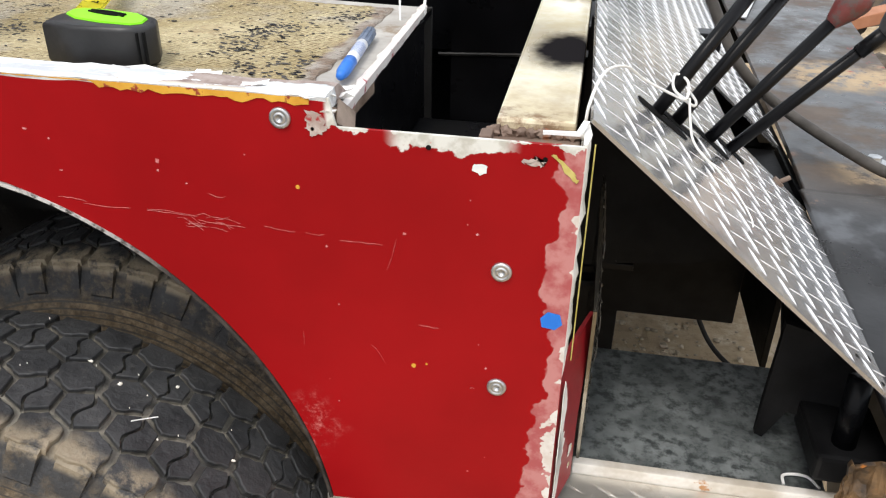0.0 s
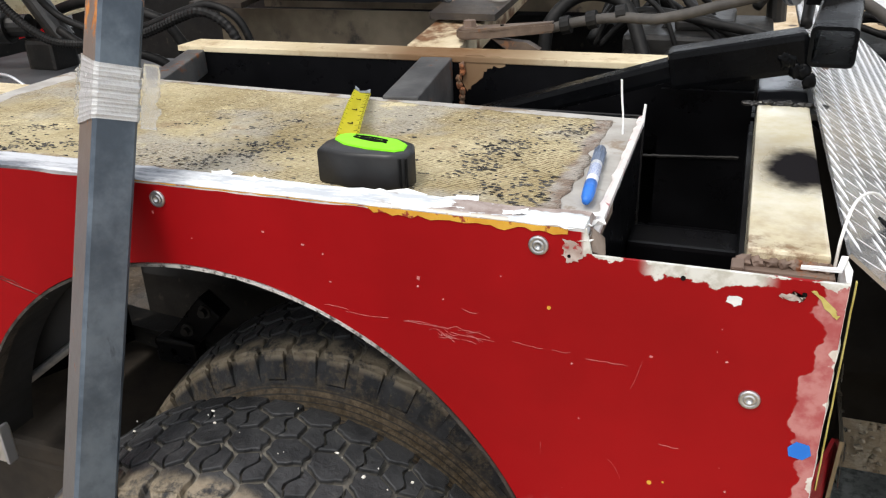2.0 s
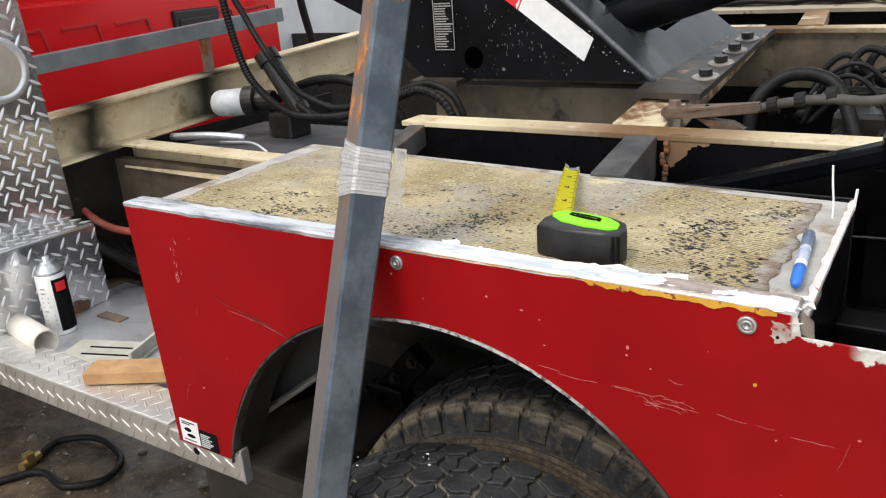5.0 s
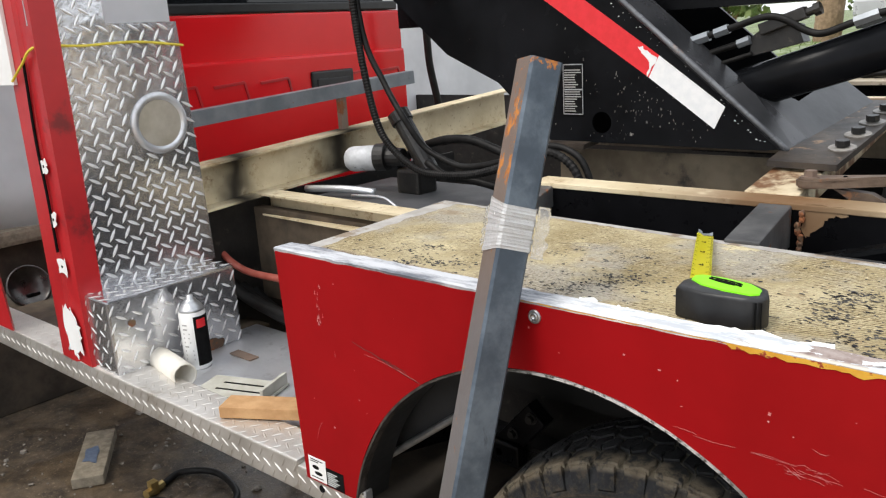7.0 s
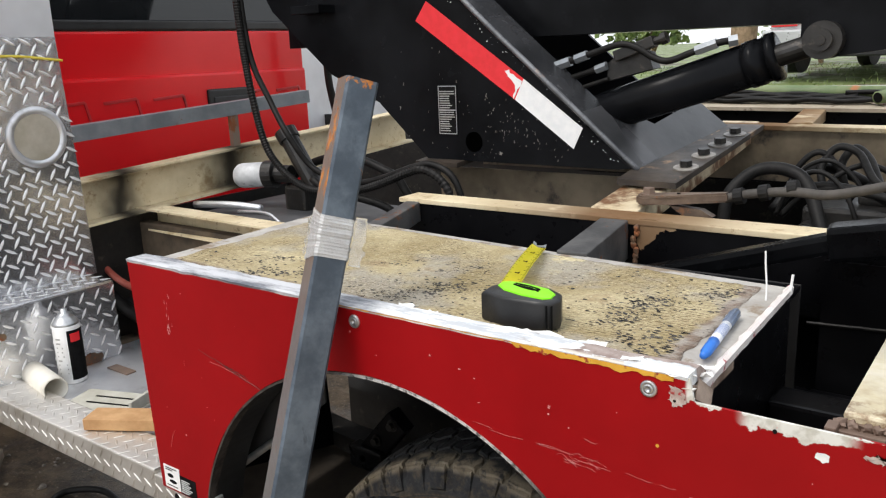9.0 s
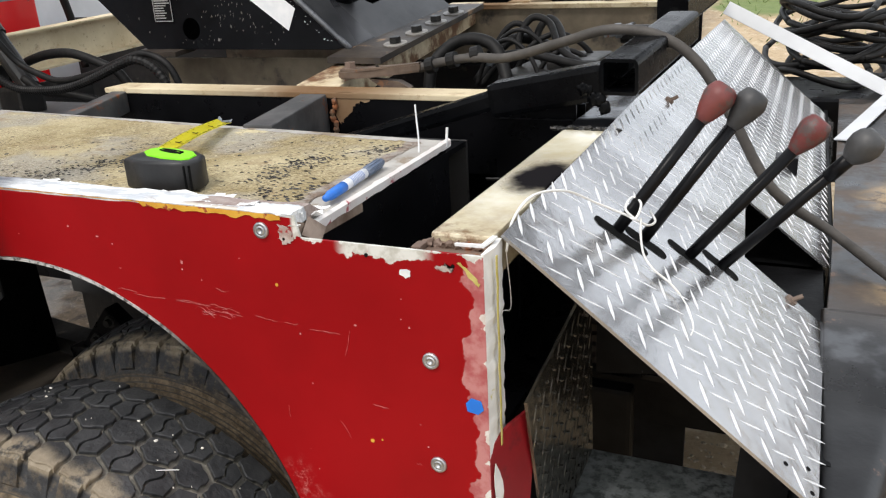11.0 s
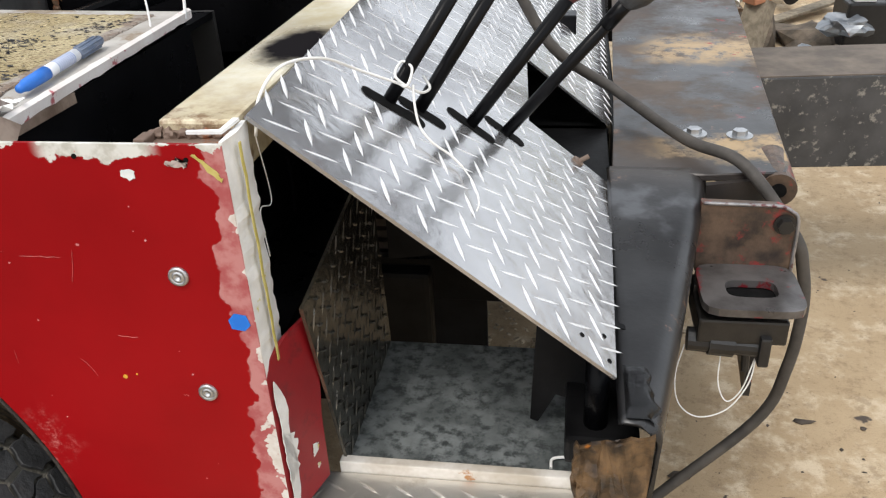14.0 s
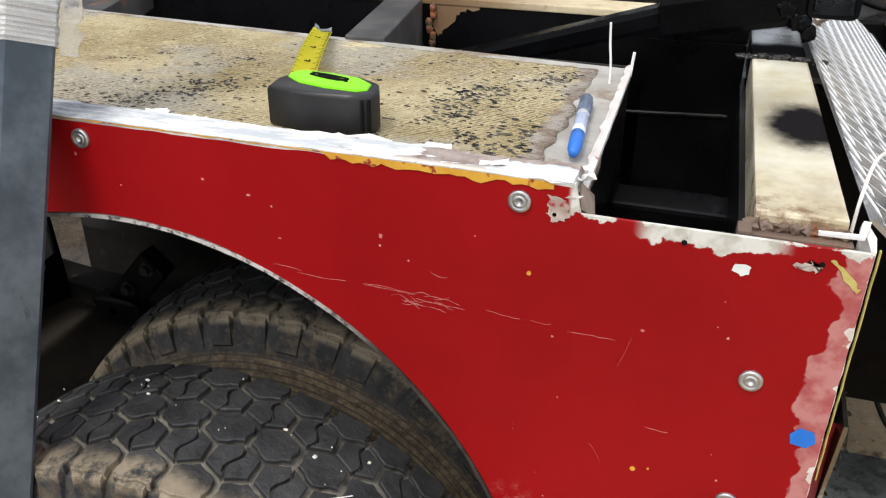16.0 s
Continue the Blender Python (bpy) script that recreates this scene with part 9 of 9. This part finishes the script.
bar(bm, (0.585, 2.56, 0.750), (0.0, 2.60, 1.050), 0.05, 0.004, 0.0005, up=(0, -1, 0.45))
sq("long_leg", bm, M_sheet)
bm = bmesh.new()
bar(bm, (0.588, 2.555, 0.738), (0.415, 1.84, 0.728), 0.05, 0.004, 0.0005)
sq("short_leg", bm, M_sheet)
COIL, co_ = root("cable_coil", "heap of coiled black cable on the bumper end", "cable", (0.42, 2.8, 0.76))
for k in range(13):
    bm = bmesh.new()
    c = Vector((0.36 + 0.04 * (k % 3), 2.98 + 0.05 * (k % 4), 0.76 + 0.022 * k))
    r = 0.22 + 0.025 * (k % 4)
    hose(bm, [c + Vector((r * 0.8 * math.cos(a + k), r * 1.2 * math.sin(a + k), 0.03 * math.sin(2 * a + k))) for a in [i * math.pi / 6 for i in range(13)]], 0.013, 8, 4)
    co_("loop", bm, M_rubber, "", True)
bm = bmesh.new()
box(bm, (0.1, 2.56, 0.40), (0.80, 3.10, 0.718), 0.01)
tagged(part("rear_locker", bm, M_black), "black locker at the end of the bumper", "locker")
GP, gp = root("green_pipe", "green steel pipe with orange rust on the far deck", "pipe", (-0.7, 2.25, 1.2))
bm = bmesh.new()
cyl(bm, (-1.10, 2.24, 1.209), (-0.262, 2.22, 1.203), 0.0235, 18)
gp("tube", bm, M_greenpipe, "", True)
bm = bmesh.new()
cyl(bm, (-0.345, 2.21, 1.203), (-0.392, 2.125, 1.194), 0.021, 16)
gp("branch", bm, M_greenpipe, "short branch stub", True)
bm = bmesh.new()
cyl(bm, (-0.392, 2.125, 1.194), (-0.3927, 2.1238, 1.1938), 0.0165, 16)
cyl(bm, (-0.262, 2.22, 1.203), (-0.2605, 2.22, 1.203), 0.0185, 16)
for one in split(bm):
    gp("bore", one, M_ink, "dark open bore")
bm = bmesh.new()
rnd = random.Random(3)
for k in range(4):
    line = [(-1.02 + 0.62 * i / 12 - 0.02 * k, 2.155 + 0.012 * k + 0.006 * math.sin(i * 1.1 + k), 1.183 + 0.010 * k * (1 - 0.05 * i) + 0.003 * math.sin(i * 1.7 + 2 * k)) for i in range(13)]
    hose(bm, line, 0.0085, 8, 3)
hose(bm, [(-0.40, 2.155, 1.183), (-0.375, 2.165, 1.196), (-0.40, 2.19, 1.208), (-0.5, 2.19, 1.206)], 0.0085, 8, 4)
tagged(part("black_webbing", bm, M_rubber, smooth=True), "folded black webbing in front of the green pipe", "strap")
bm = bmesh.new()
box(bm, (-0.17, 2.30, 1.182), (-0.11, 2.36, 1.205), 0.005)
tagged(part("clear_box", bm, M_sheet), "small clear plastic box on the far plank", "box")

rnd = random.Random(77)
JMATS = [M_rust, M_oldwood, M_greasy, M_rust, M_wood, M_rust_heavy, M_pvc, M_oldwood, M_steel, M_greasy]
for k in range(95):
    x, y = rnd.uniform(1.05, 3.1), rnd.uniform(3.4, 7.0)
    z = ground_z(y) + rnd.uniform(0.0, 0.24)
    bm = bmesh.new()
    kind = rnd.random()
    a = rnd.uniform(0, math.pi)
    ln = rnd.uniform(0.10, 0.5)
    p = Vector((x, y, z + 0.03))
    q = p + Vector((ln * math.cos(a), ln * math.sin(a), rnd.uniform(-0.02, 0.12)))
    if kind < 0.5:
        bar(bm, p, q, rnd.uniform(0.03, 0.12), rnd.uniform(0.015, 0.06), 0.004)
        nm, lab, cat = "scrap_bar", "length of scrap metal or timber in the junk heap", "scrap"
    elif kind < 0.75:
        cyl(bm, p, q, rnd.uniform(0.015, 0.05), 12)
        nm, lab, cat = "scrap_pipe", "scrap pipe in the junk heap", "pipe"
    else:
        blob(bm, p, (rnd.uniform(0.04, 0.11), rnd.uniform(0.04, 0.10), rnd.uniform(0.02, 0.06)), 0.7, k, 3)
        nm, lab, cat = "scrap_lump", "crumpled scrap piece in the junk heap", "scrap"
    tagged(part(nm, bm, rnd.choice(JMATS)), lab, cat, "junk heap")
bm = bmesh.new()
for k in range(60):
    x, y = rnd.uniform(0.9, 3.3), rnd.uniform(3.2, 7.4)
    blob(bm, (x, y, ground_z(y) + 0.02), (rnd.uniform(0.08, 0.3), rnd.uniform(0.08, 0.3), rnd.uniform(0.04, 0.16)), 0.6, k, 2)
tagged(part("debris", bm, simple("dark_debris", (0.05, 0.04, 0.03), (0.14, 0.11, 0.08), 12.0, 0.9, 0.0, 0.5)), "dark loose debris under the junk heap", "debris", kind="stuff")
BAT, ba = root("car_battery", "black car battery in the junk heap", "battery", (1.75, 3.7, 0.1))
bm = bmesh.new()
box(bm, (1.60, 3.6, 0.0), (1.95, 3.85, 0.30), 0.012)
ba("battery_case", bm, M_blackplastic)
bm = bmesh.new()
box(bm, (1.63, 3.62, 0.30), (1.73, 3.72, 0.335), 0.006)
ba("terminal", bm, M_white, "white terminal cover")
bm = bmesh.new()
box(bm, (1.79, 3.62, 0.30), (1.85, 3.70, 0.325), 0.006)
ba("terminal", bm, M_pvc)
JUG, ju = root("oil_jug", "dark oil jug with a red cap in the junk heap", "jug", (2.15, 3.8, 0.0))
bm = bmesh.new()
box(bm, (2.02, 3.7, 0.0), (2.26, 3.9, 0.36), 0.03)
ju("jug_body", bm, M_blackplastic)
bm = bmesh.new()
cyl(bm, (2.17, 3.8, 0.36), (2.17, 3.8, 0.41), 0.03, 14)
ju("jug_cap", bm, M_reflred, "red cap")
for x, y, rot, lab in ((1.55, 5.0, 20, "old spare tyre half buried in the junk heap"), (2.6, 4.4, -35, "second old tyre leaning in the junk heap")):
    sp_ = thing("old_truck_tyre", lab, "tyre", "junk heap", at=(x, y, ground_z(y) + 0.22))
    bm = bmesh.new()
    lathe(bm, Matrix.Rotation(radians(62), 4, "X") @ Matrix.Rotation(radians(rot), 4, "Y"), [(0.20, -0.07), (0.27, -0.09), (0.31, -0.06), (0.325, 0), (0.31, 0.06), (0.27, 0.09), (0.20, 0.07), (0.18, 0), (0.20, -0.07)], 40)
    part("casing", bm, M_tyre, sp_, "", True)
bm = bmesh.new()
bar(bm, (1.05, 3.2, 0.42), (2.7, 4.0, 0.72), 0.09, 0.055, 0.006)
tagged(part("rust_beam", bm, simple("orange_beam", (0.30, 0.12, 0.06), (0.38, 0.17, 0.09), 8.0, 0.75, 0.0, 0.3)), "orange-brown steel beam propped over the junk", "beam")
bm = bmesh.new()
bar(bm, (1.0, 3.1, -0.1), (1.12, 3.25, 0.40), 0.1, 0.1, 0.004)
bar(bm, (2.6, 3.95, 0.0), (2.62, 3.97, 0.68), 0.1, 0.1, 0.004)
for one in split(bm):
    tagged(part("prop_block", one, M_oldwood), "timber block propping the orange beam", "block", "props")
bm = bmesh.new()
hose(bm, [(1.05, 6.6, 0.3), (1.07, 6.6, 0.6), (1.06, 6.6, 1.0), (1.08, 6.6, 1.5)], 0.17, 14)
for v in bm.verts:
    v.co += Vector((0.02 * noise.noise(v.co * 6), 0.02 * noise.noise(v.co * 7), 0))
tagged(part("tree_stump", bm, M_bark), "short bare tree trunk behind the junk", "trunk")

# ---- parked silver car and the far edge of the yard ----
CARX, CARY = -2.40, 11.2
CARM = Matrix.Translation((CARX, CARY, ground_z(CARY + 0.85))) @ Matrix.Rotation(radians(-10), 4, "Z")
car = thing("silver_sedan", "parked silver sedan seen from behind", "car")
car.matrix_world = CARM


def cpart(name, bm, mat, label="", smooth=False, parent=None):
    return part(name, bm, mat, parent or car, label, smooth)


secs = [(0.0, 0.78, 0.42, 0.86), (0.10, 0.86, 0.32, 0.93), (1.0, 0.90, 0.28, 0.97), (2.4, 0.90, 0.28, 0.95), (3.8, 0.90, 0.28, 0.92), (4.75, 0.84, 0.32, 0.82), (4.9, 0.74, 0.42, 0.72)]
bm = bmesh.new()
rings = []
for y, w, zl, zh in secs:
    rings.append([bm.verts.new(p) for p in ((-w * 0.9, y, zl), (-w, y, zl + 0.1), (-w, y, zh - 0.18), (-w * 0.9, y, zh - 0.02), (0, y, zh), (w * 0.9, y, zh - 0.02), (w, y, zh - 0.18), (w, y, zl + 0.1), (w * 0.9, y, zl))])
for a, b in zip(rings, rings[1:]):
    for i in range(9):
        j = (i + 1) % 9
        bm.faces.new((a[i], a[j], b[j], b[i]))
bm.faces.new(rings[0]), bm.faces.new(rings[-1])
cpart("body", bm, M_silver, "silver painted body", True)
bm = bmesh.new()
rings = []
for y, w, z in ((1.05, 0.80, 0.95), (1.75, 0.62, 1.38), (2.9, 0.62, 1.40), (3.65, 0.78, 0.93)):
    rings.append([bm.verts.new((-w, y, z)), bm.verts.new((w, y, z))])
for a, b in zip(rings, rings[1:]):
    bm.faces.new((a[0], a[1], b[1], b[0]))
lo = [bm.verts.new((s * 0.80, y, 0.93)) for s in (-1, 1) for y in (1.05, 3.65)]
bm.faces.new((lo[0], rings[0][0], rings[1][0], rings[2][0], rings[3][0], lo[1]))
bm.faces.new((lo[2], rings[0][1], rings[1][1], rings[2][1], rings[3][1], lo[3]))
cpart("cabin", bm, M_glass, "dark glazed cabin")
bm = bmesh.new()
box(bm, (-0.62, 1.72, 1.37), (0.62, 2.95, 1.42), 0.03)
cpart("roof", bm, M_silver)
bm = bmesh.new()
box(bm, (-0.90, -0.10, 0.40), (0.90, 0.12, 0.62), 0.03)
cpart("rear_bumper", bm, M_silver, "silver rear bumper")
bm = bmesh.new()
box(bm, (-0.88, -0.02, 0.24), (0.88, 0.3, 0.40), 0.02)
cpart("valance", bm, M_blackplastic)
for s in (-1, 1):
    bm = bmesh.new()
    box(bm, (s * 0.62 - 0.18, -0.03, 0.66), (s * 0.62 + 0.18, 0.08, 0.82), 0.012)
    t = cpart("tail_light", bm, M_reflred, "red ribbed tail light")
    for y in (0.85, 3.75):
        bm = bmesh.new()
        cyl(bm, (s * 0.90, y, 0.32), (s * 0.70, y, 0.32), 0.32, 28)
        w = cpart("wheel", bm, M_rubber, "black tyre")
        bm = bmesh.new()
        cyl(bm, (s * 0.905, y, 0.32), (s * 0.89, y, 0.32), 0.20, 24)
        part("hubcap", bm, M_hub, w, "grey alloy hubcap")

rnd = random.Random(31)
for k in range(9):
    x0, y0 = -14 + 2.6 * k + rnd.uniform(-0.6, 0.6), 16 + rnd.uniform(-1.5, 2.5)
    sh = thing("hedge_bush", "loose green bush at the edge of the yard", "bush", "far hedge", at=(x0, y0, ground_z(y0)))
    bm = bmesh.new()
    for q in range(5):
        a = rnd.uniform(0, 6.28)
        hose(bm, [(0, 0, -0.05), (0.25 * math.cos(a), 0.25 * math.sin(a), 0.6), (0.7 * math.cos(a), 0.7 * math.sin(a), 1.3)], 0.03, 5, 3)
    part("stem", bm, M_bark, sh)
    bm = bmesh.new()
    for q in range(700):
        a, e, r = rnd.uniform(0, 6.28), rnd.uniform(-0.1, 1.5), rnd.uniform(0.6, 1.15) * (0.8 + 0.3 * math.sin(k + 3 * rnd.random()))
        c = Vector((r * 1.3 * math.cos(a) * math.cos(e), r * math.sin(a) * math.cos(e), 0.55 + r * 1.0 * math.sin(e)))
        s = rnd.uniform(0.05, 0.12)
        u = Vector((rnd.uniform(-1, 1), rnd.uniform(-1, 1), rnd.uniform(-1, 1))).normalized() * s
        v = u.cross(Vector((rnd.uniform(-1, 1), rnd.uniform(-1, 1), rnd.uniform(-1, 1)))).normalized() * s * 0.6
        quad(bm, c - u, c + v, c + u, c - v)
    tagged(part("foliage", bm, M_leaf, sh, "small green leaves"), kind="stuff")
bm = bmesh.new()
hose(bm, [(-4.4, 14.0, 0.8), (-4.35, 14.0, 2.0), (-4.45, 14.1, 4.0), (-4.3, 14.0, 7.0)], 0.22, 14)
for v in bm.verts:
    v.co += Vector((0.03 * noise.noise(v.co * 5), 0.03 * noise.noise(v.co * 6), 0))
tagged(part("far_trunk", bm, M_bark), "bare tree trunk at the edge of the yard", "tree")
bm = bmesh.new()
for k in range(5200):
    x, y = rnd.uniform(-9, 4), rnd.uniform(7.0, 16)
    z = ground_z(y)
    h = rnd.uniform(0.02, 0.075)
    a = rnd.uniform(0, 6.28)
    p = Vector((x, y, z))
    dx = Vector((math.cos(a), math.sin(a), 0)) * 0.008
    bm.faces.new([bm.verts.new(p - dx), bm.verts.new(p + dx), bm.verts.new(p + Vector((rnd.uniform(-0.05, 0.05), rnd.uniform(-0.05, 0.05), h)))])
tagged(part("grass", bm, M_leaf), "patchy grass behind the truck", "grass", kind="stuff")

# loose gravel and crumbs on the dirt
bm = bmesh.new()
rnd = random.Random(91)
for k in range(420):
    x, y = rnd.uniform(-3.4, -0.95), rnd.uniform(-0.55, 0.75)
    r = rnd.uniform(0.003, 0.009) if k % 9 else rnd.uniform(0.010, 0.022)
    blob(bm, (x, y, -0.099 + r * 0.3), (r * rnd.uniform(0.8, 1.6), r, r * 0.6), 0.7, k * 0.61, 1)
tagged(part("gravel", bm, simple("gravel_grey", (0.10, 0.085, 0.07), (0.28, 0.25, 0.21), 60.0, 0.9, 0.0, 0.3)), "loose gravel scattered over the dirt", "gravel", kind="stuff")
bm = bmesh.new()
for k in range(320):
    x, y = rnd.gauss(0.22, 0.16), rnd.gauss(1.20, 0.20)
    r = rnd.uniform(0.003, 0.007) if k % 7 else rnd.uniform(0.008, 0.014)
    blob(bm, (x, y, -0.0995 + r * 0.3), (r * rnd.uniform(0.8, 1.5), r, r * 0.6), 0.7, k * 0.53, 1)
tagged(part("under_gravel", bm, simple("tan_gravel", (0.20, 0.155, 0.10), (0.40, 0.33, 0.24), 60.0, 0.9, 0.0, 0.3)), "tan gravel scattered on the ground under the bed", "gravel", kind="stuff")
bm = bmesh.new()
hose(bm, [(0.30, 1.10, 0.30), (0.315, 1.06, 0.20), (0.37, 1.02, 0.11), (0.46, 0.98, 0.06), (0.55, 0.95, 0.05)], 0.006, 8)
tagged(part("hanging_cable", bm, M_rubber, smooth=True), "thin black cable hanging under the bed", "cable")
# Added black sheet: makes the bright ground under the bed read dark.
bm = bmesh.new()
box(bm, (-0.42, 0.915, -0.06), (0.12, 0.925, 0.264), 0.003)
tagged(part("ground_blocker", bm, M_dull), "added black sheet that hides bright ground under the bed", "mud flap")
bm = bmesh.new()
blob(bm, (0.20, 1.02, 0.36), (0.14, 0.12, 0.085), 0.25, 6, 3)
box(bm, (0.10, 0.98, 0.36), (0.30, 1.10, 0.66), 0.02)
tagged(part("air_tank", bm, M_greasy, smooth=False), "greasy black housing hung under the bed", "housing")
bm = bmesh.new()
for k in range(90):
    x, y = rnd.uniform(0.55, 2.2), rnd.uniform(-0.1, 1.3)
    r = rnd.uniform(0.002, 0.006) if k % 12 else rnd.uniform(0.008, 0.016)
    blob(bm, (x, y, -0.0995 + r * 0.25), (r * rnd.uniform(0.8, 2.2), r, r * 0.4), 0.7, k * 0.41, 1)
tagged(part("crumbs", bm, M_darkwood), "dark crumbs scattered over the tan concrete", "crumbs", kind="stuff")
